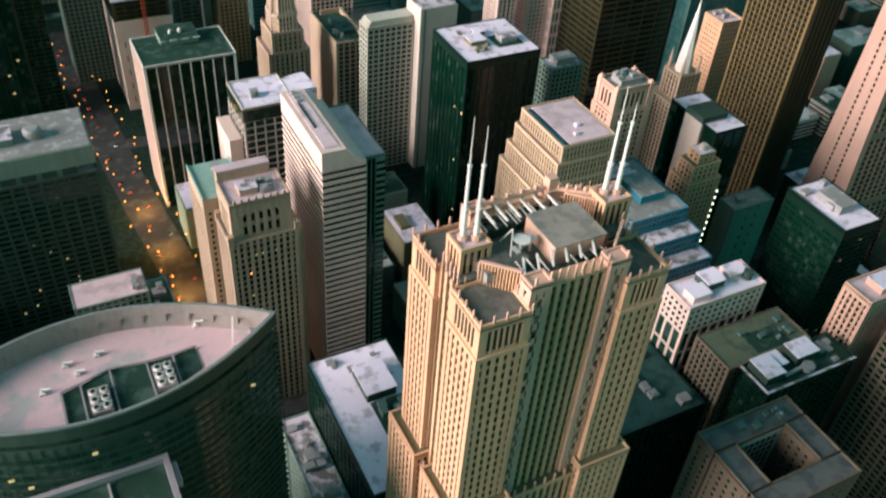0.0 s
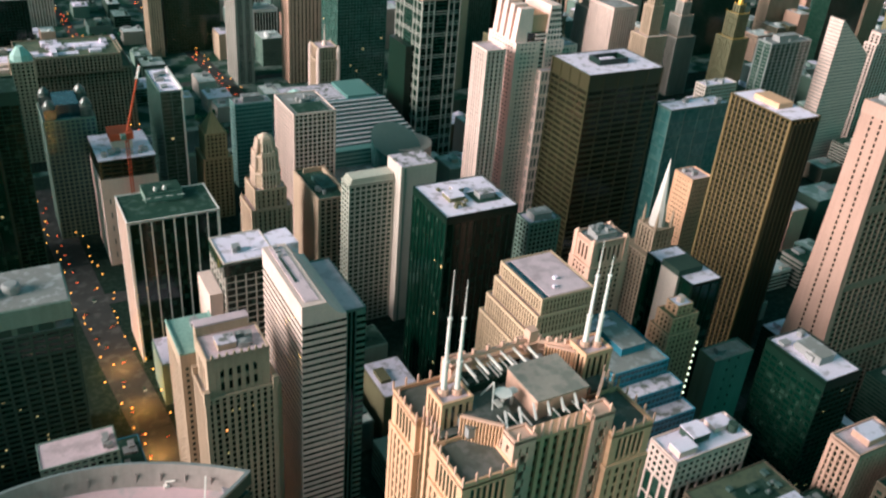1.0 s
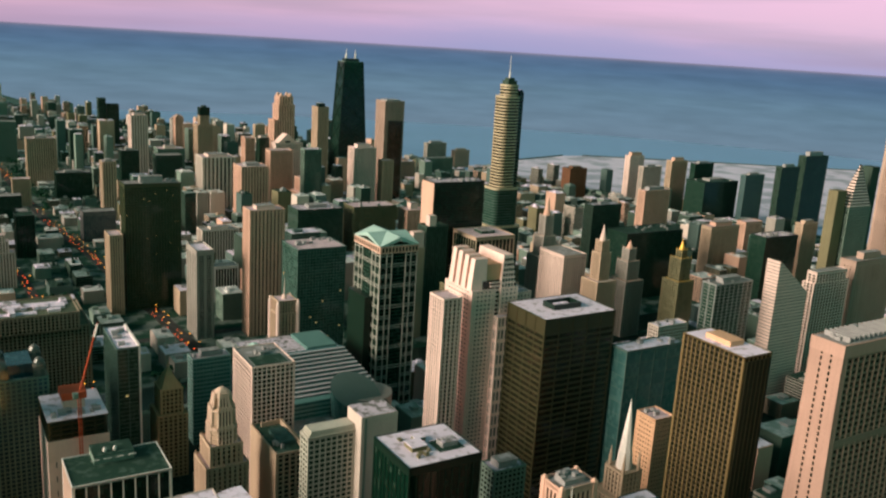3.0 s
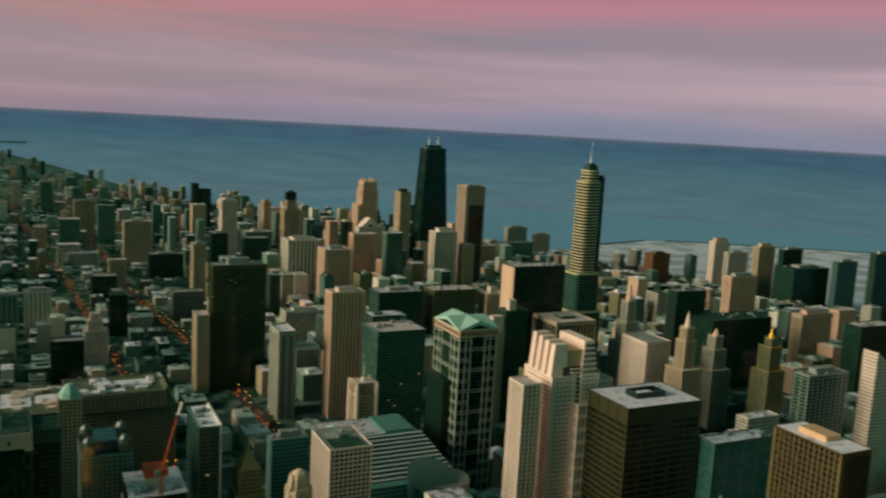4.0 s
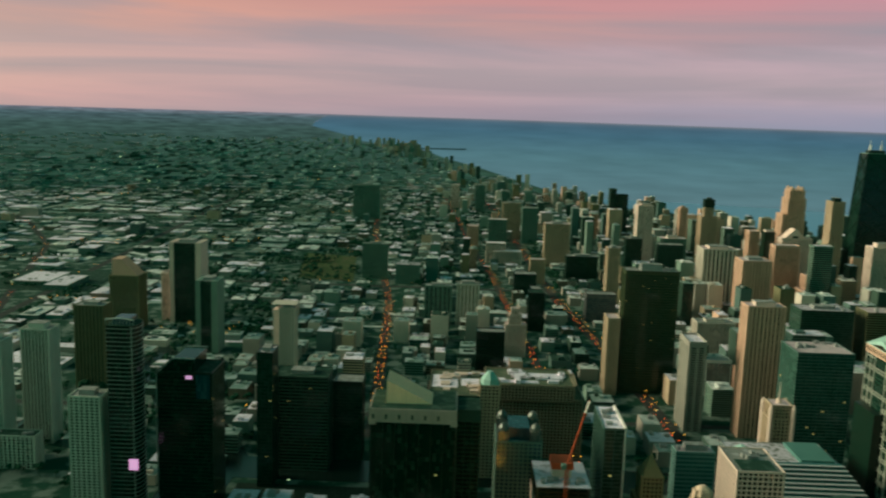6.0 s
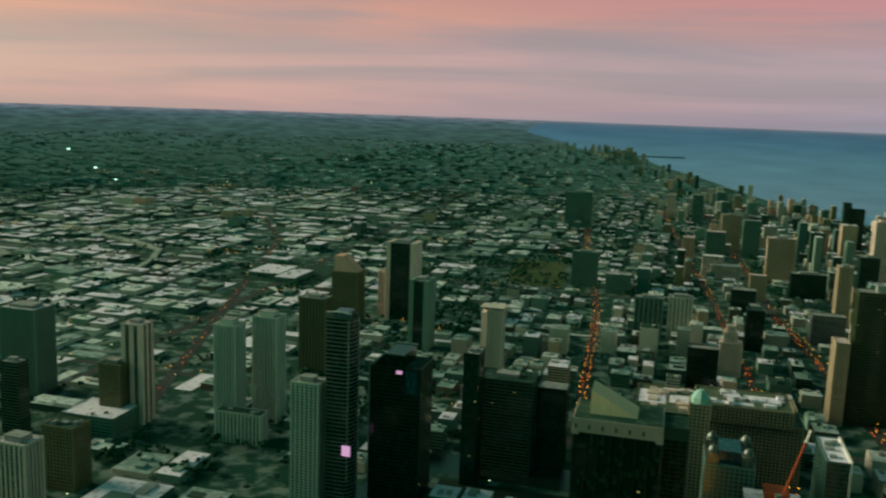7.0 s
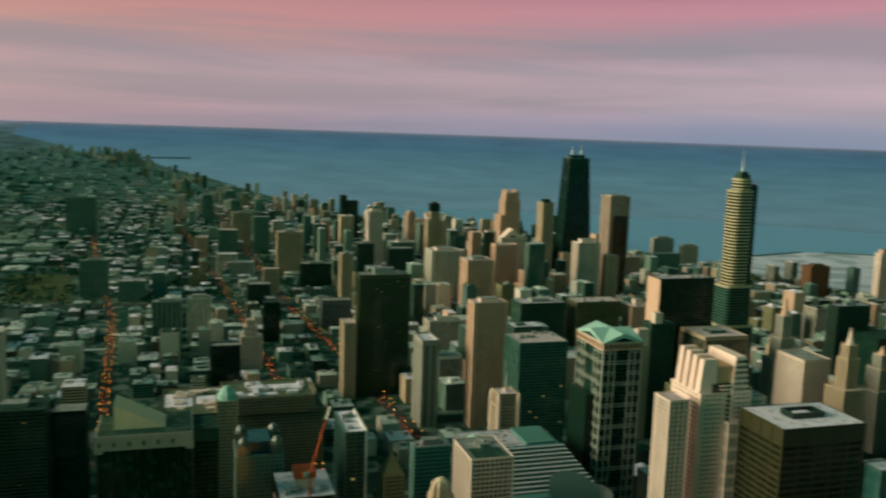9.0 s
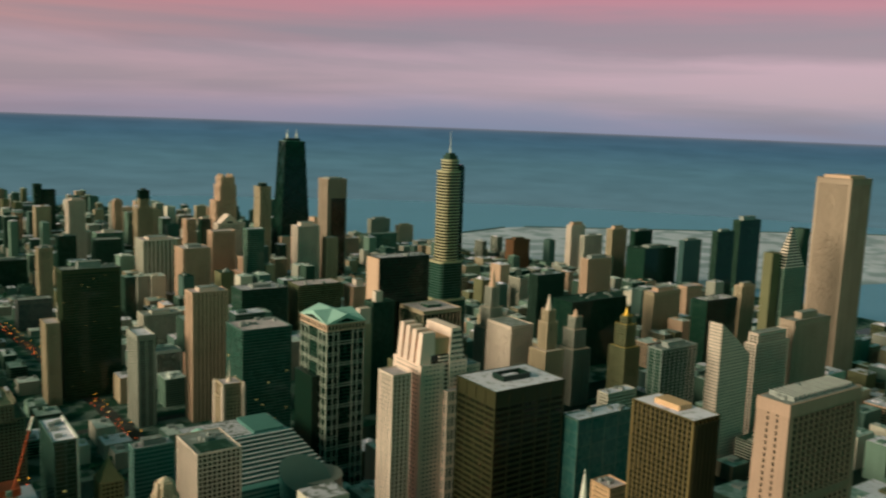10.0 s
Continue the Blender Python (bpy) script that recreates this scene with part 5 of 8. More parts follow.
def gabled_tower(x0, y0, x1, y1, h):
    root = thing("office_tower", "dark glass tower framed in white stone with green gabled roof", "skyscraper", (x0 + x1) / 2, (y0 + y1) / 2)
    part("glazing", Shape().box(x0, y0, 0, x1, y1, h - 4), GLASS_DARK, root)
    w, d = x1 - x0, y1 - y0
    cx, cy = (x0 + x1) / 2, (y0 + y1) / 2
    # twin stone bands run round the corner bays at every stage, right across at every second one
    rim = Shape().box(-w / 2 - 0.45, -d / 2 - 0.45, 0, w / 2 + 0.45, d / 2 + 0.45, 0.7).mesh("cornice_band", GABLE_FRAME)
    bw, bd = w * 0.155 + 0.225, d * 0.155 + 0.225
    end = Shape().box(-bw, -bd, 0, bw, bd, 0.7).mesh("corner_band", GABLE_FRAME)
    ends = [(cx + sx * (w / 2 + 0.45 - bw), cy + sy * (d / 2 + 0.45 - bd)) for sx, sy in ((-1, -1), (1, -1), (-1, 1), (1, 1))]
    z, k = 8.0, 0
    while z < h - 10:
        for dz in (0, 2.6):
            if k % 2:
                piece("cornice_band", rim, root, cx, cy, z + dz)
            else:
                for ex, ey in ends:
                    piece("corner_band", end, root, ex, ey, z + dz)
        z += 11.3
        k += 1
    for f in (0.0, 0.17, 0.31, 0.69, 0.83, 1.0):
        for x, y, ww, dd in ((x0 + w * f, y0 - 0.5, 0.42, 0.45), (x0 + w * f, y1 + 0.4, 0.42, 0.45), (x0 - 0.4, y0 + d * f, 0.45, 0.42), (x1 + 0.4, y0 + d * f, 0.45, 0.42)):
            part("pilaster", Shape().box(x - ww, y - dd, 0, x + ww, y + dd, h - 6), GABLE_FRAME, root)
    sill = Shape().box(-w / 2 - 0.1, -d / 2 - 0.1, 0, w / 2 + 0.1, d / 2 + 0.1, 0.5).mesh("spandrel", CONC_DARK)
    for k in range(49):
        piece("spandrel", sill, root, cx, cy, 4 * k)
    part("attic", Shape().box(x0 - 1.1, y0 - 1.1, h - 8, x1 + 1.1, y1 + 1.1, h), STONE_PINK, root)
    for k in range(11):
        part("attic_window", Shape().box(x0 + 1.5 + k * w / 11, y0 - 1.3, h - 6.5, x0 + 1.5 + k * w / 11 + w / 22, y0 - 0.9, h - 1.8), GLASS_DARK, root)
        part("attic_window", Shape().box(x0 - 1.3, y0 + 1.5 + k * d / 11, h - 6.5, x0 - 0.9, y0 + 1.5 + k * d / 11 + d / 22, h - 1.8), GLASS_DARK, root)
    # crossed gables: each ridge runs through, with a pediment at its ends
    a = 9.0
    roof = Shape()
    roof.add([(x0 - 1.6, y0 - 1.6, h), (x1 + 1.6, y0 - 1.6, h), (cx, y0 - 1.6, h + a), (x0 - 1.6, y1 + 1.6, h), (x1 + 1.6, y1 + 1.6, h), (cx, y1 + 1.6, h + a)], [(0, 2, 5, 3), (1, 4, 5, 2), (0, 1, 2), (3, 5, 4), (0, 3, 4, 1)])
    roof.add([(x0 - 1.6, y0 - 1.6, h), (x0 - 1.6, y1 + 1.6, h), (x0 - 1.6, cy, h + a), (x1 + 1.6, y0 - 1.6, h), (x1 + 1.6, y1 + 1.6, h), (x1 + 1.6, cy, h + a)], [(0, 3, 5, 2), (1, 2, 5, 4), (0, 2, 1), (3, 4, 5), (0, 1, 4, 3)])
    part("roof", roof, COPPER, root, "green copper cross-gabled roof")
    for tri in ([(x0 + 8, y0 - 1.75, h + 0.8), (x1 - 8, y0 - 1.75, h + 0.8), (cx, y0 - 1.75, h + a - 4)], [(x0 - 1.75, y0 + 8, h + 0.8), (x0 - 1.75, cy, h + a - 4), (x0 - 1.75, y1 - 8, h + 0.8)]):
        t2 = [(x, y + (0.3 if abs(y - y0 + 1.75) < 0.01 else 0), z) if tri[0][1] == tri[1][1] else (x + 0.3, y, z) for x, y, z in tri]
        part("pediment_window", Shape().add(tri + t2, [(0, 1, 2), (5, 4, 3), (0, 3, 4, 1), (1, 4, 5, 2), (2, 5, 3, 0)]), GLASS_BROWN, root)
    part("side_shaft", Shape().box(x0 - 9, y0 + 14, 0, x0 - 1.3, y1 - 4, h - 58), BLACK, root)


gabled_tower(403.2, 768.1, 446.4, 826.9, 200.0)
tower("dark green glass block with pale roof machinery", 391.5, 961.8, 455.6, 1014.1, 150.0, Look(GREEN_FRAME, GLASS_EMERALD, 4.0, 3.9, 0.10, 0.2, 0.25, 0.12), ROOF_PINK, units=10, singles=True, lit=14, name="office_building", category="office building")
tower("broad dark green glass tower with lit upper storey", 248.8, 1253.7, 326.6, 1285.7, 185.0, Look(OLIVE_STEEL, GLASS_GREEN, 4.0, 3.9, 0.2, 0.34, 0.4, 0.3), ROOF_GREY, pent=(0.4, 9), units=4, singles=True, lit=60, cap=5)
tower("pinkish ribbed stone tower with a notched top", 373.3, 1084.6, 420.1, 1111.3, 175.0, Look(STONE_PINK, GLASS_BROWN, 5.2, 3.9, 0.58, 0.2, 1.1, 0.2), ROOF_PINK, pent=(0.55, 5), singles=True, pent_mat=STONE_WHITE)
tower("slim pale slab with a slanted white top", 306.3, 1099.2, 328.6, 1147.2, 120.0, Look(STONE_GREY, GLASS_DARK, 12, 3.2, 0.3, 0.45, 0.4, 0.3), SNOW, singles=True, cap=5, parapet=3)


def turreted(x0, y0, x1, y1, h):
    root = stepped("cream stone tower with corner turrets and a spike", x0, y0, x1, y1, [(h - 14, 0, 0, 0, 0), (h, 1.5, 1.5, 1.5, 1.5)], L_BEIGEV, ROOF_PINK, singles=True)
    for cx, cy in ((x0, y0), (x1, y0), (x0, y1), (x1, y1)):
        part("turret", Shape().tube(cx, cy, 0, h - 3, 2.6, 2.4, 8).tube(cx, cy, h - 3, h + 2, 2.4, 0.6, 8), STONE_WHITE, root)
    part("spike", Shape().tube((x0 + x1) / 2, (y0 + y1) / 2, h, h + 5, 3.5, 2.0, 8).tube((x0 + x1) / 2, (y0 + y1) / 2, h + 5, h + 24, 0.8, 0.1, 6), STONE_WHITE, root)


turreted(328.9, 861.6, 352.0, 886.0, 120.0)


def pyramid_topped():
    root = stepped("old brown stone tower with a steep pyramid top", 172, 745, 198, 775, [(62, 0, 0, 0, 0), (86, 3.5, 3.5, 3.5, 3.5)], Look(OLD_GOLD, GLASS_DARK, 4, 3.9, 0.45, 0.4), OLD_GOLD, singles=True)
    part("pyramid", Shape().prism([(176, 749), (194, 749), (194, 771), (176, 771)], 86, 104, [(184, 759), (186, 759), (186, 761), (184, 761)]), OLD_GOLD, root, "steep brown tiled pyramid")
    part("lantern", Shape().tube(185, 760, 104, 110, 1.2, 0.5, 8), STONE_BEIGE, root)


pyramid_topped()
slab = tower("dark blue glass slab with a white edge and cluttered roof", 139, 751, 158, 812, 130, Look(GREEN_FRAME, GLASS_GREEN, 9, 3.9, 0.06, 0.12, 0.3, 0.15), SNOW, units=6, singles=True, lit=5)
part("white_edge", Shape().box(157.2, 750.3, 0, 158.8, 751.8, 132.5).box(157.2, 751.8, 129, 158.9, 812.5, 132.5), WHITE_PAINT, slab, "thin white corner edge")


def building_site(x0, y0, x1, y1, h):
    root = thing("construction_building", "unfinished tower with raw concrete floors and a rust-coloured core form", "construction site", (x0 + x1) / 2, (y0 + y1) / 2)
    y1 = y0 + 55
    block(root, x0, y0, x1, y1, 0, h - 36, Look(STONE_WHITE, GLASS_PALE, 9, 12, 0.7, 0.6, 0.3, 0.2), None, 0, True)
    part("netting", Shape().box(x0 - 0.4, y0 - 0.4, h - 36, x1 + 0.4, y1 + 0.4, h - 18), STONE_WHITE, root, "white tarpaulin wrapped round open floors")
    for k in range(5):
        part("floor_slab", Shape().box(x0, y0, h - 18 + k * 4, x1, y1, h - 17.4 + k * 4), CORTEN, root)
    for i in range(6):
        for j in range(5):
            part("column", Shape().box(x0 + 1 + i * (x1 - x0 - 3) / 5, y0 + 1 + j * (y1 - y0 - 3) / 4, h - 18, x0 + 2.2 + i * (x1 - x0 - 3) / 5, y0 + 2.2 + j * (y1 - y0 - 3) / 4, h - 2), CORTEN, root)
    part("inner_core", Shape().box(x0 + 3, y0 + 3, h - 18, x1 - 3, y1 - 3, h - 1), BLACK, root)
    part("deck", Shape().box(x0, y0, h - 1.4, x1, y1, h - 0.6), SNOW, root, "snow-dusted working deck")
    part("core", Shape().box(x0 + 15, y0 + 18, h, x0 + 31, y0 + 34, h + 8), STONE_WHITE, root)
    part("core_form", Shape().box(x0 + 13.5, y0 + 16.5, h + 8, x0 + 32.5, y0 + 35.5, h + 14), RED_STEEL, root, "rust-red climbing formwork")
    roof_units(root, x0 + 3, y0 + 3, x1 - 3, y0 + 16, h - 0.6, 8, 51)


building_site(74.1, 692.1, 119.9, 722.3, 100.0)


def crane():
    root = thing("tower_crane", "red lattice tower crane with raised jib beside an unfinished tower", "crane", 98, 690)
    s = Shape()
    for dx, dy in ((-1, -1), (1, -1), (1, 1), (-1, 1)):
        s.beam((98 + dx, 689 + dy, 0), (98 + dx, 689 + dy, 122), 0.55)
    for k in range(40):
        s.beam((97, 688, k * 3.0), (99, 688, k * 3.0 + 3), 0.35).beam((97, 688, k * 3.0 + 3), (97, 690, k * 3.0), 0.35)
    part("mast", s, RED_STEEL, root)
    part("cab", Shape().box(96, 686.5, 119, 100.5, 690, 123), RED_STEEL, root)
    j = Shape()
    p, q = Vector((99, 690, 122)), Vector((118, 716, 168))
    for off in ((0.9, 0, 0), (-0.9, 0, 0), (0, 0, 1.6)):
        j.beam(p + Vector(off), q + Vector(off) * 0.4, 0.5)
    for k in range(14):
        a, b = p.lerp(q, k / 14), p.lerp(q, (k + 1) / 14)
        j.beam(a + Vector((0.9, 0, 0)), b + Vector((0, 0, 1.4)), 0.3).beam(a + Vector((-0.9, 0, 0)), b + Vector((0, 0, 1.4)), 0.3)
    part("jib", j, RED_STEEL, root)
    part("jib_head", Shape().beam(p.lerp(q, 0.8), q, 1.6), WHITE_PAINT, root, "white-painted jib end")
    part("counterweight", Shape().box(92.5, 681, 120, 96.5, 685, 124).beam((98, 689, 121), (94, 683, 121), 1.0), CONC_GREY, root)


crane()


CREAM = grain("cream_terracotta", (0.66, 0.50, 0.40), streaks=0.12)


def gothic_stepped():
    root = thing("office_tower", "cream stone tower with a slender ribbed shaft and tapering crown", "skyscraper", 186, 612)
    lk = Look(STONE_BEIGE, GLASS_BROWN, 3.8, 3.9, 0.6, 0.3, 0.9, 0.1)
    block(root, 171.5, 593, 203.5, 622, 0, 84, lk, ROOF_PINK, 1.6, True)
    pinnacles(root, 171.5, 593, 203.5, 622, 84, 7, STONE_BEIGE, 4.0, 1.0, "sw")
    block(root, 175.5, 595.5, 199.5, 620, 84, 100, lk, ROOF_PINK, 1.6, True)
    pinnacles(root, 175.5, 595.5, 199.5, 620, 100, 6, STONE_BEIGE, 4.0, 1.0, "sw")
    cx, cy = 187.5, 607.5

    def chamfered(w, c):
        """A square plan of half width w with its corners cut off by c."""
        return [(cx + x, cy + y) for x, y in ((-w + c, -w), (w - c, -w), (w, -w + c), (w, w - c), (w - c, w), (-w + c, w), (-w, w - c), (-w, -w + c))]
    for w0, w1, z0, z1, ribs in ((10.2, 9.8, 84, 114, 5), (8.9, 8.5, 114, 128, 5), (7.4, 5.6, 128, 138, 4)):
        part("shaft_glazing", Shape().prism(chamfered(w0 - 0.2, 4.2), z0, z1, chamfered(w1 - 0.2, 3.9)), GLASS_BROWN, root)
        part("shaft_corner", Shape().prism(chamfered(w0 - 0.5, 3.6), z0, z1 + 1.0, chamfered(w1 - 0.5, 3.3)), STONE_BEIGE, root)
        for k in range(ribs):
            f = -1 + 2 * (k + 0.5) / ribs
            for dx, dy in ((f, -1), (f, 1), (-1, f), (1, f)):
                u, v = (dx * 0.68, dy) if abs(dy) == 1 and abs(dx) < 1 else (dx, dy * 0.68)
                part("shaft_rib", Shape().beam((cx + u * w0, cy + v * w0, z0), (cx + u * w1, cy + v * w1, z1 + 2.2), 1.3), CREAM, root)
        part("shaft_cornice", Shape().prism(chamfered(w1 + 0.5, 3.2), z1 - 1.2, z1), CREAM, root)
    band = Shape().prism([(x - cx, y - cy) for x, y in chamfered(10.1, 3.6)], 0, 1.2).mesh("shaft_band", STONE_BEIGE)
    for k in range(7):
        piece("shaft_band", band, root, cx, cy, 87 + 4 * k)
    part("crown", Shape().prism(chamfered(5.4, 2.2), 138, 141.5, chamfered(4.2, 1.7)).prism(chamfered(3.8, 1.6), 141.5, 143.5, chamfered(1.6, 0.7)), CREAM, root, "tapering pale stone crown")
    for k in range(8):
        x, y = chamfered(7.6, 2.8)[k]
        part("crown_finial", Shape().tube(x, y, 126, 133, 0.8, 0.15, 6), CREAM, root)


gothic_stepped()


def ribbed_white(x0, y0, x1, y1, h):
    root = thing("office_tower", "white tower with close vertical ribs and a dark roof opening", "skyscraper", (x0 + x1) / 2, (y0 + y1) / 2)
    block(root, x0, y0, x1, y1, 0, h, Look(STONE_WHITE, GLASS_BROWN, 4.2, 3.9, 0.28, 0.30, 0.6, 0.35), ROOF_GREY, 1.2, True, corner=1.2)
    part("roof_well", Shape().box(x0 + 4, y0 + 3, h + 0.3, x1 - 4, y1 - 25, h + 1.0), ROOF_DARK, root)
    roof_units(root, x0 + 5, y0 + 22, x1 - 5, y1 - 4, h + 0.3, 8, 61)


ribbed_white(224.2, 642.8, 260.3, 691.1, 140.0)
tower("blue-green glass block with stone base", 219.2, 802.3, 256.2, 820.2, 90.0, Look(MINT_PANEL, GLASS_MINT, 3.5, 4.2, 0.1, 0.34, 0.3, 0.4), ROOF_PINK, pent=(0.5, 6), units=3, singles=True, name="office_building", category="office building")


STEP_METAL = grain("pale_lilac_metal_edge", (0.46, 0.45, 0.47), rough=0.5)


def round_hall():
    """The great sloping glass hall, with its slanted drum."""
    root = thing("glass_hall", "broad teal glass hall with a slanted round drum on top", "office building", 330, 705)
    block(root, 270, 690, 372, 775, 0, 78, Look(MINT_PANEL, GLASS_MINT, 40, 4.2, 0.0, 0.42, 0.2, 0.5), None, 0, True)
    for k in range(11):
        part("roof_step", Shape().box(274 + k * 0.8, 702 + k * 6.6, 78 + k * 1.6, 372 - k * 0.6, 776, 79.4 + k * 1.6), GLASS_TEAL, root)
        part("step_edge", Shape().box(274 + k * 0.8, 701 + k * 6.6, 79.4 + k * 1.6, 372 - k * 0.6, 704.2 + k * 6.6, 80.0 + k * 1.6), STEP_METAL, root)
    part("roof", Shape().box(270, 690, 78, 372, 700, 78.6), TEAL_PANEL, root)
    block(root, 262, 662, 340, 690, 0, 62, Look(MINT_PANEL, GLASS_MINT, 3, 3.9, 0.12, 0.35), ROOF_GREY, 1.0, True)
    # slanted drum
    n = 36
    lo, hi = [], []
    for k in range(n):
        a = 2 * math.pi * k / n
        lo.append((338 + 23 * math.cos(a), 682 + 27 * math.sin(a), 50))
        hi.append((338 + 23 * math.cos(a), 682 + 27 * math.sin(a), 86 + 9 * math.sin(a)))
    s = Shape().add(lo + hi, [(i, (i + 1) % n, n + (i + 1) % n, n + i) for i in range(n)] + [tuple(range(n, 2 * n))])
    s.m[-1] = 1
    part("drum", s, [GLASS_TEAL, GREEN_FRAME], root, "slanted teal glass drum")
    back = Shape().tube(352, 686, 40, 82, 24, 24, 30)
    part("drum_apron", back, STONE_GREY, root)
    bands = thing("office_building", "teal ribbon-window office block with stepped snowy roof", "office building", 300, 800)
    block(bands, 270, 776, 366, 830, 0, 92, Look(ALU_GREY, GLASS_TEAL, 40, 4.0, 0.0, 0.45, 0.2, 0.6), ROOF_SNOWY, 1.0, True)
    part("roof_terrace", Shape().box(330, 780, 92.3, 362, 826, 96), TEAL_PANEL, bands)
    part("skylight", Shape().prism([(275, 785), (292, 785), (292, 815), (275, 815)], 92.3, 98, [(282, 790), (285, 790), (285, 810), (282, 810)]), COPPER, bands)


round_hall()
steel = tower("black steel and glass tower with snow on its roof", 622, 1032, 707, 1064, 213, Look(BLACK, GLASS_DARK, 3, 4, 0.2, 0.3, 0.3, 0.1), ROOF_SNOWY, units=10, singles=True)
# sunlight on the black west face, painted as a thin pink wall
part("end_wall", Shape().box(621.0, 1031.0, 0, 621.9, 1064.6, 213), STONE_PINK, steel, "west end wall, pink painted in for low sunlight")
tower("dark ribbed office tower with a pale flat roof", 656.4, 968, 720.5, 1026, 146, Look(STONE_BEIGE, GLASS_DARK, 6.5, 3.9, 0.1, 0.0, 0.9, 0.1), ROOF_PINK, pent=(0.35, 4), singles=True, cap=4, pent_mat=ROOF_DARK)
tower("white ribbed slab with a plain roof", 762.9, 905, 802.4, 958, 127, L_WHITEV, ROOF_GREY, singles=True, cap=3)
tower("brown flat-topped office block", 560, 860, 610, 900, 110, L_BROWN, ROOF_DARK, pent=(0.4, 5), singles=True)


GILT = grain("gilded_metal", (0.80, 0.48, 0.10), rough=0.4, metal=0.5)
L_OLD_GREEN = Look(STONE_BROWN, GLASS_DARK, 4, 3.9, 0.4, 0.3, 0.5, 0.2)


L_GREYV = Look(STONE_GREY, GLASS_DARK, bay=3.6, floor=3.9, pier=0.5, band=0.3, pout=0.8, bout=0.1)


def spired(label, cx, cy, steps, mat, top, spire=None, dome=False, lk=L_BEIGEV):
    """An older tower that steps in to a slender top. steps: (half width, height)."""
    root = thing("office_tower", label, "skyscraper", cx, cy)
    z = 0
    for w, h in steps:
        block(root, cx - w, cy - w, cx + w, cy + w, z, h, lk, mat, 1.0, False)
        if w < steps[0][0]:
            for ax in (-1, 1):
                for ay in (-1, 1):
                    part("finial", Shape().tube(cx + ax * w, cy + ay * w, h - 2, h + 4, 0.7, 0.1, 6), mat, root)
        z = h
    w = steps[-1][0] * 0.8
    if dome:
        part("lantern", Shape().tube(cx, cy, z, z + w, w, w * 0.9, 12).tube(cx, cy, z + w, top - 6, w * 0.8, w * 0.35, 12).tube(cx, cy, top - 6, top, w * 0.3, 0.1, 8), mat, root)
    else:
        part("steeple", Shape().tube(cx, cy, z, top, w, 0.25, 8), spire or mat, root)
    return root


spired("cream terracotta tower with a domed turreted top", 790, 985, [(17, 108), (11, 138), (7, 168)], STONE_PINK, 197, dome=True, lk=L_GREYV)
spired("slim cream tower with a tapered octagonal top", 801, 872, [(16, 100), (8.5, 138), (6, 155)], STONE_WHITE, 178, dome=True)
spired("tall cream tower with setbacks and a turret", 885, 905, [(17, 84), (11, 112), (6.5, 130)], STONE_PINK, 142, lk=L_GREYV)
spired("dark green and gold tower with a gilded cap", 914, 832, [(15, 100), (10, 132), (5, 143)], GILT, 158, dome=True, lk=L_OLD_GREEN)
temple = spired("stone gothic office tower topped by a white steeple", 443, 433, [(15, 84), (9, 104)], STONE_BEIGE, 106)
part("steeple", Shape().tube(443, 433, 104, 118, 6.2, 5.2, 8).tube(443, 433, 118, 160, 5.0, 0.15, 8), WHITE_PAINT, temple, "slender white steeple")
for ax in (-1, 1):
    for ay in (-1, 1):
        part("corner_spirelet", Shape().tube(443 + ax * 7.5, 433 + ay * 7.5, 100, 112, 1.5, 1.2, 6).tube(443 + ax * 7.5, 433 + ay * 7.5, 112, 121, 1.2, 0.1, 6), STONE_BEIGE, temple)
tower("teal glass tower with pale frame and roof plant", 781.6, 653, 843.4, 673, 153, Look(ALU_GREY, GLASS_GREEN, 8, 4.0, 0.1, 0.14, 0.5, 0.2), ROOF_GREY, pent=(0.5, 6), singles=True, units=4)


def wedge_top(x0, y0, x1, y1, h, low):
    """A banded slab whose head is cut off along one steep slope."""
    root = thing("office_tower", "white banded tower with a sharply slanted wedge top", "skyscraper", (x0 + x1) / 2, (y0 + y1) / 2)
    bands = Look(STONE_WHITE, GLASS_PALE, 60, 4.0, 0.0, 0.78, 0.3, 0.2)
    block(root, x0, y0, x1, y1, 0, low, bands, None, 0, True)
    n = int((h - low) / 4.0)
    for k in range(n):
        z = low + 4.0 * k
        q, q2 = x1 - (x1 - x0) * (z - low) / (h - low), x1 - (x1 - x0) * (z + 4.0 - low) / (h - low)
        part("wedge_glazing", Shape().prism([(x0, y0), (q, y0), (q, y1), (x0, y1)], z, z + 4.0, [(x0, y0), (q2, y0), (q2, y1), (x0, y1)]), GLASS_PALE, root)
        part("wedge_band", Shape().prism([(x0 - 0.3, y0 - 0.3), (q + 0.3, y0 - 0.3), (q + 0.3, y1 + 0.3), (x0 - 0.3, y1 + 0.3)], z, z + 3.2, [(x0 - 0.3, y0 - 0.3), (q2 + 1.6, y0 - 0.3), (q2 + 1.6, y1 + 0.3), (x0 - 0.3, y1 + 0.3)]), STONE_WHITE, root)
    part("wedge_tip", Shape().prism([(x0 - 0.3, y0 - 0.3), (x0 + 5, y0 - 0.3), (x0 + 5, y1 + 0.3), (x0 - 0.3, y1 + 0.3)], low + 4.0 * n, h, [(x0 - 0.3, y0 - 0.3), (x0 + 0.6, y0 - 0.3), (x0 + 0.6, y1 + 0.3), (x0 - 0.3, y1 + 0.3)]), ROSE_WHITE, root)


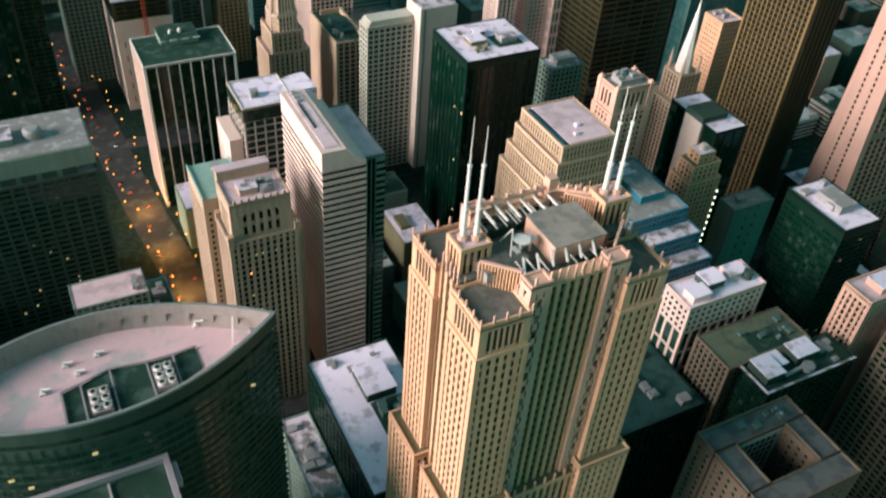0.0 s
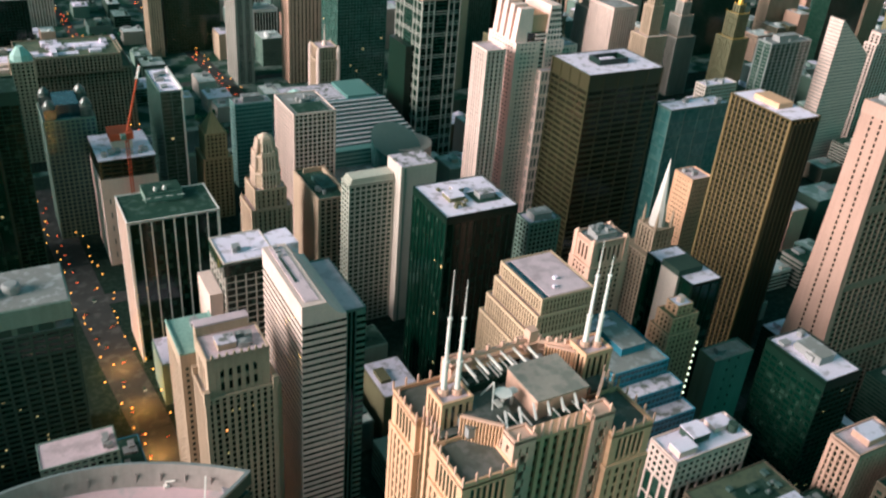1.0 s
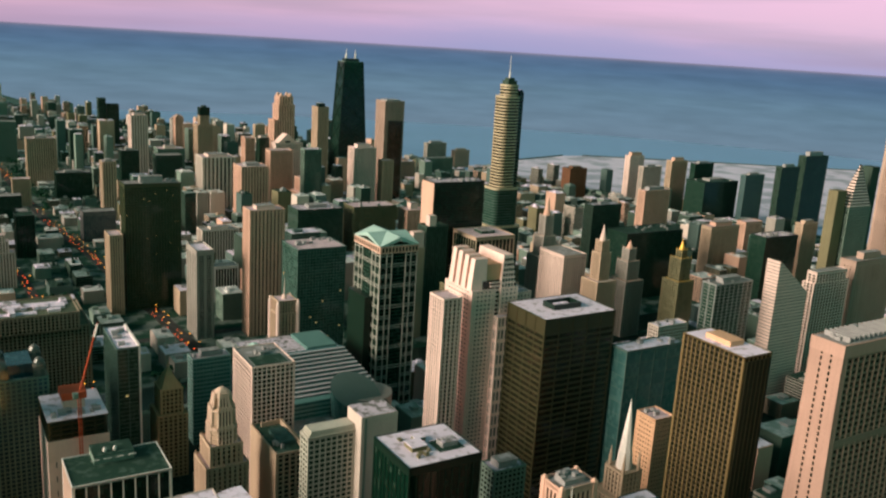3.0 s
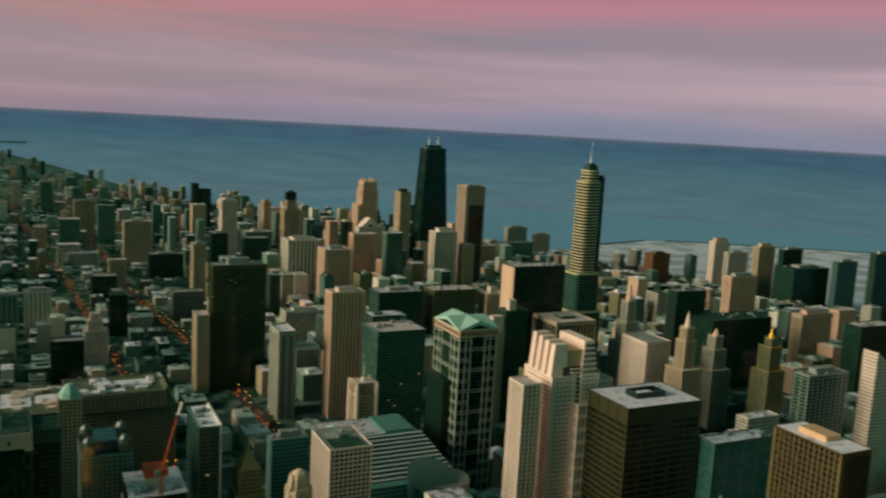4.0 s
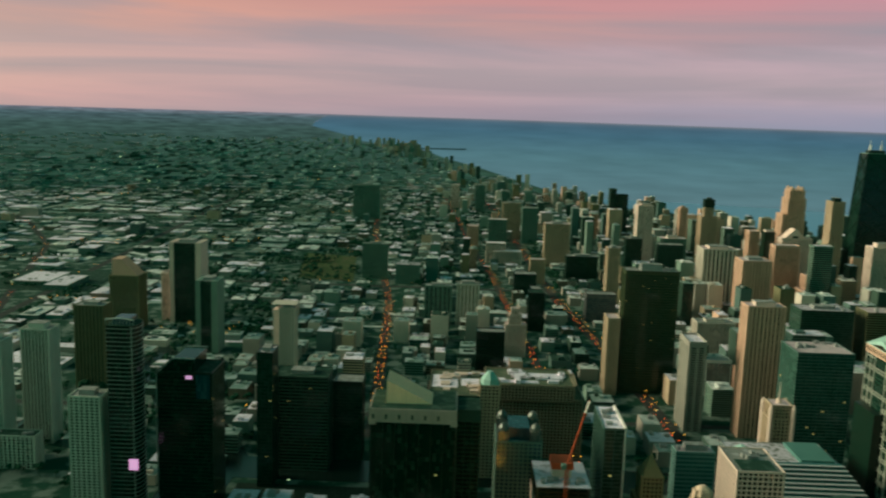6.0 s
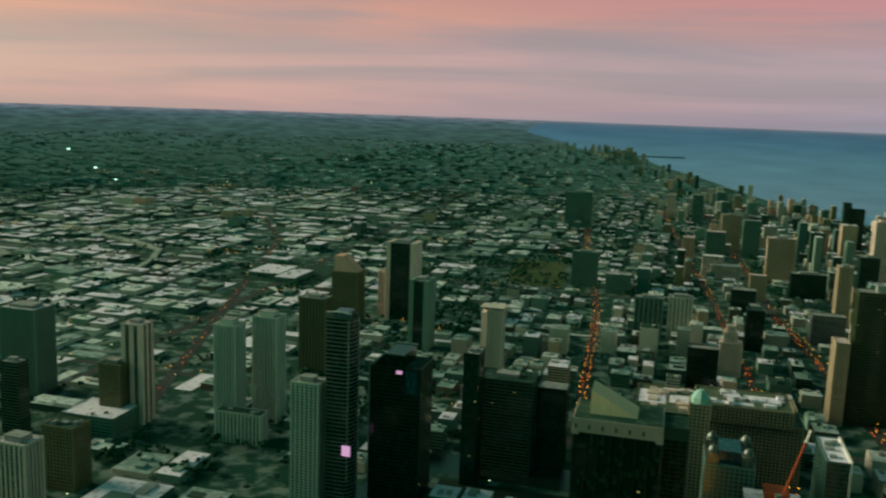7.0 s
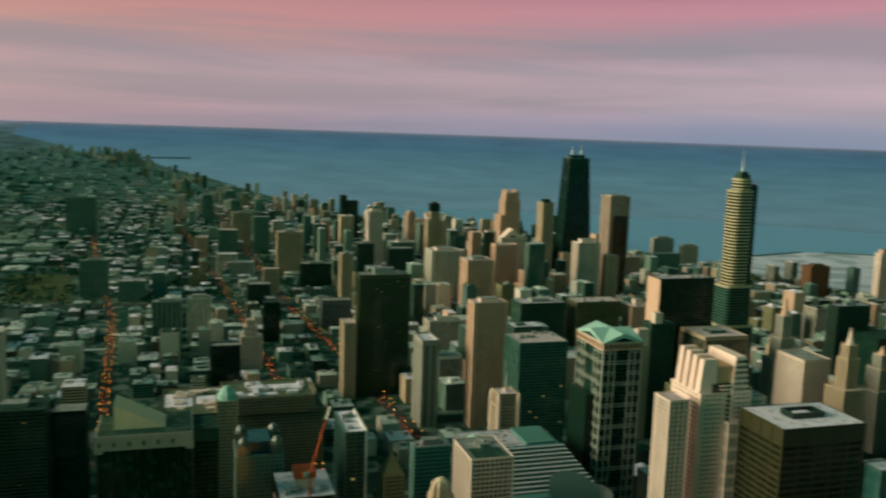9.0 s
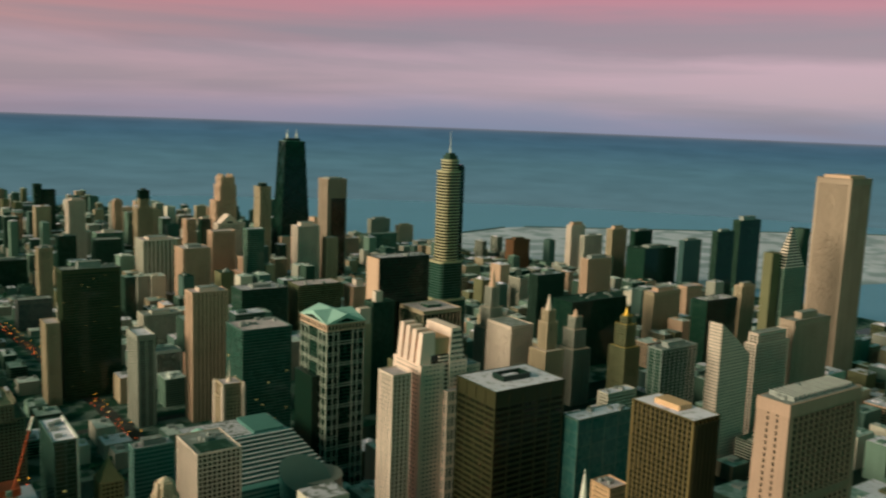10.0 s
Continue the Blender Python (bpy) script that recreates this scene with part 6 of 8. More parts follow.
wedge_top(859.1, 630.0, 918.0, 648.0, 182.0, 138.0)
stepped("white stone grid tower with stepped shoulders", 975.3, 661, 1046.5, 677, [(134, 0, 0, 0, 0), (148, 4, 1, 6, 2)], Look(STONE_WHITE, GLASS_DARK, 6, 4.2, 0.3, 0.32, 0.6, 0.4), ROOF_GREY, singles=True, cap=3)
tower("broad grey stone tower with a plain top", 1067.8, 667, 1154.5, 690, 154, Look(TOWER_GREY, GLASS_BROWN, 5, 3.9, 0.7, 0.4, 0.4, 0.2), ROOF_GREY, pent=(0.45, 9), singles=True, cap=7, pent_mat=TOWER_GREY)


def bronze_tower(x0, y0, x1, y1, h):
    root = tower("bronze-gold gridded tower, snowy roof, south end painted black for shade", x0, y0, x1, y1, h, Look(ALU_BROWN, GLASS_BROWN, 4.0, 3.9, 0.22, 0.36, 1.0, 0.15, BROWN_METAL), SNOW, singles=True, cap=0.6, parapet=0.6)
    part("penthouse", Shape().box(x0 + 7, y0 + 18, h + 0.3, x1 - 5, y1 - 12, h + 4), STONE_GOLD, root, "tan roof plant room")
    # a thin black wall paints the south end's shade over the bronze grid
    part("end_wall", Shape().box(x0 + 0.6, y0 - 1.1, 0, x1 + 0.9, y0 - 0.2, h - 3), BLACK, root, "ribbed end wall painted black for south-side shade")
    for k in range(6):
        part("end_rib", Shape().box(x0 + 2 + k * 4.2, y0 - 1.6, 0, x0 + 2.5 + k * 4.2, y0 - 1.0, h - 3), CORTEN, root)


bronze_tower(456.8, 350.8, 482.3, 402.8, 220.0)
tower("green glass block with angular glazed roof", 517.9, 518, 584.3, 537, 156, Look(GREEN_FRAME, GLASS_TEAL, 18, 12.0, 0.04, 0.03, 0.3, 0.15), SNOW, units=4, singles=True, name="office_building", category="office building")
tower("white gridded block with snow on its roof", 711.9, 668, 757.7, 683, 106, L_GRID, SNOW, units=5, singles=True, name="office_building", category="office building")
tower("cream stone block with an arcaded top floor", 482.6, 443.8, 502.4, 463.9, 130.0, Look(STONE_GOLD, GLASS_BROWN, 3, 3.9, 0.6, 0.6, 0.3, 0.2), ROOF_PINK, singles=True, cap=2, units=3)


GRANITE_ROSE = grain("rose_granite", (0.44, 0.288, 0.235), streaks=0.15)
# the rose granite again, darkened in colour for the shaded long sides
SHADED_GRANITE = grain("shaded_rose_granite", (0.27, 0.20, 0.155), streaks=0.15)


def curved_tower():
    """A stone slab whose broad sides sweep out towards the street."""
    x0, x1, yc, h = 480, 562, 309, 243
    root = thing("office_tower", "pale granite tower whose long sides sweep outwards towards the ground", "skyscraper", (x0 + x1) / 2, yc)

    def half(z):
        return 11.0 + 11.0 * (1 - z / h) ** 2.2
    n = 16

    def slab(q0, q1, o):
        """One wall or rib across the tower, following its swept outline."""
        zs = [h * k / n for k in range(n + 1)]
        prof = [(yc - half(z) - o, z) for z in zs] + [(yc + half(z) + o, z) for z in reversed(zs)]
        m_ = len(prof)
        return Shape().add([(x, y, z) for x in (q0, q1) for y, z in prof], [tuple(range(m_)), tuple(range(m_, 2 * m_))[::-1]] + [(i, i + m_, (i + 1) % m_ + m_, (i + 1) % m_) for i in range(m_)])
    part("glazing", slab(x0 + 3, x1 - 3, 0.0), GLASS_DARK, root)
    for q0, q1 in ((x0, x0 + 5), (x1 - 5, x1)):
        part("end_wall", slab(q0, q1, 0.8), GRANITE_ROSE, root, "smooth pale pink granite end wall")
    for f in (-0.34, 0.28):
        for k in range(56):
            z = 8 + k * 4.1
            y = yc + half(z) * f
            part("end_window", Shape().box(x0 - 0.15, y - 0.7, z, x0 + 0.2, y + 0.7, z + 2.6), GLASS_BROWN, root)
    m = 12
    for i in range(m + 1):
        x = x0 + 5 + (x1 - x0 - 10) * i / m
        part("rib", slab(x - 0.6, x + 0.6, 1.0), SHADED_GRANITE, root)
    for k in range(58):
        z = 4 + k * 4.1
        a = half(z) + 0.5
        part("spandrel", Shape().box(x0 + 4, yc - a, z, x1 - 4, yc + a, z + 1.3), SHADED_GRANITE, root)
    for z in (58, 116, 174):
        a = half(z) + 0.9
        part("belt_course", Shape().box(x0 + 4, yc - a, z, x1 - 4, yc + a, z + 5.2), SHADED_GRANITE, root)
    for z0_, z1_ in ((h - 8, h),):
        part("crown", Shape().box(x0 - 0.25, yc - half(h) - 1.1, z0_, x1 + 0.25, yc + half(h) + 1.1, z1_ + 0.3), GRANITE_ROSE, root)
    part("roof", Shape().box(x0 + 1, yc - 10.5, h, x1 - 1, yc + 10.5, h + 0.4), ROOF_GREY, root)
    for k in range(14):
        part("roof_fin", Shape().box(x0 + 8 + k * 5, yc - 9, h + 0.4, x0 + 9.2 + k * 5, yc + 9, h + 3.8), MACHINE, root)
    roof_units(root, x0 + 4, yc - 9, x1 - 4, yc + 9, h + 0.4, 8, 71)


curved_tower()

# ---- towards the lake ----
tower("dark brown apartment tower", 1660.6, 1252, 1722.9, 1268, 175, L_DKBAND, ROOF_DARK, pent=(0.5, 6))
tower("tall dark apartment tower of clustered shafts", 1861.4, 1339, 1947.8, 1360, 184, L_DKBAND, ROOF_DARK, pent=(0.6, 10))
tower("blue glass apartment tower", 1727.8, 1401, 1795, 1416, 131, Look(GREEN_FRAME, GLASS_BLUE, 4, 3.6, 0.2, 0.3), ROOF_GREY, pent=(0.5, 5))
tower("dark green glass tower", 1667.9, 1510, 1733.6, 1526, 144, L_DGREEN, ROOF_PINK, pent=(0.5, 5))
tower("ribbed beige stone tower", 1652.6, 1574, 1707, 1592, 142, L_BEIGEV, ROOF_PINK, pent=(0.6, 8), pent_mat=STONE_PINK)
tower("pale stone hotel tower with ribs", 1239.9, 1242, 1307.7, 1262, 140, L_PINKV, ROOF_PINK, pent=(0.6, 6))
tower("dark office tower with a light roof edge", 1012, 1135, 1077, 1158, 142, Look(CONC_DARK, GLASS_DARK, 4, 3.9, 0.3, 0.4), ROOF_SNOWY, pent=(0.3, 4), singles=True)
tower("pink stone apartment tower with a rounded head", 1687, 1762, 1739, 1782, 127, L_WHITEP, ROOF_PINK, pent=(0.7, 9), pent_mat=STONE_PINK)
tower("white concrete apartment slab with snowy roof", 1672, 1693, 1739, 1708, 108, L_RESIW, SNOW, pent=(0.4, 4))


def tall_white(x0, y0, x1, y1, h):
    root = thing("office_tower", "very tall plain pale stone tower with close vertical ribs", "skyscraper", (x0 + x1) / 2, (y0 + y1) / 2)
    x1 = x0 + 58
    y1 = y0 + 58
    block(root, x0, y0, x1, y1, 0, h, Look(TOWER_GREY, GLASS_BROWN, 3.2, 3.9, 0.62, 0.3, 0.7, 0.1), ROOF_GREY, 1.0, True, cap=9, corner=4.5)
    part("penthouse", Shape().box(x0 + 7, y0 + 7, h + 0.3, x1 - 7, y1 - 7, h + 5), STONE_PINK, root)


tall_white(1300.5, 740.0, 1358.5, 798.0, 341.0)


def chevron_tower(x0, y0, x1, y1, h):
    root = thing("office_tower", "grey granite tower with stacked chevron top and a spire", "skyscraper", (x0 + x1) / 2, (y0 + y1) / 2)
    block(root, x0, y0, x1, y1, 0, h - 60, L_GREY, None, 0, True)
    cx, cy = (x0 + x1) / 2, (y0 + y1) / 2
    w, d = (x1 - x0) / 2, (y1 - y0) / 2
    for k in range(14):
        f = 1 - k / 14.5
        part("chevron", Shape().prism([(cx - w * f, cy - d * f), (cx + w * f, cy - d * f), (cx + w * f, cy + d * f), (cx - w * f, cy + d * f)], h - 60 + k * 4.3, h - 60 + k * 4.3 + 2.4, [(cx - w * f * 0.95, cy - d * f * 0.95), (cx + w * f * 0.95, cy - d * f * 0.95), (cx + w * f * 0.95, cy + d * f * 0.95), (cx - w * f * 0.95, cy + d * f * 0.95)]), STONE_WHITE, root)
        part("chevron_glazing", Shape().box(cx - w * f * 0.93, cy - d * f * 0.93, h - 60 + k * 4.3 + 2.4, cx + w * f * 0.93, cy + d * f * 0.93, h - 60 + k * 4.3 + 4.3), GLASS_DARK, root)
    part("shaft", Shape().box(x0 - 26, y0 + 4, 0, x0 - 5, y1, h - 36), STONE_BROWN, root)
    part("shaft", Shape().box(x1 + 2, y0 + 8, 0, x1 + 20, y1 + 6, h - 4), CONC_DARK, root)


chevron_tower(1148.4, 743.2, 1199.3, 762.5, 270.0)


def tapered_tower():
    root = thing("office_tower", "black tapering steel tower with crossed braces and two white aerials", "skyscraper", 1060, 2250)
    cx, cy, h = 1060, 2250, 332
    (aw, ad), (bw, bd) = (46, 31), (28, 20)

    def ring(z, o=0.0):
        f = z / h
        w, d = aw + (bw - aw) * f + o, ad + (bd - ad) * f + o
        return [(cx - w, cy - d), (cx + w, cy - d), (cx + w, cy + d), (cx - w, cy + d)]
    part("glazing", Shape().prism(ring(0), 0, h, ring(h)), GLASS_DARK, root)
    for k in range(60):
        z = k * 5.5
        part("spandrel", Shape().prism(ring(z, 0.5), z, z + 2.0, ring(z + 2.0, 0.5)), BLACK, root)
    for k in range(6):
        za, zb = h * k / 6, h * (k + 1) / 6
        a, b = ring(za, 0.9), ring(zb, 0.9)
        for i in range(4):
            j = (i + 1) % 4
            part("brace", Shape().beam((*a[i], za), (*b[j], zb), 1.8).beam((*a[j], za), (*b[i], zb), 1.8), BLACK, root)
    for i in range(4):
        part("corner_column", Shape().beam((*ring(0, 0.8)[i], 0), (*ring(h, 0.8)[i], h), 2.4), BLACK, root)
    part("roof", Shape().prism(ring(h, 0.5), h, h + 1.5), CONC_GREY, root)
    part("penthouse", Shape().box(cx - 20, cy - 12, h + 1.5, cx + 20, cy + 12, h + 9), BLACK, root)
    for dx in (-14, 14):
        part("aerial", Shape().tube(cx + dx, cy, h + 9, h + 22, 3.0, 2.4, 8).tube(cx + dx, cy, h + 22, h + 34, 1.0, 0.5, 8), WHITE_PAINT, root, "white roof aerial")


tapered_tower()


def four_lanterns():
    root = stepped("tan stone tower with four lantern turrets on its top", 722, 1908, 760, 1945, [(205, -10, 0, 0, 0), (240, 0, 0, 0, 0), (258, 3, 3, 3, 3)], Look(STONE_PINK, GLASS_BROWN, 6, 3.9, 0.5, 0.35, 0.8, 0.3), STONE_PINK)
    for x in (730, 752):
        for y in (1916, 1937):
            part("lantern", Shape().tube(x, y, 250, 262, 5, 5, 8).tube(x, y, 262, 267, 5, 2, 8), STONE_PINK, root)


four_lanterns()
tower("tan stone tower with a dark peaked cap", 893, 2081, 923, 2118, 220, Look(STONE_BEIGE, GLASS_BROWN, 5, 3.9, 0.6, 0.4, 0.6, 0.2), ROOF_DARK, pent=(0.55, 9), pent_mat=BLACK)


def two_tone(x0, y0, x1, y1, h):
    root = tower("brown marble tower with a darker lower half", x0, y0, x0 + 50, y0 + 45, h, Look(TOWER_GREY, GLASS_BROWN, 4, 3.9, 0.5, 0.45), ROOF_PINK, pent=(0.7, 3))
    part("dark_front", Shape().box(x0 + 9, y0 - 2.2, 0, x0 + 46, y0 - 0.8, h - 44), GLASS_BROWN, root)


two_tone(934.7, 1790.3, 974.6, 1839.9, 262.0)


def glass_spire():
    """The silvery tower by the river, with rounded ends, setbacks and a mast."""
    root = thing("skyscraper_tower", "silver-green glass tower with rounded corners, setbacks and a thin mast", "skyscraper", 815, 1143)
    root.scale = (0.84, 0.90, 1.0)

    def oval(x0, y0, x1, y1, r, n=5):
        pts = []
        for ccx, ccy, a0 in ((x1 - r, y0 + r, -90), (x1 - r, y1 - r, 0), (x0 + r, y1 - r, 90), (x0 + r, y0 + r, 180)):
            for k in range(n + 1):
                a = radians(a0 + 90 * k / n)
                pts.append((ccx + r * math.cos(a), ccy + r * math.sin(a)))
        return pts
    tiers = (((782, 1118, 852, 1165), 0, 120), ((788, 1121, 844, 1163), 120, 182), ((796, 1125, 836, 1161), 182, 328), ((802, 1128, 833, 1157), 328, 346))
    cream = grain("cream_steel_band", (0.54, 0.45, 0.30), rough=0.45, spec=0.4)
    for k, (q, z0, z1) in enumerate(tiers):
        part("glazing", Shape().prism(oval(*q, 9 if z0 < 150 else 12), z0, z1), GLASS_BROWN if z0 > 150 else GLASS_GREEN, root)
        z = z0 + 2
        mx, my = (q[0] + q[2]) / 2, (q[1] + q[3]) / 2
        me = Shape().prism([(x - mx, y - my) for x, y in oval(q[0] - 0.4, q[1] - 0.4, q[2] + 0.4, q[3] + 0.4, 9 if z0 < 150 else 12)], 0, 1.9 if z0 > 150 else 0.8).mesh("spandrel", cream if z0 > 150 else GREEN_FRAME)
        while z < z1 - 2:
            piece("spandrel", me, root, mx, my, z)
            z += 4.9 if z0 > 150 else 4.4
        part("setback_rim", Shape().prism(oval(q[0] - 0.5, q[1] - 0.5, q[2] + 0.5, q[3] + 0.5, 9 if z0 < 150 else 12), z1 - 2.4, z1 + 0.6), cream, root)
    # a dark slab puts the tower's shaded flank into shape and glass
    part("dark_side", Shape().box(833, 1130, 182, 843, 1156, 336).box(832, 1131, 336, 841, 1155, 339), GLASS_DARK, root, "eastern side slab of dark glass standing for its shade")
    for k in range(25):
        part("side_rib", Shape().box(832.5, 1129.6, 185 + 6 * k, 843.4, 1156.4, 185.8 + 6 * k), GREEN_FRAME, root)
    part("crown", Shape().box(808, 1134, 346, 828, 1152, 353).box(811, 1137, 353, 825, 1149, 357), CONC_DARK, root, "dark louvred roof plant")
    part("mast", Shape().tube(817, 1143, 357, 366, 1.6, 1.1, 8).tube(817, 1143, 366, 392, 0.7, 0.25, 8), WHITE_PAINT, root, "slender white mast")


glass_spire()

# ---- north of the river ----
RUST_BRICK = grain("rust_brick", (0.17, 0.085, 0.050), vary=0.3)
tower("white ribbed apartment tower with deep vertical recesses", 512.4, 1786.6, 580.1, 1837.4, 140.0, Look(CONC_WHITE, GLASS_DARK, 9, 3.1, 0.5, 0.1, 1.5, 0.1), ROOF_PINK, pent=(0.6, 5), pent_mat=STONE_WHITE, singles=True)
tower("tall pinkish apartment tower", 555.1, 1667, 609.9, 1715, 138, Look(STONE_PINK, GLASS_BROWN, 6, 3.2, 0.5, 0.35, 0.9, 0.2), ROOF_PINK, pent=(0.5, 5), singles=True)
stepped("pink stone hotel with a stepped top", 699.6, 1727.4, 760.5, 1771.6, [(70, 0, 0, 0, 0), (100, 8, 4, 14, 6)], L_PINKV, ROOF_PINK)
tower("dark glass block with a wide white-framed roof", 554.9, 1367.2, 639.1, 1413.7, 110.0, Look(CONC_DARK, GLASS_GREEN, 30, 3.9, 0.0, 0.4, 0.2, 0.4), ROOF_SNOWY, pent=(0.4, 5), units=6, singles=True)
tower("brown banded office block", 660.8, 1367.0, 745.6, 1409.9, 110.0, Look(STONE_BROWN, GLASS_DARK, 30, 3.9, 0.0, 0.5, 0.2, 0.4), ROOF_PINK, units=4, singles=True)
tower("white stone tower with stepped head", 822.8, 1712, 876, 1742, 166, L_WHITEV, SNOW, pent=(0.6, 8), pent_mat=STONE_WHITE, singles=True)
tower("narrow beige ribbed stone tower", 895.5, 1713, 921, 1735, 137, L_BEIGEV, ROOF_PINK)
tower("cream stone block with white roof towers", 766.3, 1360.9, 804.3, 1394.0, 100.0, L_PINKV, ROOF_PINK, pent=(0.4, 12), pent_mat=STONE_WHITE, singles=True)
tower("rust-red brick block with dark roof plant", 1552, 1850, 1612, 1885, 80, Look(RUST_BRICK, GLASS_BROWN, 5, 3.6, 0.7, 0.5, 0.3, 0.2), ROOF_DARK, pent=(0.5, 6), pent_mat=RUST_BRICK, name="apartment_building", category="apartment building")
tower("low dark green glass block with a flat roof", 998.1, 1029.4, 1127.0, 1078.3, 115.0, L_DGREEN, ROOF_DARK, units=8)
tower("dark glass tower with pale machinery on its roof", 1177.4, 897, 1257, 928, 127, L_DGREEN, ROOF_SNOWY, units=12)
tower("tan stone block with an arcaded crown", 1225.9, 1053, 1299.8, 1076, 108, Look(STONE_BEIGE, GLASS_BROWN, 4, 3.9, 0.5, 0.4, 0.5, 0.2), ROOF_PINK, pent=(0.6, 7), pent_mat=STONE_PINK, cap=6)
tower("tall tan ribbed tower towards the lake", 1299.1, 920, 1338, 934, 138, L_BEIGEV, ROOF_PINK, pent=(0.6, 5), pent_mat=STONE_BEIGE)

# ---- single towers north of the river and towards the shore ----
L_TANRIB = Look(STONE_BEIGE, GLASS_BROWN, 5, 3.2, 0.5, 0.3, 0.8, 0.2)
APT = dict(name="apartment_tower", category="apartment tower")
tower("dark slab apartment tower on the lake shore", 504, 2900, 526, 2930, 163, L_DKBAND, ROOF_DARK, **APT)
tower("dark green apartment tower beside a taller slab", 529, 2900, 565, 2930, 145, L_DGREEN, ROOF_DARK, **APT)
tower("tall pale stone apartment tower with ribbed sides", 467, 2250, 506, 2288, 178, Look(STONE_WHITE, GLASS_DARK, 6, 3.1, 0.5, 0.3, 0.7, 0.2), ROOF_PINK, pent=(0.6, 5), pent_mat=STONE_WHITE, **APT)
tower("slender pink stone apartment tower", 639, 2500, 660, 2522, 150, L_PINKV, ROOF_PINK, pent=(0.5, 5), pent_mat=STONE_PINK, **APT)
tower("grey stone apartment tower beside a pink one", 662, 2450, 685, 2490, 120, L_GREY, ROOF_GREY, **APT)
capped = tower("tan stone apartment tower with a tall black cap", 674, 2400, 717, 2440, 138, L_TANRIB, ROOF_PINK, **APT)
block(capped, 682, 2405, 708, 2426, 138.3, 164, L_TANRIB, None, 0)
part("cap", Shape().box(681, 2404, 164, 709, 2427, 186).tube(695, 2415, 186, 191, 9, 7, 10), BLACK, capped, "black metal cap")
tower("narrow pink stone apartment tower", 641, 1900, 663, 1928, 166, L_PINKV, ROOF_PINK, **APT)
tower("green glass apartment tower with a white head", 667, 1880, 690, 1902, 168, L_DGREEN, SNOW, cap=5, pent=(0.7, 4), pent_mat=STONE_WHITE, **APT)
tower("pink stone block with tall ribs before white gables", 660, 1790, 711, 1818, 152, L_PINKV, ROOF_PINK, cap=4)


def gabled_hotel(x0, y0, x1, y1, h):
    """A broad white block that rises in steps to a low gabled middle."""
    root = stepped("broad white stone block with stepped shoulders and gabled middle", x0, y0, x1, y1, [(h - 24, 0, 0, 0, 0), (h - 8, 8, 2, 4, 2)], Look(STONE_WHITE, GLASS_BROWN, 5, 3.6, 0.55, 0.4, 0.5, 0.3), ROOF_PINK, cap=4)
    xm, w = x0 + (x1 - x0) * 0.48, (x1 - x0) * 0.30
    part("gable", Shape().prism([(xm - w, y0 + 3), (xm + w, y0 + 3), (xm + w, y1 - 3), (xm - w, y1 - 3)], h - 8, h + 12, [(xm - 2, y0 + 3), (xm + 2, y0 + 3), (xm + 2, y1 - 3), (xm - 2, y1 - 3)]), ROSE_WHITE, root, "smooth white gable")
    part("gable_window", Shape().box(xm - 6, y0 + 2.4, h - 20, xm + 6, y0 + 3.2, h - 3), GLASS_BROWN, root)


gabled_hotel(687, 1850, 763, 1884, 168)
tower("black-banded office block with a snowy roof", 698, 1690, 736, 1712, 168, Look(CONC_GREY, GLASS_DARK, 40, 4.2, 0.0, 0.4, 0.2, 0.5), SNOW, cap=3)
tower("pale ribbed apartment block by the river", 400.5, 1400, 461.6, 1432, 76, L_RESIW, ROOF_GREY, singles=True, pent=(0.5, 4), pent_mat=CONC_WHITE, **APT)
tower("dark glass block framed by tall white fins", 376, 1250, 411, 1272, 55, Look(WHITE_PAINT, GLASS_DARK, 4.4, 4.0, 0.16, 0.0, 0.9, 0.1), ROOF_GREY, cap=3, name="office_building", category="office building")
tower("dark green glass apartment tower with grey roof", 391.6, 2000, 430, 2026, 126, L_DGREEN, ROOF_GREY, pent=(0.4, 4), **APT)
tower("grey-green concrete apartment slab with pale roof plant", 495, 2100, 558, 2140, 115, Look(CONC_GREY, GLASS_GREEN, 5, 3.1, 0.3, 0.4, 0.5, 0.2), ROOF_PINK, pent=(0.4, 6), pent_mat=CONC_WHITE, **APT)
tower("blue-grey panelled office block with a plain top", 260, 1690, 318, 1722, 56, Look(ROOF_SLATE, GLASS_BLUE, 5, 4.0, 0.3, 0.5, 0.3, 0.2), ROOF_GREY, cap=8, name="office_building", category="office building")
tower("brown and tan brick apartment tower", 316.8, 1800, 342, 1828, 133, L_TANRIB, ROOF_SNOWY, pent=(0.5, 4), **APT)
dark_shaft = tower("dark green ribbed office tower with white roof boxes", 594.5, 1000, 628, 1022, 158, Look(CONC_DARK, GLASS_GREEN, 3.2, 4.0, 0.4, 0.0, 0.7, 0.1), ROOF_DARK, singles=True)
part("roof_box", Shape().box(601, 1004, 158.3, 612, 1014, 173), STONE_WHITE, dark_shaft, "plain white lift house")
part("roof_box", Shape().box(575, 1001, 130, 592, 1012, 152), STONE_WHITE, dark_shaft, "plain white lift house")
part("side_wing", Shape().box(570, 1000, 0, 593.5, 1020, 130), STONE_BEIGE, dark_shaft, "cream stone side wing")
tower("low dark green glass hotel with a wide roof", 1631.8, 1440, 1749, 1500, 109, L_DGREEN, ROOF_DARK, pent=(0.4, 5), units=4)
tower("cream stone block with a colonnaded top", 1438.9, 1150, 1487.8, 1172, 84, Look(STONE_PINK, GLASS_BROWN, 4, 3.9, 0.5, 0.4, 0.6, 0.2), ROOF_PINK, cap=4, name="office_building", category="office building")
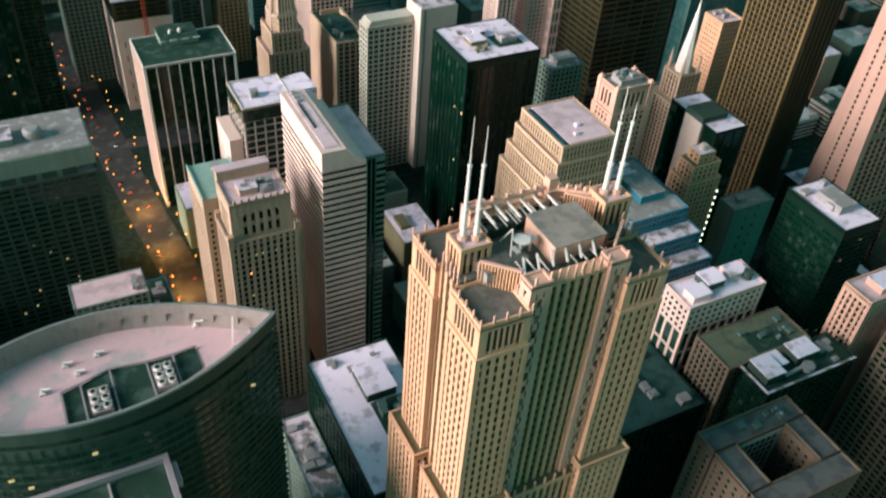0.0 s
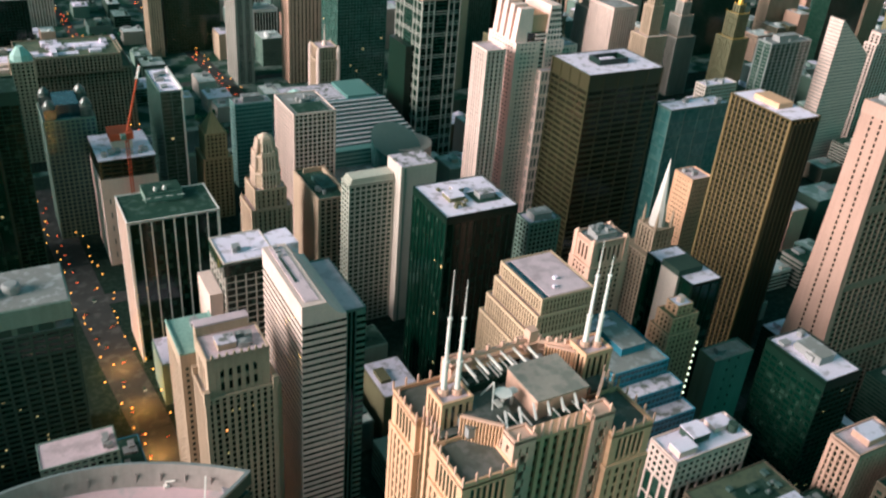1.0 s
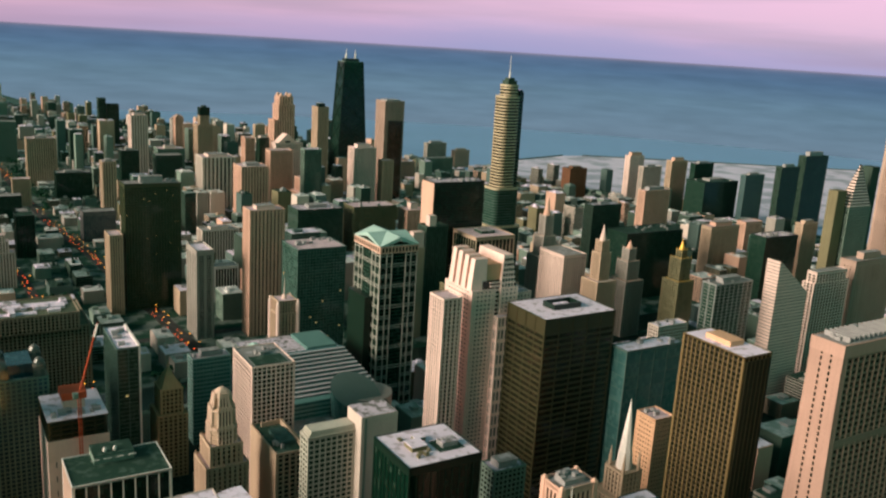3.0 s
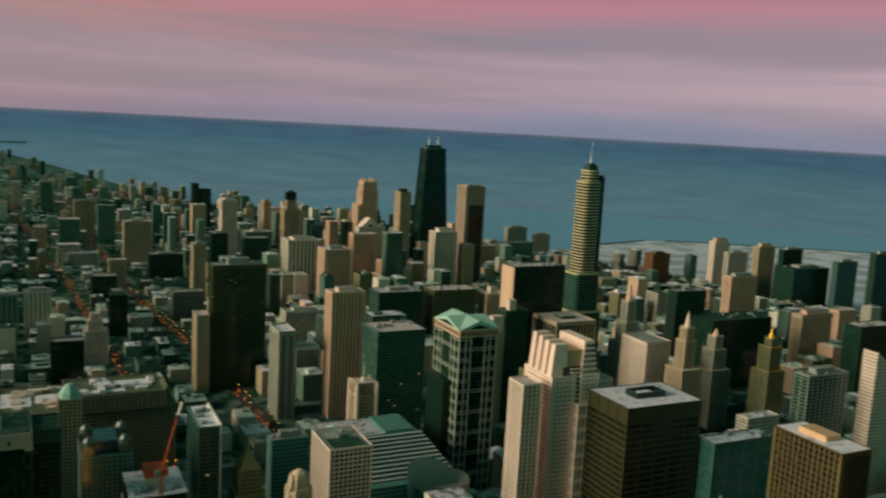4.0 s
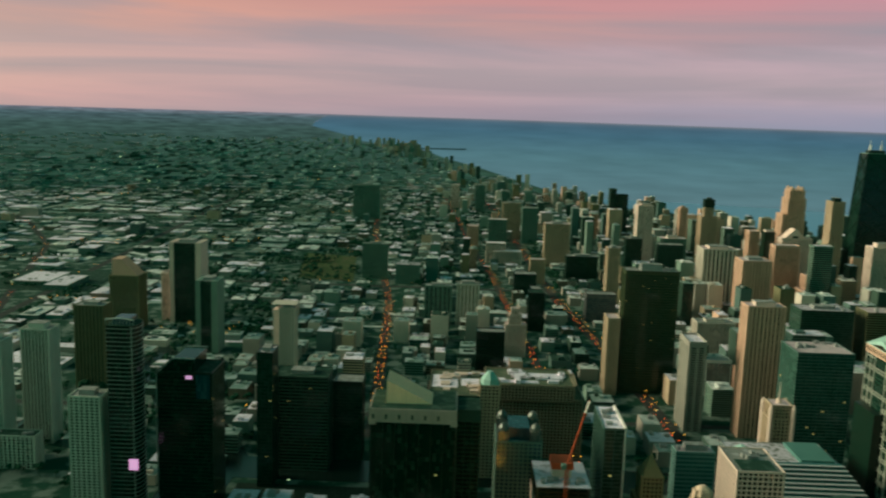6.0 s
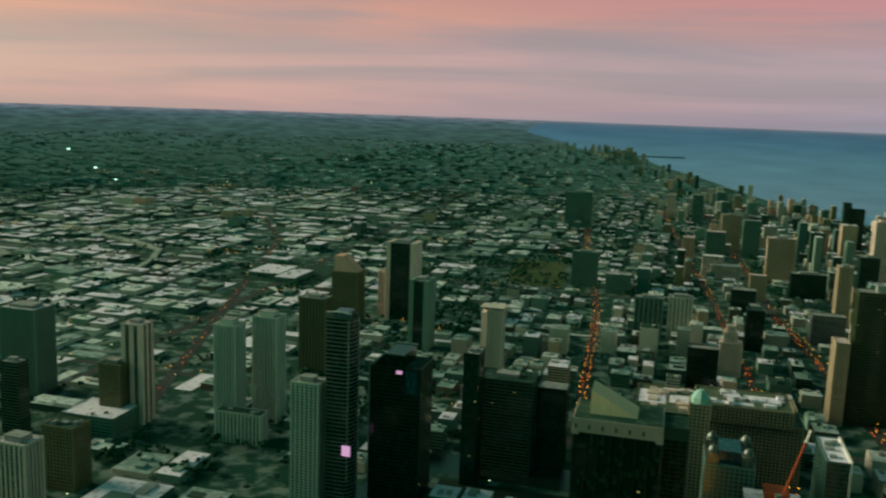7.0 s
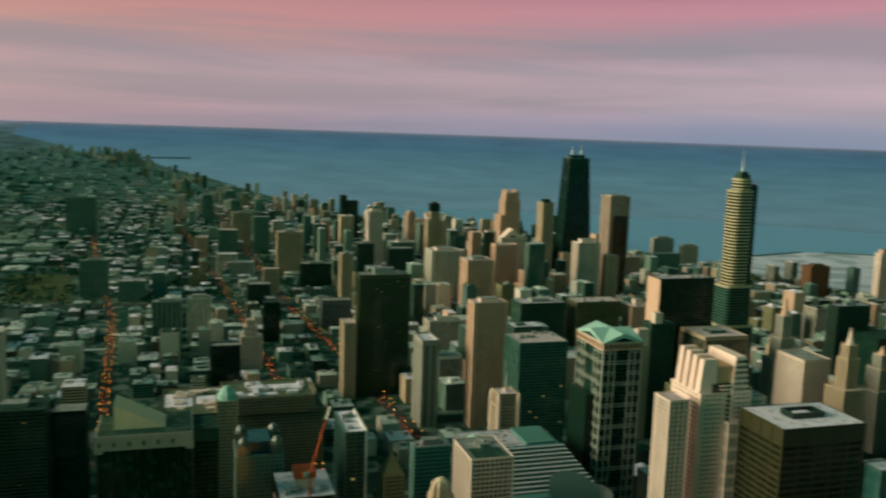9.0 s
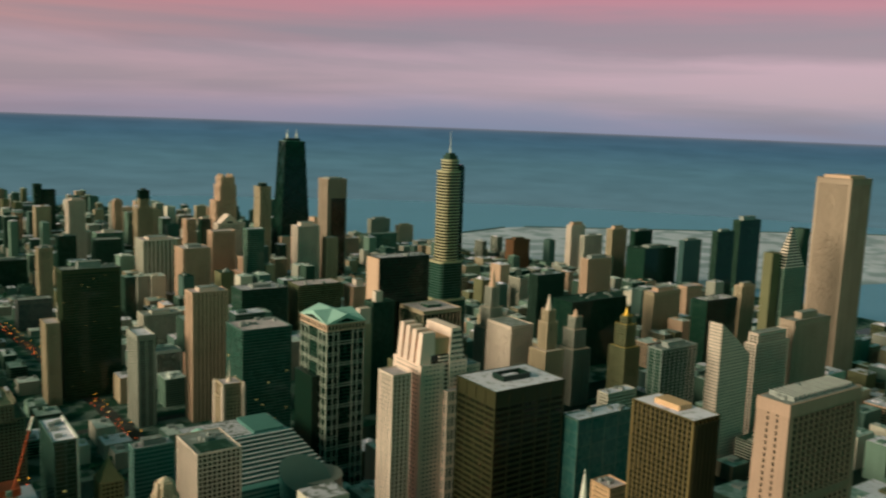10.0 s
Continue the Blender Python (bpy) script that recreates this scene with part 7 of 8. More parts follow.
tower("grey apartment tower with a rounded head by the lake", 1412, 2400, 1483, 2422, 80, Look(STONE_GREY, GLASS_GREEN, 6, 3.1, 0.4, 0.4, 0.6, 0.2), ROOF_GREY, pent=(0.6, 6), **APT)
tower("grey-tan apartment tower by the lake", 1518, 2400, 1574, 2420, 55, L_TANRIB, ROOF_GREY, pent=(0.6, 6), pent_mat=STONE_BEIGE, **APT)
tower("broad low grey hospital block", 1274, 2200, 1385, 2226, 63, L_GREY, ROOF_GREY, units=4, name="office_building", category="office building")
tower("beige stone apartment tower over the avenue", 233, 2300, 299, 2335, 116, L_TANRIB, ROOF_PINK, pent=(0.4, 4), **APT)
tower("green-grey apartment slab beside the avenue", 201, 2700, 249, 2735, 112, Look(CONC_GREY, GLASS_GREEN, 5, 3.1, 0.3, 0.4, 0.5, 0.2), ROOF_GREY, **APT)
tower("tall beige apartment slab beside the avenue", 142, 2780, 199, 2815, 117, L_TANRIB, ROOF_GREY, pent=(0.4, 4), **APT)
tower("beige concrete apartment block in the north", 89, 2500, 141, 2535, 97, L_RESI, ROOF_PINK, **APT)
tower("dark green glass block with a flat pale roof", 130, 1900, 178, 1935, 52, L_DGREEN, ROOF_GREY, name="office_building", category="office building")
tower("black glass slab between low roofs", 139, 1600, 168, 1632, 74, L_BLACK, ROOF_DARK, **APT)
tower("dark grey apartment slab with a pale crown", 468, 2000, 526, 2036, 114, Look(CONC_DARK, GLASS_GREEN, 5, 3.1, 0.3, 0.4, 0.4, 0.2), ROOF_GREY, cap=5, **APT)
tower("small pink stone apartment tower", 29, 2600, 61, 2630, 63, L_PINKV, ROOF_PINK, **APT)
tower("grey apartment tower on the far shore road", 65, 3500, 104, 3540, 110, L_RESI, ROOF_GREY, **APT)
tower("pale apartment tower on the far shore road", 162, 3300, 188, 3335, 108, L_RESI, ROOF_GREY, **APT)
tower("white stone apartment tower among far blocks", -33, 3600, 0, 3630, 100, L_WHITEV, ROOF_PINK, **APT)

tower("broad grey concrete apartment slab among low houses", -388, 3160, -292, 3182, 127, L_RESI, ROOF_GREY, cap=3, pent=(0.3, 5), **APT)

# ---- along the river, west and north ----


def twin_towers():
    for q in ((-533.4, 925.0, -506.1, 950.0, 140.0), (-510.1, 980.3, -477.9, 1005.3, 140.0)):
        x0, y0, x1, y1, h = q
        r = tower("one of two pale ribbed apartment towers on a shared podium", *q, Look(CONC_PALE, GLASS_DARK, 3.9, 3.1, 0.42, 0.12, 1.2, 0.2), ROOF_GREY, pent=(0.6, 6), singles=True, name="apartment_tower", category="apartment tower", pent_mat=CONC_PALE)
        tagged(r, group="twin apartment towers")
    tower("pale ribbed podium block between two towers", -522, 905, -462, 924, 38, Look(CONC_PALE, GLASS_DARK, 5, 3.6, 0.4, 0.3, 0.8, 0.2), ROOF_DARK, singles=True, units=3, name="podium", category="building")


twin_towers()
tower("pale ribbed apartment tower by the river", -364.8, 783.1, -335.1, 805.1, 130.0, L_RESIG, ROOF_GREY, pent=(0.5, 5), singles=True, name="apartment_tower", category="apartment tower")


def bowed_glass(x0, y0, x1, y1, h):
    """A river tower whose west side bows out, with a pale line at each floor."""
    root = thing("office_tower", "tall dark glass tower with pale floor lines and rounded side", "skyscraper", (x0 + x1) / 2, (y0 + y1) / 2)
    cx, cy = (x0 + x1) / 2, (y0 + y1) / 2

    def plan(o):
        pts = [(x0 - o, y0 - o)]
        for k in range(9):
            a = radians(-90 + 180 * k / 8)
            pts.append((x1 - 8 + (8 + o) * math.cos(a), cy + ((y1 - y0) / 2 + o) * math.sin(a)))
        return pts + [(x0 - o, y1 + o)]
    part("glazing", Shape().prism(plan(0), 0, h), GLASS_DARK, root)
    me = Shape().prism([(x - cx, y - cy) for x, y in plan(0.5)], 0, 0.5).mesh("floor_edge", ALU_GREY)
    for k in range(int(h / 4.2)):
        piece("floor_edge", me, root, cx, cy, 4 + k * 4.2)
    part("roof", Shape().prism(plan(-0.4), h, h + 0.5), ROOF_DARK, root)
    part("roof_house", Shape().box(x0 + 5, y0 + 4, h + 0.5, x1 - 8, y1 - 4, h + 6), GLASS_BLUE, root)
    for k in range(9):
        f = k / 8
        part("roof_arch", Shape().beam((x0 + f * (x1 - x0 - 2), y0, h + 1), (x0 + f * (x1 - x0 - 2), y0, h + 3 + 5 * math.sin(math.pi * (0.25 + 0.5 * f))), 0.5), ALU_GREY, root)
    part("roof_beam", Shape().beam((x0, y0, h + 6.5), (x0 + 14, y0, h + 8.2), 0.9).beam((x0 + 14, y0, h + 8.2), (x1 - 2, y0, h + 6.5), 0.9), WHITE_PAINT, root, "white steel roof beam")
    part("edge_line", Shape().beam((x1 - 4.2, y0 - 0.2, 30), (x1 - 4.2, y0 - 0.2, h), 0.7), ALU_GREY, root)
    part("screen", Shape().box(x0 + 19, y0 - 1.5, 58, x0 + 28, y0 - 0.8, 69), SIGN_PINK, root, "glowing magenta screen on the facade")


bowed_glass(-328.2, 786.1, -299.9, 816.1, 200.0)


def peaked_brown(x0, y0, x1, y1, h):
    root = tower("brown apartment tower with a slanted pink stone head", x0, y0, x1, y1, h - 22, Look(STONE_BROWN, GLASS_DARK, 5, 3.2, 0.5, 0.3, 0.7, 0.2), ROOF_GREY, name="apartment_tower", category="apartment tower")
    part("slanted_head", Shape().prism([(x0 + 4, y0 + 3), (x1 - 2, y0 + 3), (x1 - 2, y1 - 3), (x0 + 4, y1 - 3)], h - 22, h + 8, [(x0 + 4, y0 + 3), (x0 + 20, y0 + 3), (x0 + 20, y1 - 3), (x0 + 4, y1 - 3)]), STONE_PINK, root)


peaked_brown(-619.9, 1508.6, -568.1, 1548.6, 120.0)


def framed_slab(label, x0, y0, x1, y1, h, frame_mat):
    root = tower(label, x0, y0, x1, y1, h, Look(CONC_DARK, GLASS_DARK, 40, 3.4, 0.0, 0.35, 0.3, 0.3), ROOF_GREY, pent=(0.5, 5), singles=True, name="apartment_tower", category="apartment tower")
    for ax, bx in ((x0 - 1.2, x0 + 7), (x1 - 9, x1 + 1.2)):
        part("pale_edge", Shape().box(ax, y0 - 1.2, 0, bx, y1 + 1.2, h + 2), frame_mat, root, "plain pale concrete edge wall")


framed_slab("dark glass slab between two pale concrete edge walls", -532.2, 1572.9, -475.8, 1617.9, 150.0, STONE_WHITE)
framed_slab("dark slab with grey edge walls and a flat top", -424.5, 1379.2, -390.8, 1419.2, 120.0, CONC_GREY)
tower("pale stepped apartment block", -553.4, 1587.5, -522.8, 1612.5, 90.0, L_RESIW, ROOF_GREY, pent=(0.5, 4), name="apartment_tower", category="apartment tower")
tower("ribbed buff tower with dark windows", -539.2, 1185.4, -498.5, 1215.4, 120.0, Look(STONE_BROWN, GLASS_GREEN, 5, 3.4, 0.4, 0.2, 0.9, 0.1), ROOF_GREY, pent=(0.5, 4), singles=True)
tower("white apartment tower with dark vertical recesses", -659.7, 918.2, -632.4, 942.2, 130.0, Look(STONE_WHITE, GLASS_DARK, 13, 3.1, 0.45, 0.12, 1.0, 0.2), ROOF_PINK, pent=(0.5, 4), singles=True, name="apartment_tower", category="apartment tower")
tower("broad dark grey tower with a snowy roof", -887.2, 963.2, -829.2, 1003.2, 120.0, Look(CONC_GREY, GLASS_GREEN, 5, 3.3, 0.35, 0.3, 0.7, 0.2), ROOF_SNOWY, pent=(0.6, 4), singles=True)
tower("dark brown brick tower", -683.3, 902.2, -652.9, 927.2, 80.0, L_BROWN, ROOF_DARK, pent=(0.5, 4), singles=True)
tower("dark slab with a pale edge", -776.1, 838.9, -749.1, 856.9, 90.0, L_DKBAND, ROOF_GREY, singles=True, pent=(0.4, 4))
tower("grey ribbed tower with pale roof", -539.9, 574.9, -510.4, 595.9, 120.0, L_RESIW, ROOF_SNOWY, pent=(0.6, 5), singles=True)
tower("broad dull brown brick block", -620.6, 725.5, -583.7, 753.5, 70.0, L_BROWN, ROOF_DARK, units=6, singles=True, name="office_building", category="office building")


def balcony_slab(x0, y0, x1, y1, h):
    x0, x1 = x0 + 11, x1 - 5
    root = tower("narrow apartment tower with white end wall and a grid of balconies", x0, y0, x1, y1, h, Look(CONC_WHITE, GLASS_DARK, 4.6, 3.1, 0.4, 0.42, 1.1, 0.9), ROOF_SNOWY, pent=(0.6, 5), singles=True, name="apartment_tower", category="apartment tower")
    part("end_wall", Shape().box(x0 - 10, y0 + 2, 0, x0 - 1.4, y1 - 2, h - 3), STONE_WHITE, root, "plain white end wall")
    part("roof_brim", Shape().box(x0 - 11, y0 - 3, h + 5.5, x1 + 3, y1 + 2, h + 6.6), CONC_WHITE, root)


balcony_slab(-273.6, 1256.9, -235.1, 1281.9, 110.0)


def angular_black(x0, y0, x1, y1, h):
    root = tower("black glass tower with an angular silver-edged head", x0, y0, x1, y1, h - 14, Look(BLACK, GLASS_DARK, 3, 4, 0.1, 0.2, 0.15, 0.1), ROOF_DARK, singles=True, lit=6)
    part("slanted_head", Shape().prism([(x0 + 2, y0 + 1), (x1 - 18, y0 + 1), (x1 - 18, y1 - 1), (x0 + 2, y1 - 1)], h - 14, h, [(x0 + 16, y0 + 1), (x1 - 18, y0 + 1), (x1 - 18, y1 - 1), (x0 + 16, y1 - 1)]), GLASS_DARK, root)
    for y in (y0 + 0.4, y1 - 0.4):
        part("silver_edge", Shape().beam((x0 + 1, y, h - 14), (x0 + 16, y, h + 0.5), 1.3).beam((x0 + 16, y, h + 0.5), (x1 - 17, y, h + 0.5), 1.3), ALU_GREY, root)
    part("silver_edge", Shape().beam((x0 - 0.4, y0 - 0.4, 20), (x0 - 0.4, y0 - 0.4, h - 14), 1.2), ALU_GREY, root)
    part("sign", Shape().box(x1 - 26, y0 - 0.9, h - 20, x1 - 20, y0 - 0.3, h - 16.5), SIGN_PINK, root, "glowing violet sign")
    part("blue_face", Shape().box(x1 - 16, y0 - 0.8, h - 40, x1 - 2, y0 - 0.3, h - 15), GLASS_BLUE, root)


angular_black(-292.8, 819.4, -237.8, 864.4, 160.0)
tower("dark glass tower with a pale chamfered roof edge", -208.2, 882.9, -191.6, 912.9, 150.0, L_DGREEN, ROOF_SNOWY, pent=(0.5, 4), singles=True, lit=8)
tower("wide dark office block with ribbon windows", -201.6, 929.6, -139.1, 969.6, 110.0, Look(CONC_DARK, GLASS_DARK, 40, 3.9, 0.0, 0.4, 0.2, 0.3), ROOF_DARK, pent=(0.4, 4), singles=True, lit=10)
tower("dark office block with a broad grey roof", -137.7, 963.6, -104.4, 993.6, 95.0, L_DGREEN, ROOF_GREY, singles=True, cap=5)


TAN_ROOF = grain("tan_tiled_roof", (0.80, 0.58, 0.40), vary=0.2, streaks=0.2)


def riverfront_front(x0, y0, x1, y1, h):
    root = thing("office_tower", "dark glass tower with a pale stone cornice and faceted front", "skyscraper", (x0 + x1) / 2, (y0 + y1) / 2)
    block(root, x0, y0, x1, y1, 0, h - 12, Look(BLACK, GLASS_DARK, 10, 3.9, 0.06, 0.0, 0.4, 0.2), None, 0, True)
    part("cornice", Shape().box(x0 - 1.2, y0 - 1.2, h - 12, x1 + 1.2, y1 + 1.2, h), STONE_GREY, root, "pale grey stone cornice")
    for k in range(6):
        part("cornice_slot", Shape().box(x0 + 1 + k * 11, y0 - 1.4, h - 9, x0 + 3 + k * 11, y0 - 1.0, h - 5), CONC_DARK, root)
    part("roof", Shape().box(x0, y0, h, x1, y1, h + 0.4), ROOF_DARK, root)
    part("sloping_roof", Shape().add([(x0 + 12, y0 + 12, h), (x0 + 52, y0 + 12, h), (x0 + 12, y0 + 44, h), (x0 + 52, y0 + 44, h), (x0 + 12, y0 + 14, h + 20), (x0 + 12, y0 + 44, h + 20)],
         [(0, 1, 4), (1, 3, 5, 4), (3, 2, 5), (2, 0, 4, 5), (0, 2, 3, 1)]), TAN_ROOF, root, "tan tiled roof falling in one slope")
    for k in (x0 - 1.6, x1 - 4.4):
        part("cornice_corner", Shape().box(k, y0 - 1.8, h - 14, k + 6, y0 + 4, h - 9), STONE_GREY, root)
    block(root, x1 + 1.5, y0 + 10, x1 + 21, y1 - 4, 0, h - 4, Look(CONC_DARK, GLASS_DARK, 6, 3.9, 0.06, 0.1, 0.4, 0.2), ROOF_DARK, 2.0, True, cap=9)
    lit_panes(root, x0, y0, x1, y1, 10, h - 14, 6, L_BLACK, 6, "s")


riverfront_front(-68.0, 695.8, 3.5, 745.8, 162.0)


MART_STONE = grain("tan_grey_limestone", (0.27, 0.22, 0.165), streaks=0.25)


def mart(x0, y0, x1, y1, h):
    root = thing("trade_mart", "huge pale stone trade mart with snowy roofs and many windows", "building", (x0 + x1) / 2, (y0 + y1) / 2)
    block(root, x0 - 60, y0 + 30, x1 + 22, y1 + 70, 0, h - 22, Look(MART_STONE, GLASS_DARK, 4.2, 3.9, 0.45, 0.4, 0.8, 0.2), ROOF_OLIVE, 2.0, True)
    block(root, x0 + 8, y0 + 24, x1 + 10, y1 + 30, h - 22, h - 4, Look(MART_STONE, GLASS_DARK, 4.2, 3.9, 0.45, 0.4, 0.8, 0.2), ROOF_OLIVE, 2.0, True)
    roof_units(root, x0 - 50, y0 + 40, x0 + 4, y1 + 60, h - 21.7, 14, 81, STONE_WHITE, (5, 16), (2, 5))
    roof_units(root, x0 + 12, y0 + 30, x1 + 6, y1 + 24, h - 3.7, 12, 82, SNOW, (5, 18), (2, 4))
    for q in ((x0 - 58, y0 + 62, x0 - 26, y0 + 112), (x0 - 22, y0 + 70, x0 + 2, y0 + 100), (x0 - 30, y0 + 118, x0 + 40, y0 + 126)):
        part("snow_patch", Shape().box(q[0], q[1], h - 21.6, q[2], q[3], h - 21.1), SNOW, root, "snow lying on the flat roof")
    for q in ((x0 + 14, y0 + 34, x0 + 70, y0 + 44), (x0 + 60, y0 + 60, x1 + 4, y0 + 74)):
        part("snow_patch", Shape().box(q[0], q[1], h - 3.6, q[2], q[3], h - 3.1), SNOW, root, "snow lying on the flat roof")


mart(32.7, 963.2, 133.7, 1023.2, 95.0)


def domed(x0, y0, x1, y1, h):
    root = stepped("tan stone corner tower with a green copper cap", x0, y0, x1, y1, [(h - 10, 0, 0, 0, 0)], L_BEIGE, COPPER, singles=True)
    cx, cy, w = (x0 + x1) / 2, (y0 + y1) / 2, (x1 - x0) / 2
    part("cap", Shape().tube(cx, cy, h - 10, h - 4, w * 0.95, w * 0.9, 8).tube(cx, cy, h - 4, h + 4, w * 0.88, w * 0.3, 8), COPPER, root, "green copper cap")


domed(30.8, 929.3, 52.5, 953.3, 118.0)


def four_turrets(x0, y0, x1, y1, h):
    root = tower("blue-grey stone and glass tower with four glass corner lanterns", x0, y0, x1, y1, h - 14, Look(CONC_GREY, GLASS_BLUE, 4, 3.9, 0.3, 0.3, 0.4, 0.2), ROOF_GREY, singles=True)
    for cx in (x0 + 6, x1 - 6):
        for cy in (y0 + 6, y1 - 6):
            part("lantern", Shape().box(cx - 5, cy - 5, h - 14, cx + 5, cy + 5, h - 4).tube(cx, cy, h - 4, h - 1, 5.2, 4.6, 12).tube(cx, cy, h - 1, h + 2, 4.6, 2.6, 12).tube(cx, cy, h + 2, h + 3.5, 2.6, 0.5, 12), GLASS_PALE, root, "pale glass corner lantern")
    part("hall", Shape().box(x0 + 11, y0 + 6, h - 14, x1 - 11, y1 - 6, h - 2), GLASS_BLUE, root)


four_turrets(42.1, 753.3, 83.3, 798.3, 127.0)
tower("long low depot with a white snow-covered roof", -711.4, 864.4, -637.2, 924.4, 25.0, L_GREY, SNOW, units=2, name="depot", category="depot")


def big_warehouse(x0, y0, x1, y1, h):
    root = thing("warehouse", "wide low warehouse with white snowy roofs in a dark yard", "warehouse", (x0 + x1) / 2, (y0 + y1) / 2)
    part("yard", Shape().box(x0 - 34, y0 - 30, 0, x1 + 60, y1 + 44, 0.9), ROOF_DARK, root, "dark tarred yard")
    for q in ((x0 + 12, y0 + 10, x0 + 94, y1 - 30), (x0 + 98, y0 - 24, x1 + 20, y1 - 60)):
        block(root, *q, 0.9, h, L_GREY, SNOW, 0.8)
        roof_units(root, *q, h + 0.3, 6, int(q[0]) % 97, size=(3, 9), h=(1.0, 2.2))
    part("loading_dock", Shape().box(x0 - 6, y0 + 14, 0.9, x0 + 11, y1 - 36, h * 0.6), CONC_DARK, root)


big_warehouse(-984.8, 1828.6, -855.5, 1978.6, 11.0)
tower("dark gridded apartment block", -59.5, 1625.9, -7.9, 1650.9, 75.0, Look(CONC_GREY, GLASS_DARK, 9, 3.1, 0.25, 0.3, 0.6, 0.2), ROOF_GREY, pent=(0.5, 4), singles=True, name="apartment_block", category="apartment block")
tower("pale grey apartment block", 2.0, 1627.9, 44.9, 1652.9, 80.0, Look(CONC_WHITE, GLASS_DARK, 7, 3.1, 0.45, 0.35, 0.5, 0.2), ROOF_GREY, pent=(0.6, 5), singles=True, name="apartment_block", category="apartment block")
tower("black slab with a thin pale edge", 34.4, 1289.7, 77.2, 1314.7, 75.0, L_BLACK, ROOF_GREY, singles=True, parapet=2)
stepped("small white stone tower stepping in to its top", 86.2, 1423.6, 120.0, 1445.6, [(55, 0, 0, 0, 0), (72, 5, 3, 8, 3), (82, 9, 5, 12, 5)], L_WHITEV, ROOF_PINK, singles=True)
tower("broad grey-blue block with a pale roof", -143.1, 2004.6, -87.4, 2044.6, 45.0, L_GREY, ROOF_SNOWY, units=3, singles=True, name="apartment_block", category="apartment block")
tower("plain grey banded apartment slab", -228.1, 2052.5, -167.0, 2072.5, 85.0, Look(CONC_GREY, GLASS_GREEN, 30, 3.1, 0.0, 0.45, 0.2, 0.3), ROOF_GREY, pent=(0.4, 4), singles=True, name="apartment_block", category="apartment block")
tower("pale white ribbed apartment block", 79.1, 2326.4, 129.2, 2351.4, 55.0, L_RESIW, SNOW, name="apartment_block", category="apartment block")
tower("long low white block", 100.8, 2313.0, 172.9, 2343.0, 35.0, L_RESIW, SNOW, name="apartment_block", category="apartment block")
tower("narrow tan ribbed apartment block", 176.6, 2055.0, 211.4, 2075.0, 60.0, L_BEIGEV, ROOF_PINK, name="apartment_block", category="apartment block")
tower("dark green glass apartment block", 150.6, 1701, 169.9, 1735, 60, L_DGREEN, ROOF_GREY, name="apartment_block", category="apartment block")
tower("dark glass apartment block", 269, 2094, 345, 2130, 64, L_DGREEN, ROOF_GREY, pent=(0.5, 4), name="apartment_block", category="apartment block")
tower("tan ribbed annex beside a dark tower", 224.4, 1239, 240.9, 1272, 116, L_BEIGEV, ROOF_PINK, singles=True)

# ---- streets ----
STREETS = [("riverside_drive", [(64, 150), (62, 470), (50, 600), (36, 860)], 26), ("north_street_a", [(-100, 1040), (-112, 1260), (-140, 1790), (-205, 2300), (-272, 2850), (-390, 4200)], 18),
           ("north_street_b", [(160, 700), (134, 1455), (89, 2115), (39, 2656), (-60, 4000)], 15), ("north_street_c", [(300, 1000), (258, 1560), (222, 1880), (195, 2480), (150, 3600), (80, 4250)], 20),
           ("cross_street_a", [(-900, 1120), (500, 1120)], 14), ("cross_street_b", [(-2500, 1970), (1300, 1970)], 16), ("cross_street_c", [(-2500, 2780), (1200, 2780)], 16),
           ]
STREETS += [("west_street", [(-760, -200), (-842, 1300), (-900, 2400), (-1000, 4150)], 18), ("diagonal_street", [(-640, 900), (-1150, 2380), (-1434, 2834), (-2250, 3650)], 18),
           ("cross_street_d", [(-2500, 322), (470, 330)], 15), ("cross_street_e", [(-2500, 118), (460, 118)], 15), ("cross_street_f", [(-2500, 640), (1100, 640)], 15),
           ("bank_street", [(386, 1243), (402, 1180), (420, 1090)], 14), ("north_street_d", [(400, 200), (400, 580)], 14)]
WAYS = [([(-1627, 1804), (-1890, 1987), (-2220, 2217), (-2300, 2640), (-2318, 3071), (-2480, 3247), (-3070, 4200), (-3477, 4559), (-4327, 5172), (-5487, 6007), (-6780, 6827)], 34),
        ([(-1661, 2209), (-1681, 2365), (-1560, 2760), (-1500, 3300)], 26), ([(-1661, 2209), (-1350, 2050), (-1240, 1780)], 22), ([(-2480, 3247), (-2250, 3560), (-2350, 3900)], 24),
        ([(-3900, 2900), (-2220, 2950), (-900, 3060)], 18), ([(-3300, 4900), (-2200, 6300), (-1700, 7600)], 30), ([(-2600, 5300), (-1200, 5450), (-700, 5480)], 26), ([(-1450, 3250), (-1150, 4900), (-800, 7200)], 20)]
LAMP_POST = Shape().tube(0, 0, 0, 8.5, 0.12, 0.08, 6).beam((0, 0, 8.4), (1.6, 0, 8.9), 0.12).mesh("post", BLACK)
lamp_n = {"riverside_drive": (14, 1.0), "north_street_a": (26, 1.0), "north_street_b": (34, 0.8), "north_street_c": (30, 0.9), "bank_street": (16, 1.0), "diagonal_street": (110, 0.4), "west_street": (120, 0.35)}
BUSY = {"riverside_drive", "north_street_a", "north_street_b", "north_street_c", "diagonal_street"}
rs = random.Random(11)
heads, tails, fronts, bodies = Shape(), Shape(), Shape(), Shape()
near_lamps = []
road_top = 0.2
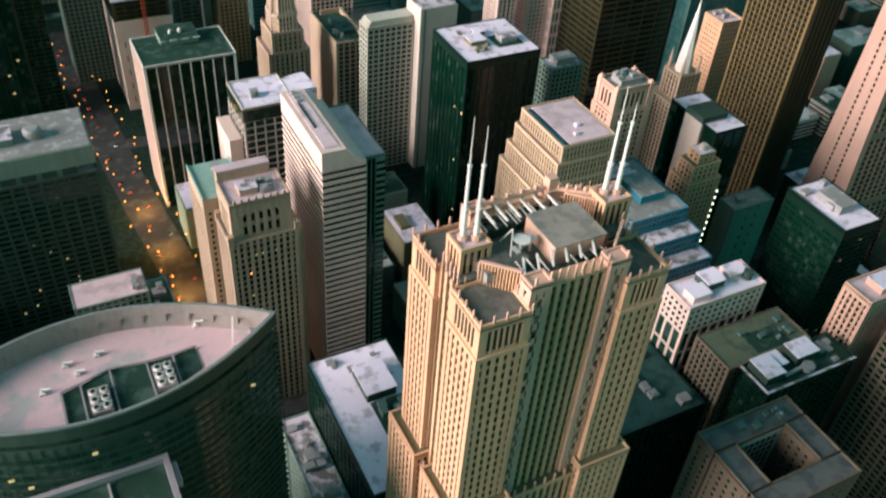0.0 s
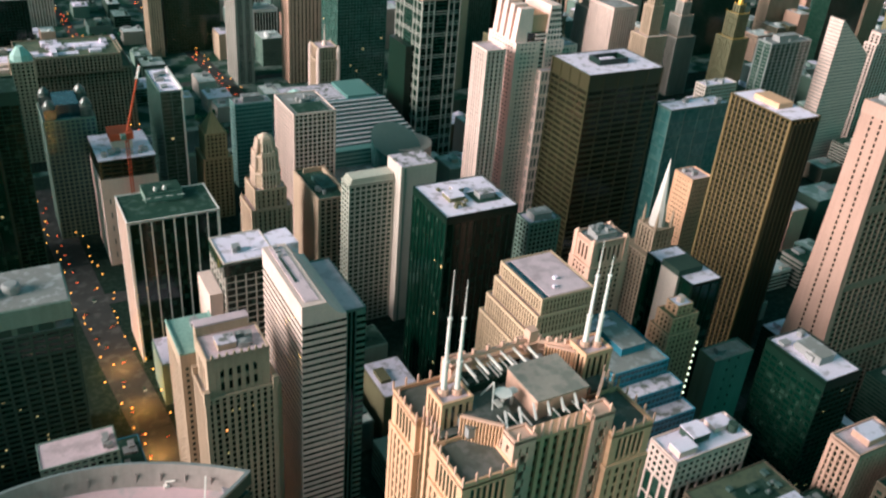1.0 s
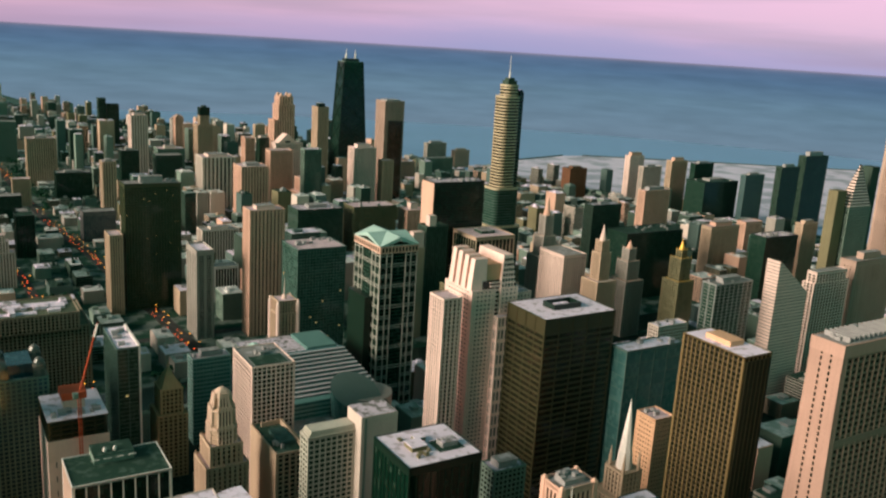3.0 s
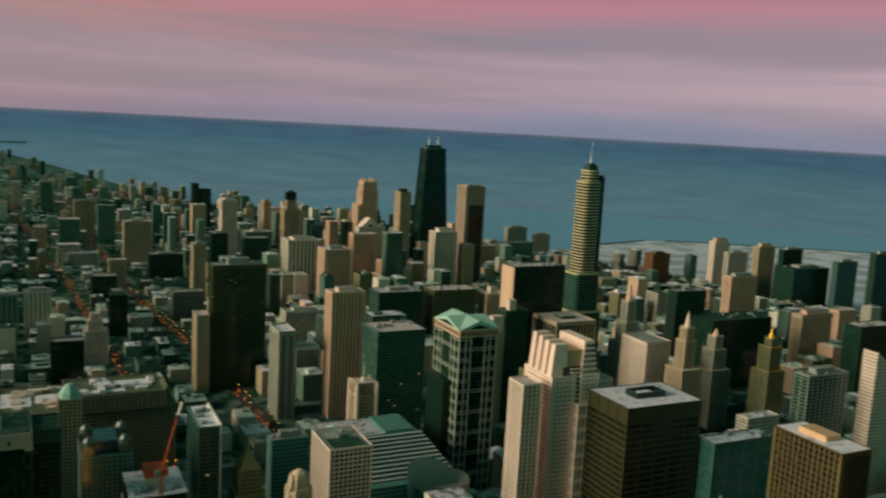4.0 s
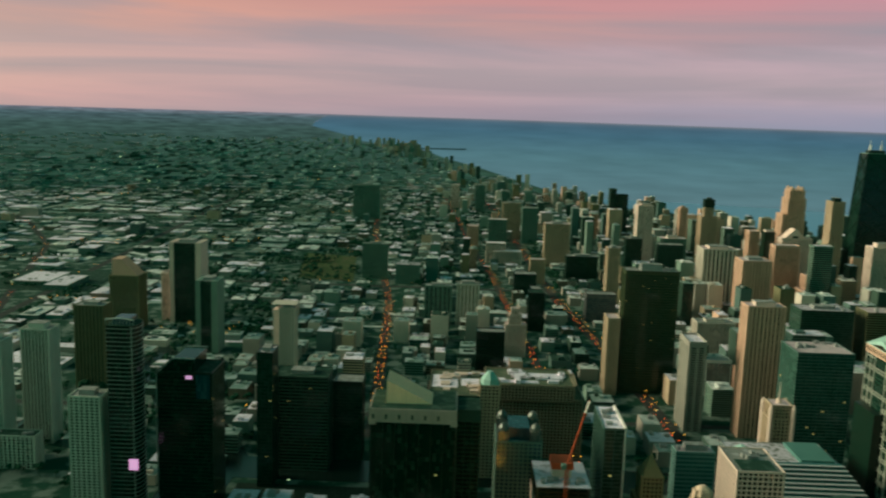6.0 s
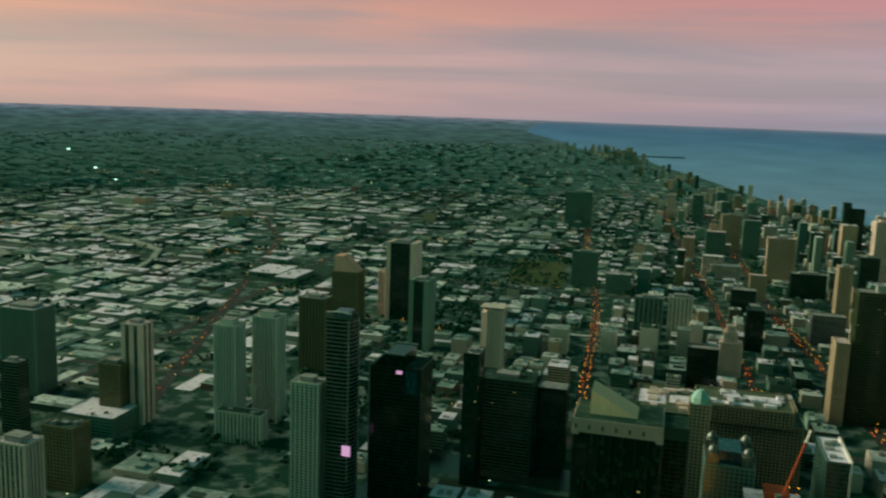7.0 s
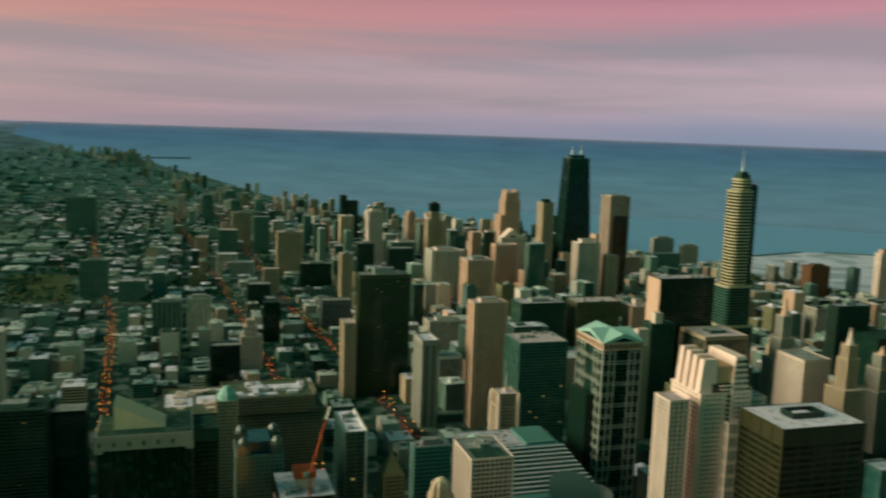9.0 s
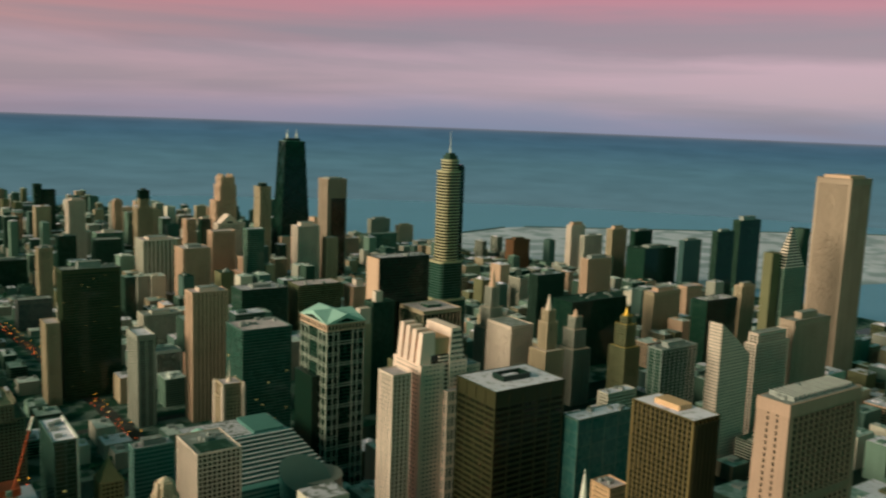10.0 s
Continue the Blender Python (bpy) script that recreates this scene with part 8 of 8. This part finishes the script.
for name, pts, width in STREETS:
    s = Shape()
    road_top += 0.012
    for (xa, ya), (xb, yb) in zip(pts, pts[1:]):
        d = Vector((xb - xa, yb - ya)).normalized()
        nx, ny = -d.y * width / 2, d.x * width / 2
        s.prism([(xa + nx, ya + ny), (xa - nx, ya - ny), (xb - nx, yb - ny), (xb + nx, yb + ny)], 0.0, road_top)
        length = math.hypot(xb - xa, yb - ya)
        gap, share = lamp_n.get(name, (75, 0.5))
        k = 0.0
        while k < length:
            for side in (-1, 1):
                if rs.random() < share * (1.0 if ya < 1750 else 0.5 if ya < 2500 else 0.25):
                    reach = rs.uniform(0.75, 1.25) if name == "riverside_drive" else rs.uniform(0.4, 0.8)
                    x, y = xa + d.x * k + nx * side * reach + rs.uniform(-3, 3), ya + d.y * k + ny * side * reach + rs.uniform(-4, 4)
                    if name == "riverside_drive" and y < 560:
                        near_lamps.append((x, y))
                    else:
                        g = 0.40 if y < 900 else 0.55
                        heads.box(x - g, y - g, 8.5, x + g, y + g, 8.5 + g)
            k += gap * rs.uniform(0.7, 1.3)
        k = 0.0
        while k < length and name in BUSY:
            side = rs.choice((-0.55, -0.25, 0.25, 0.55))
            x, y = xa + d.x * k + nx * side, ya + d.y * k + ny * side
            bodies.box(x - 0.95, y - 2.2, 0.4, x + 0.95, y + 2.2, 1.0).box(x - 0.85, y - 1.2, 1.0, x + 0.85, y + 1.0, 1.5)
            g = 0.35 if y < 900 else 0.6
            q = tails if side > 0 or rs.random() < 0.75 else fronts
            q.box(x - 0.9, y - 2.5, 0.7, x - 0.9 + g, y - 2.2, 0.7 + g).box(x + 0.9 - g, y - 2.5, 0.7, x + 0.9, y - 2.2, 0.7 + g)
            k += (rs.uniform(8, 26) if name != "diagonal_street" else rs.uniform(25, 70)) * (1 if y < 1900 else 2.6)
    tagged(new("road", s.mesh("road", ASPHALT)), "grey asphalt city street between the buildings", "road", kind="structure")
for x, y in near_lamps:
    p = thing("street_lamp", "tall dark street lamp with a glowing orange head", "street lamp", x, y, group="street lamps along the drive")
    piece("post", LAMP_POST, p, x, y, 0)
    part("lamp_head", Shape().box(x + 1.2, y - 0.4, 8.6, x + 2.1, y + 0.4, 9.1), LAMP_WARM, p, "glowing orange lamp head")
for y in (395, 445, 495, 545):
    bulb = new("street_light", bpy.data.lights.new("street_light", "POINT"))
    bulb.data.energy, bulb.data.color, bulb.data.shadow_soft_size = 19000, (1.0, 0.36, 0.07), 1.0
    bulb.location = (60 - max(0, y - 480) * 0.08, y, 10.5)
tagged(new("street_lamps_far", heads.mesh("street_lamps_far", LAMP_WARM)), "rows of glowing orange street lamps far below", "street lamps", kind="stuff")
tagged(new("traffic", bodies.mesh("traffic", CONC_DARK)), "small dark cars in slow evening traffic", "cars", kind="stuff")
tagged(new("tail_lamps", tails.mesh("tail_lamps", LAMP_RED)), "red tail lamps of evening traffic", "car lamps", kind="stuff")
tagged(new("head_lamps", fronts.mesh("head_lamps", LAMP_WHITE)), "white head lamps of evening traffic", "car lamps", kind="stuff")

# ---- the city between the towers ----
TAKEN = []
for ob in scene.objects:
    if ob.type == "MESH" and ob.parent and ob.name.split(".")[0] in ("glazing", "shaft", "end_wall", "netting", "upper_wall", "drum_apron", "yard"):
        c = [ob.matrix_basis @ Vector(q) + ob.parent.location for q in ob.bound_box]
        TAKEN.append((min(q.x for q in c) - 4, min(q.y for q in c) - 4, max(q.x for q in c) + 4, max(q.y for q in c) + 4))


ROUTES = [(p, w) for _, p, w in STREETS] + [(p, w) for p, w in WAYS]


TAKEN.append((-440, 2005, -235, 2395))
PARK = grain("winter_grass", (0.070, 0.098, 0.040), tint=(0.11, 0.10, 0.055), patch=0.4, big=40)
lawn = Shape().prism([(-376, 2034), (-244, 2014), (-278, 2359), (-426, 2386)], 0.0, 0.3)
tagged(new("park", lawn.mesh("park", PARK)), "open lawn of winter grass among low houses", "park", kind="structure")

def near_street(x, y, r):
    for pts, width in ROUTES:
        for (xa, ya), (xb, yb) in zip(pts, pts[1:]):
            f = max(0, min(1, ((x - xa) * (xb - xa) + (y - ya) * (yb - ya)) / ((xb - xa) ** 2 + (yb - ya) ** 2)))
            if math.hypot(x - xa - f * (xb - xa), y - ya - f * (yb - ya)) < width / 2 + r:
                return True
    return False


def free(x0, y0, x1, y1):
    return not any(a < x1 and c > x0 and b < y1 and d > y0 for a, b, c, d in TAKEN)


BRICK = grain("old_brick", (0.15, 0.13, 0.10), vary=0.3, jitter=0.3)
FILL_WALLS = [STONE_BEIGE, STONE_PINK, STONE_BROWN, STONE_GREY, GREEN_FRAME, CONC_GREY, CONC_DARK, CONC_WHITE, BRICK, CONC_GREY, GREEN_FRAME, STONE_GREY]
TALL_WALLS = 8           # towers take the first of these, low buildings the last
ROOF_GREEN = grain("weathered_green_grey_roof", (0.24, 0.30, 0.27), tint=(0.42, 0.45, 0.46), patch=0.4, big=25)
ROOF_PALE = grain("pale_membrane_roof", (0.74, 0.72, 0.71), tint=(0.46, 0.48, 0.46), patch=0.4, big=22)
FILL_ROOFS = [ROOF_DARK, ROOF_GREEN, ROOF_PALE, ROOF_PALE, SNOW, SNOW, ROOF_PALE, ROOF_GREEN, SNOW]
FILL_ALL = FILL_WALLS + FILL_ROOFS + [GLASS_DARK, GLASS_GREEN, MACHINE]
NW, NR = len(FILL_WALLS), len(FILL_ROOFS)


def pale_belt(x, y):
    """The works and rail land running north-west, where the large roofs are pale."""
    f = max(0.0, min(1.0, (y - 1600) / 2900))
    return abs(x + 1150 + 1250 * f) < 640


def fill_shape(s, x0, y0, x1, y1, h, r, z=0.0, relief=None, unit=None):
    """A plain city building: floors of windows between spandrels, a parapet and something on the roof."""
    relief, unit = relief or s, unit or s
    wall, roof = (r.randrange(TALL_WALLS) if h > 26 else 3 + r.randrange(NW - 3)), NW + r.randrange(NR)
    if h <= 26 and (x0 < -330 or y0 > 2000):
        roof = NW + r.choice((2, 4, 5, 8, 3, 1) if pale_belt(x0, y0) else (0, 1, 1, 7, 2, 5, 4))
    if h > 13:
        fl = r.choice((3.1, 3.5, 4.0))
        s.box(x0, y0, z, x1, y1, h, NW + NR + r.randrange(2))
        n = int(h / fl)
        kind = r.random()
        for k in range(n + 1):
            zz = z + k * fl
            relief.box(x0 - 0.3, y0 - 0.3, zz, x1 + 0.3, y1 + 0.3, min(zz + fl * 0.45, h + 0.2), wall)
        if kind > 0.3:
            m = max(2, int((x1 - x0) / r.uniform(4, 7)))
            for k in range(m + 1):
                x = x0 + (x1 - x0) * k / m
                relief.box(x - 0.9, y0 - 0.6, z, x + 0.9, y1 + 0.6, h, wall)
            m = max(2, int((y1 - y0) / 6))
            for k in range(m + 1):
                y = y0 + (y1 - y0) * k / m
                relief.box(x0 - 0.6, y - 0.9, z, x1 + 0.6, y + 0.9, h, wall)
    else:
        s.box(x0, y0, z, x1, y1, h, wall)
    relief.box(x0 - 0.5, y0 - 0.5, h, x1 + 0.5, y1 + 0.5, h + 0.7, wall)
    unit.box(x0 + 0.1, y0 + 0.1, h + 0.7, x1 - 0.1, y1 - 0.1, h + 0.9, roof)
    w, d = x1 - x0, y1 - y0
    for _ in range(1 if w * d < 500 or unit is not s else 2):
        a, b = r.uniform(0.12, 0.4) * w, r.uniform(0.12, 0.4) * d
        ux, uy = r.uniform(x0 + 1, x1 - a - 1), r.uniform(y0 + 1, y1 - b - 1)
        unit.box(ux, uy, h + 0.9, ux + a, uy + b, h + 0.9 + r.uniform(1.5, 4), r.choice((wall, NW + NR + 2, roof)))


def height_for(x, y, r):
    u = r.random()
    if y < 1000 and x > -20 and x < 1200:
        return r.uniform(18, 48)
    if x > 1200 and y < 1000:
        return r.uniform(15, 60)
    if x > 350 and 1000 <= y < 3000:
        shore = 1 - min(1, abs(x - 900) / 700)
        if x > 0.5 * y:                      # towards the river mouth few of them stand high
            return r.uniform(40, 80) if u < 0.08 + 0.08 * shore else r.uniform(12, 40)
        if u < 0.16 + 0.20 * shore:
            return r.uniform(50, 112)
        return r.uniform(10, 45)
    if x > -350 and 950 < y < 2000:
        return r.uniform(30, 52) if u < 0.12 else r.uniform(7, 22)
    if y > 2000 and x > shore_x(y) - 420:
        return r.uniform(35, 80) if u < 0.30 else r.uniform(8, 26)
    if y > 2000 and x > -100:
        return r.uniform(28, 60) if u < 0.12 else r.uniform(8, 18)
    return r.uniform(18, 34) if u < 0.04 else r.uniform(5, 12)


rf = random.Random(5)
mids = []
lows = [Shape(), Shape(), Shape(), Shape()]
gx, gy = 118.0, 96.0
for i in range(-30, 19):
    for j in range(1, 45):
        bx, by = i * gx + 6, j * gy + 8
        if math.hypot(bx, by) > 4150 or by < 100 or bx < -by * 1.15 - 500:
            continue
        west = bx < -350 and by < 3600
        nx = rf.choice((1, 2, 2)) if west else rf.choice((2, 3, 3, 4))
        ny = rf.choice((1, 2)) if west else 2
        cw, cd = (gx - 16) / nx, (gy - 16) / ny
        for a in range(nx):
            for b in range(ny):
                if rf.random() < (0.30 if west else 0.16 if by < 2000 else 0.24):
                    continue
                w, d = cw * rf.uniform(0.55, 0.93), cd * rf.uniform(0.55, 0.93)
                x0, y0 = bx + a * cw + rf.uniform(0, cw - w), by + b * cd + rf.uniform(0, cd - d)
                x1, y1 = x0 + w, y0 + d
                cx, cy = (x0 + x1) / 2, (y0 + y1) / 2
                if cx > shore_x(cy) - 70 or near_street(cx, cy, max(w, d) * 0.5) or not free(x0, y0, x1, y1):
                    continue
                if 870 < cy < 990 and cx > -230 or (-330 < cx < -215 and cy < 900):
                    continue                      # the river
                if -20 < cx < 64 and cy < 640:
                    continue                      # the open corner beside the drive
                h = height_for(cx, cy, rf)
                if h > 40 and w / max(d, 1) > 1.6:
                    x1 = x0 + d * 1.3
                if west and a == b == 0 and rf.random() < 0.22:
                    x1, y1, h = min(x0 + cw * 1.5, bx + gx - 12), min(y0 + cd * 0.95, by + gy - 12), rf.uniform(7, 12)
                if h > 26:
                    mids.append((x0, y0, x1, y1, h))
                else:
                    fill_shape(lows[0 if west else 1 if cy < 2000 else 2 if cy < 3000 else 3], x0, y0, x1, y1, h, rf)
# unseen blocks added round and behind the tower, high in the west for shade
for i in range(-8, 6):
    for j in range(-5, 5):
        x, y = i * 92.0 + 20, j * 98.0 - 40
        if (i >= -1 and j >= 0) or (abs(x) < 60 and abs(y) < 90) or (i > -1 and j > -2) or y > 390 or -345 < x + 38 < -215:
            continue
        if free(x, y, x + 68, y + 72):
            mids.append((x, y, x + 68, y + 72, rf.uniform(70, 125) if x < -60 else rf.uniform(40, 90)))
mids.sort(key=lambda q: math.hypot(q[0], q[1]))
rest = Shape()
for k, q in enumerate(mids):
    if k < 190:
        s, relief, unit = Shape(), Shape(), Shape()
        fill_shape(s, *q, rf, relief=relief, unit=unit)
        root = thing("city_block", "mid-rise city building with regular windows and flat roof", "building", (q[0] + q[2]) / 2, (q[1] + q[3]) / 2, group="mid-rise buildings between the towers")
        part("body", s, FILL_ALL, root)
        part("facade_relief", relief, FILL_ALL, root, kind="stuff")
        part("roof", unit, FILL_ALL, root)
    else:
        fill_shape(rest, *q, rf)
tagged(new("far_tower_blocks", rest.mesh("far_tower_blocks", FILL_ALL)), "crowd of far apartment blocks towards the lake shore", "buildings", kind="stuff")
for s, lab in zip(lows, ("scattered low warehouses and workshops west of the river", "low brick and stone buildings north of the river", "rows of low city houses", "dense rows of low houses in the north")):
    tagged(new("low_buildings", s.mesh("low_buildings", FILL_ALL)), lab, "buildings", kind="stuff")

# the river, dark between its banks
river = Shape().prism([(-300, 905), (1850, 895), (1850, 955), (-300, 965)], 0.0, 0.16)
river.prism([(-322, -200), (-258, -200), (-240, 940), (-310, 960)], 0.0, 0.17).prism([(-310, 930), (-235, 960), (-520, 1500), (-580, 1480)], 0.0, 0.18)
tagged(new("river", river.mesh("river", glazing("river_water", (0.012, 0.022, 0.018), share=0.0, rough=0.25))), "dark narrow city river", "river", kind="structure")

# pale yards, car parks and rail land, dusted with snow, between the low roofs
yards = Shape()
ry = random.Random(17)
for k in range(1500):
    b, d = radians(ry.uniform(-54, 3)), 1250 + 2900 * ry.random() ** 0.8
    x, y = d * math.sin(b), d * math.cos(b)
    if (x > -330 and y < 1500) or x > 330 or near_street(x, y, 12) or not free(x - 30, y - 30, x + 30, y + 30) or (not pale_belt(x, y) and ry.random() < 0.6):
        continue
    w, l = ry.uniform(5, 14), ry.uniform(20, 85)
    if pale_belt(x, y):
        w *= 2.2
    a = radians(ry.choice((0, 0, 0, 90, 90, -35)) + ry.uniform(-3, 3))
    ca, sa = math.cos(a), math.sin(a)
    z = 0.25 + 0.0006 * k
    yards.prism([(x + u * l * ca - v * w * sa, y + u * l * sa + v * w * ca) for u, v in ((-0.5, -0.5), (0.5, -0.5), (0.5, 0.5), (-0.5, 0.5))], 0.0, z, mi=ry.choice((0, 1, 1, 1, 0, 2)))
tagged(new("yards", yards.mesh("yards", [ROOF_PALE, SNOW, ROOF_GREEN])), "pale car parks and snow-dusted yards among low roofs", "yards", kind="stuff")

# bare winter trees: dark clumps along streets, in yards and parks
TREE = grain("bare_winter_trees", (0.022, 0.060, 0.034), vary=0.4, big=20, jitter=0.5)
ico = [(0, 0, 1), (0.894, 0, 0.447), (0.276, 0.851, 0.447), (-0.724, 0.526, 0.447), (-0.724, -0.526, 0.447), (0.276, -0.851, 0.447), (0.724, 0.526, -0.447), (-0.276, 0.851, -0.447), (-0.894, 0, -0.447), (-0.276, -0.851, -0.447), (0.724, -0.526, -0.447), (0, 0, -1)]
ico_f = [(0, 1, 2), (0, 2, 3), (0, 3, 4), (0, 4, 5), (0, 5, 1), (1, 6, 2), (2, 7, 3), (3, 8, 4), (4, 9, 5), (5, 10, 1), (2, 6, 7), (3, 7, 8), (4, 8, 9), (5, 9, 10), (1, 10, 6), (6, 11, 7), (7, 11, 8), (8, 11, 9), (9, 11, 10), (10, 11, 6)]


def tree(s, x, y, h, r, place=None):
    s.tube(x, y, 0, h * 0.5, 0.3, 0.15, 4)
    for _ in range(3):
        a, rr = r.uniform(0, 6.3), h * r.uniform(0.18, 0.3)
        ox, oy, oz = x + h * 0.2 * math.cos(a), y + h * 0.2 * math.sin(a), h * r.uniform(0.5, 0.8)
        s.add([(ox + px * rr * r.uniform(0.6, 1.3), oy + py * rr * r.uniform(0.6, 1.3), oz + pz * rr * r.uniform(0.6, 1.2)) for px, py, pz in ico], ico_f)


wood = Shape()
rt = random.Random(9)
for _ in range(1100):
    b, d = radians(rt.uniform(-52, 24)), rt.uniform(950, 4200)
    gx0, gy0 = d * math.sin(b), d * math.cos(b)
    if gx0 > shore_x(gy0) - 60 or (gy0 < 2000 and gx0 > -350 and rt.random() < 0.85) or (gx0 > 330 and gx0 < shore_x(gy0) - 330 and rt.random() < 0.9):
        continue
    if pale_belt(gx0, gy0) and rt.random() < 0.6:
        continue
    long, wide = rt.uniform(25, 110), rt.uniform(8, 30)
    if rt.random() < 0.5:
        long, wide = wide, long
    for _ in range(rt.randrange(8, 26)):
        x, y = gx0 + rt.uniform(-long, long), gy0 + rt.uniform(-wide, wide)
        if x < shore_x(y) - 25 and not near_street(x, y, 6):
            tree(wood, x, y, rt.uniform(8, 15), rt)
tagged(new("bare_trees", wood.mesh("bare_trees", TREE)), "dark bare winter trees among streets and yards", "trees", kind="stuff")

# ---- the far city on the backdrop ----
far = Shape()
rr = random.Random(21)
count = 0
while count < 2300:
    b, d = radians(rr.uniform(-52, 9)), 4330 + 7000 * rr.random() ** 2.3
    x, y = d * math.sin(b), d * math.cos(b)
    if x > shore_x(y) - 120:
        continue
    tall = x > shore_x(y) - 480 and rr.random() < 0.35
    w, dd, h = (rr.uniform(18, 34), rr.uniform(18, 30), rr.uniform(35, 95)) if tall else (rr.uniform(14, 75), rr.uniform(12, 60), rr.uniform(4, 9))
    if rr.random() < 0.05 and not tall:
        w, dd = w * 2.4, dd * 1.6
    (px, py, pz), k = far_place(x, y, 0)
    wall, roof = (rr.randrange(TALL_WALLS) if tall else rr.choice((3, 9, 10, 11))), NW + rr.choice((1, 3, 4, 5, 6, 7))
    far.prism([(px - w * k / 2, py - dd * k / 2), (px + w * k / 2, py - dd * k / 2), (px + w * k / 2, py + dd * k / 2), (px - w * k / 2, py + dd * k / 2)], pz - 3, pz + h * k, mi=wall, lid=roof)
    count += 1
for _ in range(70):
    y = rr.uniform(7300, 9700)
    x = shore_x(y) - rr.uniform(90, 420)
    w, h = rr.uniform(22, 40), rr.uniform(35, 95)
    (px, py, pz), k = far_place(x, y, 0)
    far.box(px - w * k / 2, py - 10 * k, pz - 3, px + w * k / 2, py + 10 * k, pz + h * k, rr.choice((3, 5, 7, 3, 0)))
tagged(new("backdrop_houses", far.mesh("backdrop_houses", FILL_ALL)), "far suburbs of low houses with shore towers", "buildings", kind="stuff")
spit = Shape()
for k in range(40):
    f = k / 39
    (px, py, pz), q = far_place(-540 + 580 * f, 8960 + 180 * f, 0)
    spit.box(px - 8, py - 3, pz - 4, px + 8, py + 3, pz + 3.0)
tagged(new("backdrop_spit", spit.mesh("backdrop_spit", CONC_DARK)), "long dark spit of land in the lake", "spit", kind="structure")
dots = Shape()
for k in range(90):
    b, d = radians(rr.uniform(-50, 10)), rr.uniform(900, 6500)
    x, y = d * math.sin(b), d * math.cos(b)
    if x > shore_x(y) - 60:
        continue
    (px, py, pz), q = far_place(x, y, 9)
    g = 0.4 + d * 0.00022
    dots.box(px - g, py - g, pz, px + g, py + g, pz + g)
sodium = Shape()
for k in range(22):                       # car parks and junctions lit in clusters
    b, d = radians(rr.uniform(-50, -4)), rr.uniform(1250, 5200)
    x0, y0 = d * math.sin(b), d * math.cos(b)
    for _ in range(rr.randrange(4, 13)):
        x, y = x0 + rr.uniform(-70, 70), y0 + rr.uniform(-45, 45)
        (px, py, pz), q = far_place(x, y, 11)
        g = 0.30 + d * 0.00014
        sodium.box(px - g, py - g, pz, px + g, py + g, pz + g)
tagged(new("car_park_lamps", sodium.mesh("car_park_lamps", LAMP_WARM)), "clusters of orange lamps over car parks", "lamps", kind="stuff")
tagged(new("yard_lamps", dots.mesh("yard_lamps", LAMP_WHITE)), "scattered yard lamps across the low city", "lamps", kind="stuff")

# expressways and boulevards of the west side, pale against the dark land
PALE_ROAD = grain("pale_concrete_road", (0.38, 0.40, 0.36), tint=(0.22, 0.24, 0.21), patch=0.4, big=40)
def ribbon(pts, w, z, step=110.0):
    """A road bent softly through its points, laid along the land and its far rise."""
    s, line = Shape(), []
    for i in range(len(pts) - 1):
        p0, p1, p2, p3 = (Vector(pts[max(0, min(len(pts) - 1, i + k))]) for k in (-1, 0, 1, 2))
        n = max(2, int((p2 - p1).length / step))
        for k in range(n):
            u = k / n
            line.append(0.5 * (2 * p1 + (p2 - p0) * u + (2 * p0 - 5 * p1 + 4 * p2 - p3) * u * u + (3 * p1 - p0 - 3 * p2 + p3) * u ** 3))
    line.append(Vector(pts[-1]))
    v = []
    for i, p in enumerate(line):
        d = (line[min(i + 1, len(line) - 1)] - line[max(i - 1, 0)]).normalized()
        for side in (-0.5, 0.5):
            v += [far_place(p.x - d.y * w * side, p.y + d.x * w * side, z)[0], far_place(p.x - d.y * w * side, p.y + d.x * w * side, z - 6)[0]]
    f = []
    for i in range(len(line) - 1):
        a, b = 4 * i, 4 * i + 4
        f += [(a, b, b + 2, a + 2), (a, a + 1, b + 1, b), (a + 2, b + 2, b + 3, a + 3)]
    return s.add(v, f)


for pts, w in WAYS:
    tagged(new("expressway", ribbon(pts, w * 0.7, 6.0).mesh("expressway", PALE_ROAD)), "pale concrete expressway winding through the low city", "road", kind="structure")
# the north side's grid of house rows and avenues
grid = Shape()
rg = random.Random(4)
for k in range(26):
    x = -2400 + k * 110.0
    for j in range(36):
        y = 4350 + j * 150.0
        xx = x - (y - 4300) * 0.10
        if xx > shore_x(y) - 250 or rg.random() < 0.3:
            continue
        w, d = rg.uniform(16, 40), rg.uniform(70, 145)
        (px, py, pz), q = far_place(xx + rg.uniform(-12, 12), y, 0)
        grid.box(px - w * q / 2, py - d * q * 0.5, pz - 2, px + w * q / 2, py + d * q * 0.5, pz + rg.uniform(6, 10) * q, rg.randrange(4))
tagged(new("backdrop_terraces", grid.mesh("backdrop_terraces", [ROOF_GREEN, ROOF_DARK, ROOF_GREEN, ROOF_PALE])), "long parallel rows of far houses", "buildings", kind="stuff")
# floodlights over a yard by the expressway
for x, y in ((-2547, 3525), (-3050, 4050), (-4250, 5350)):
    (px, py, pz), q = far_place(x, y, 0)
    mast = thing("floodlight_mast", "tall steel mast with a bright white floodlight", "floodlight", px, py, pz, group="floodlights by the expressway")
    part("mast", Shape().tube(px, py, pz, pz + 24 * q, 0.5, 0.3, 8), CONC_DARK, mast)
    part("floodlight", Shape().box(px - 5, py - 1, pz + 24 * q, px + 5, py + 1, pz + 24 * q + 6), LAMP_COOL, mast, "glaring white floodlight")
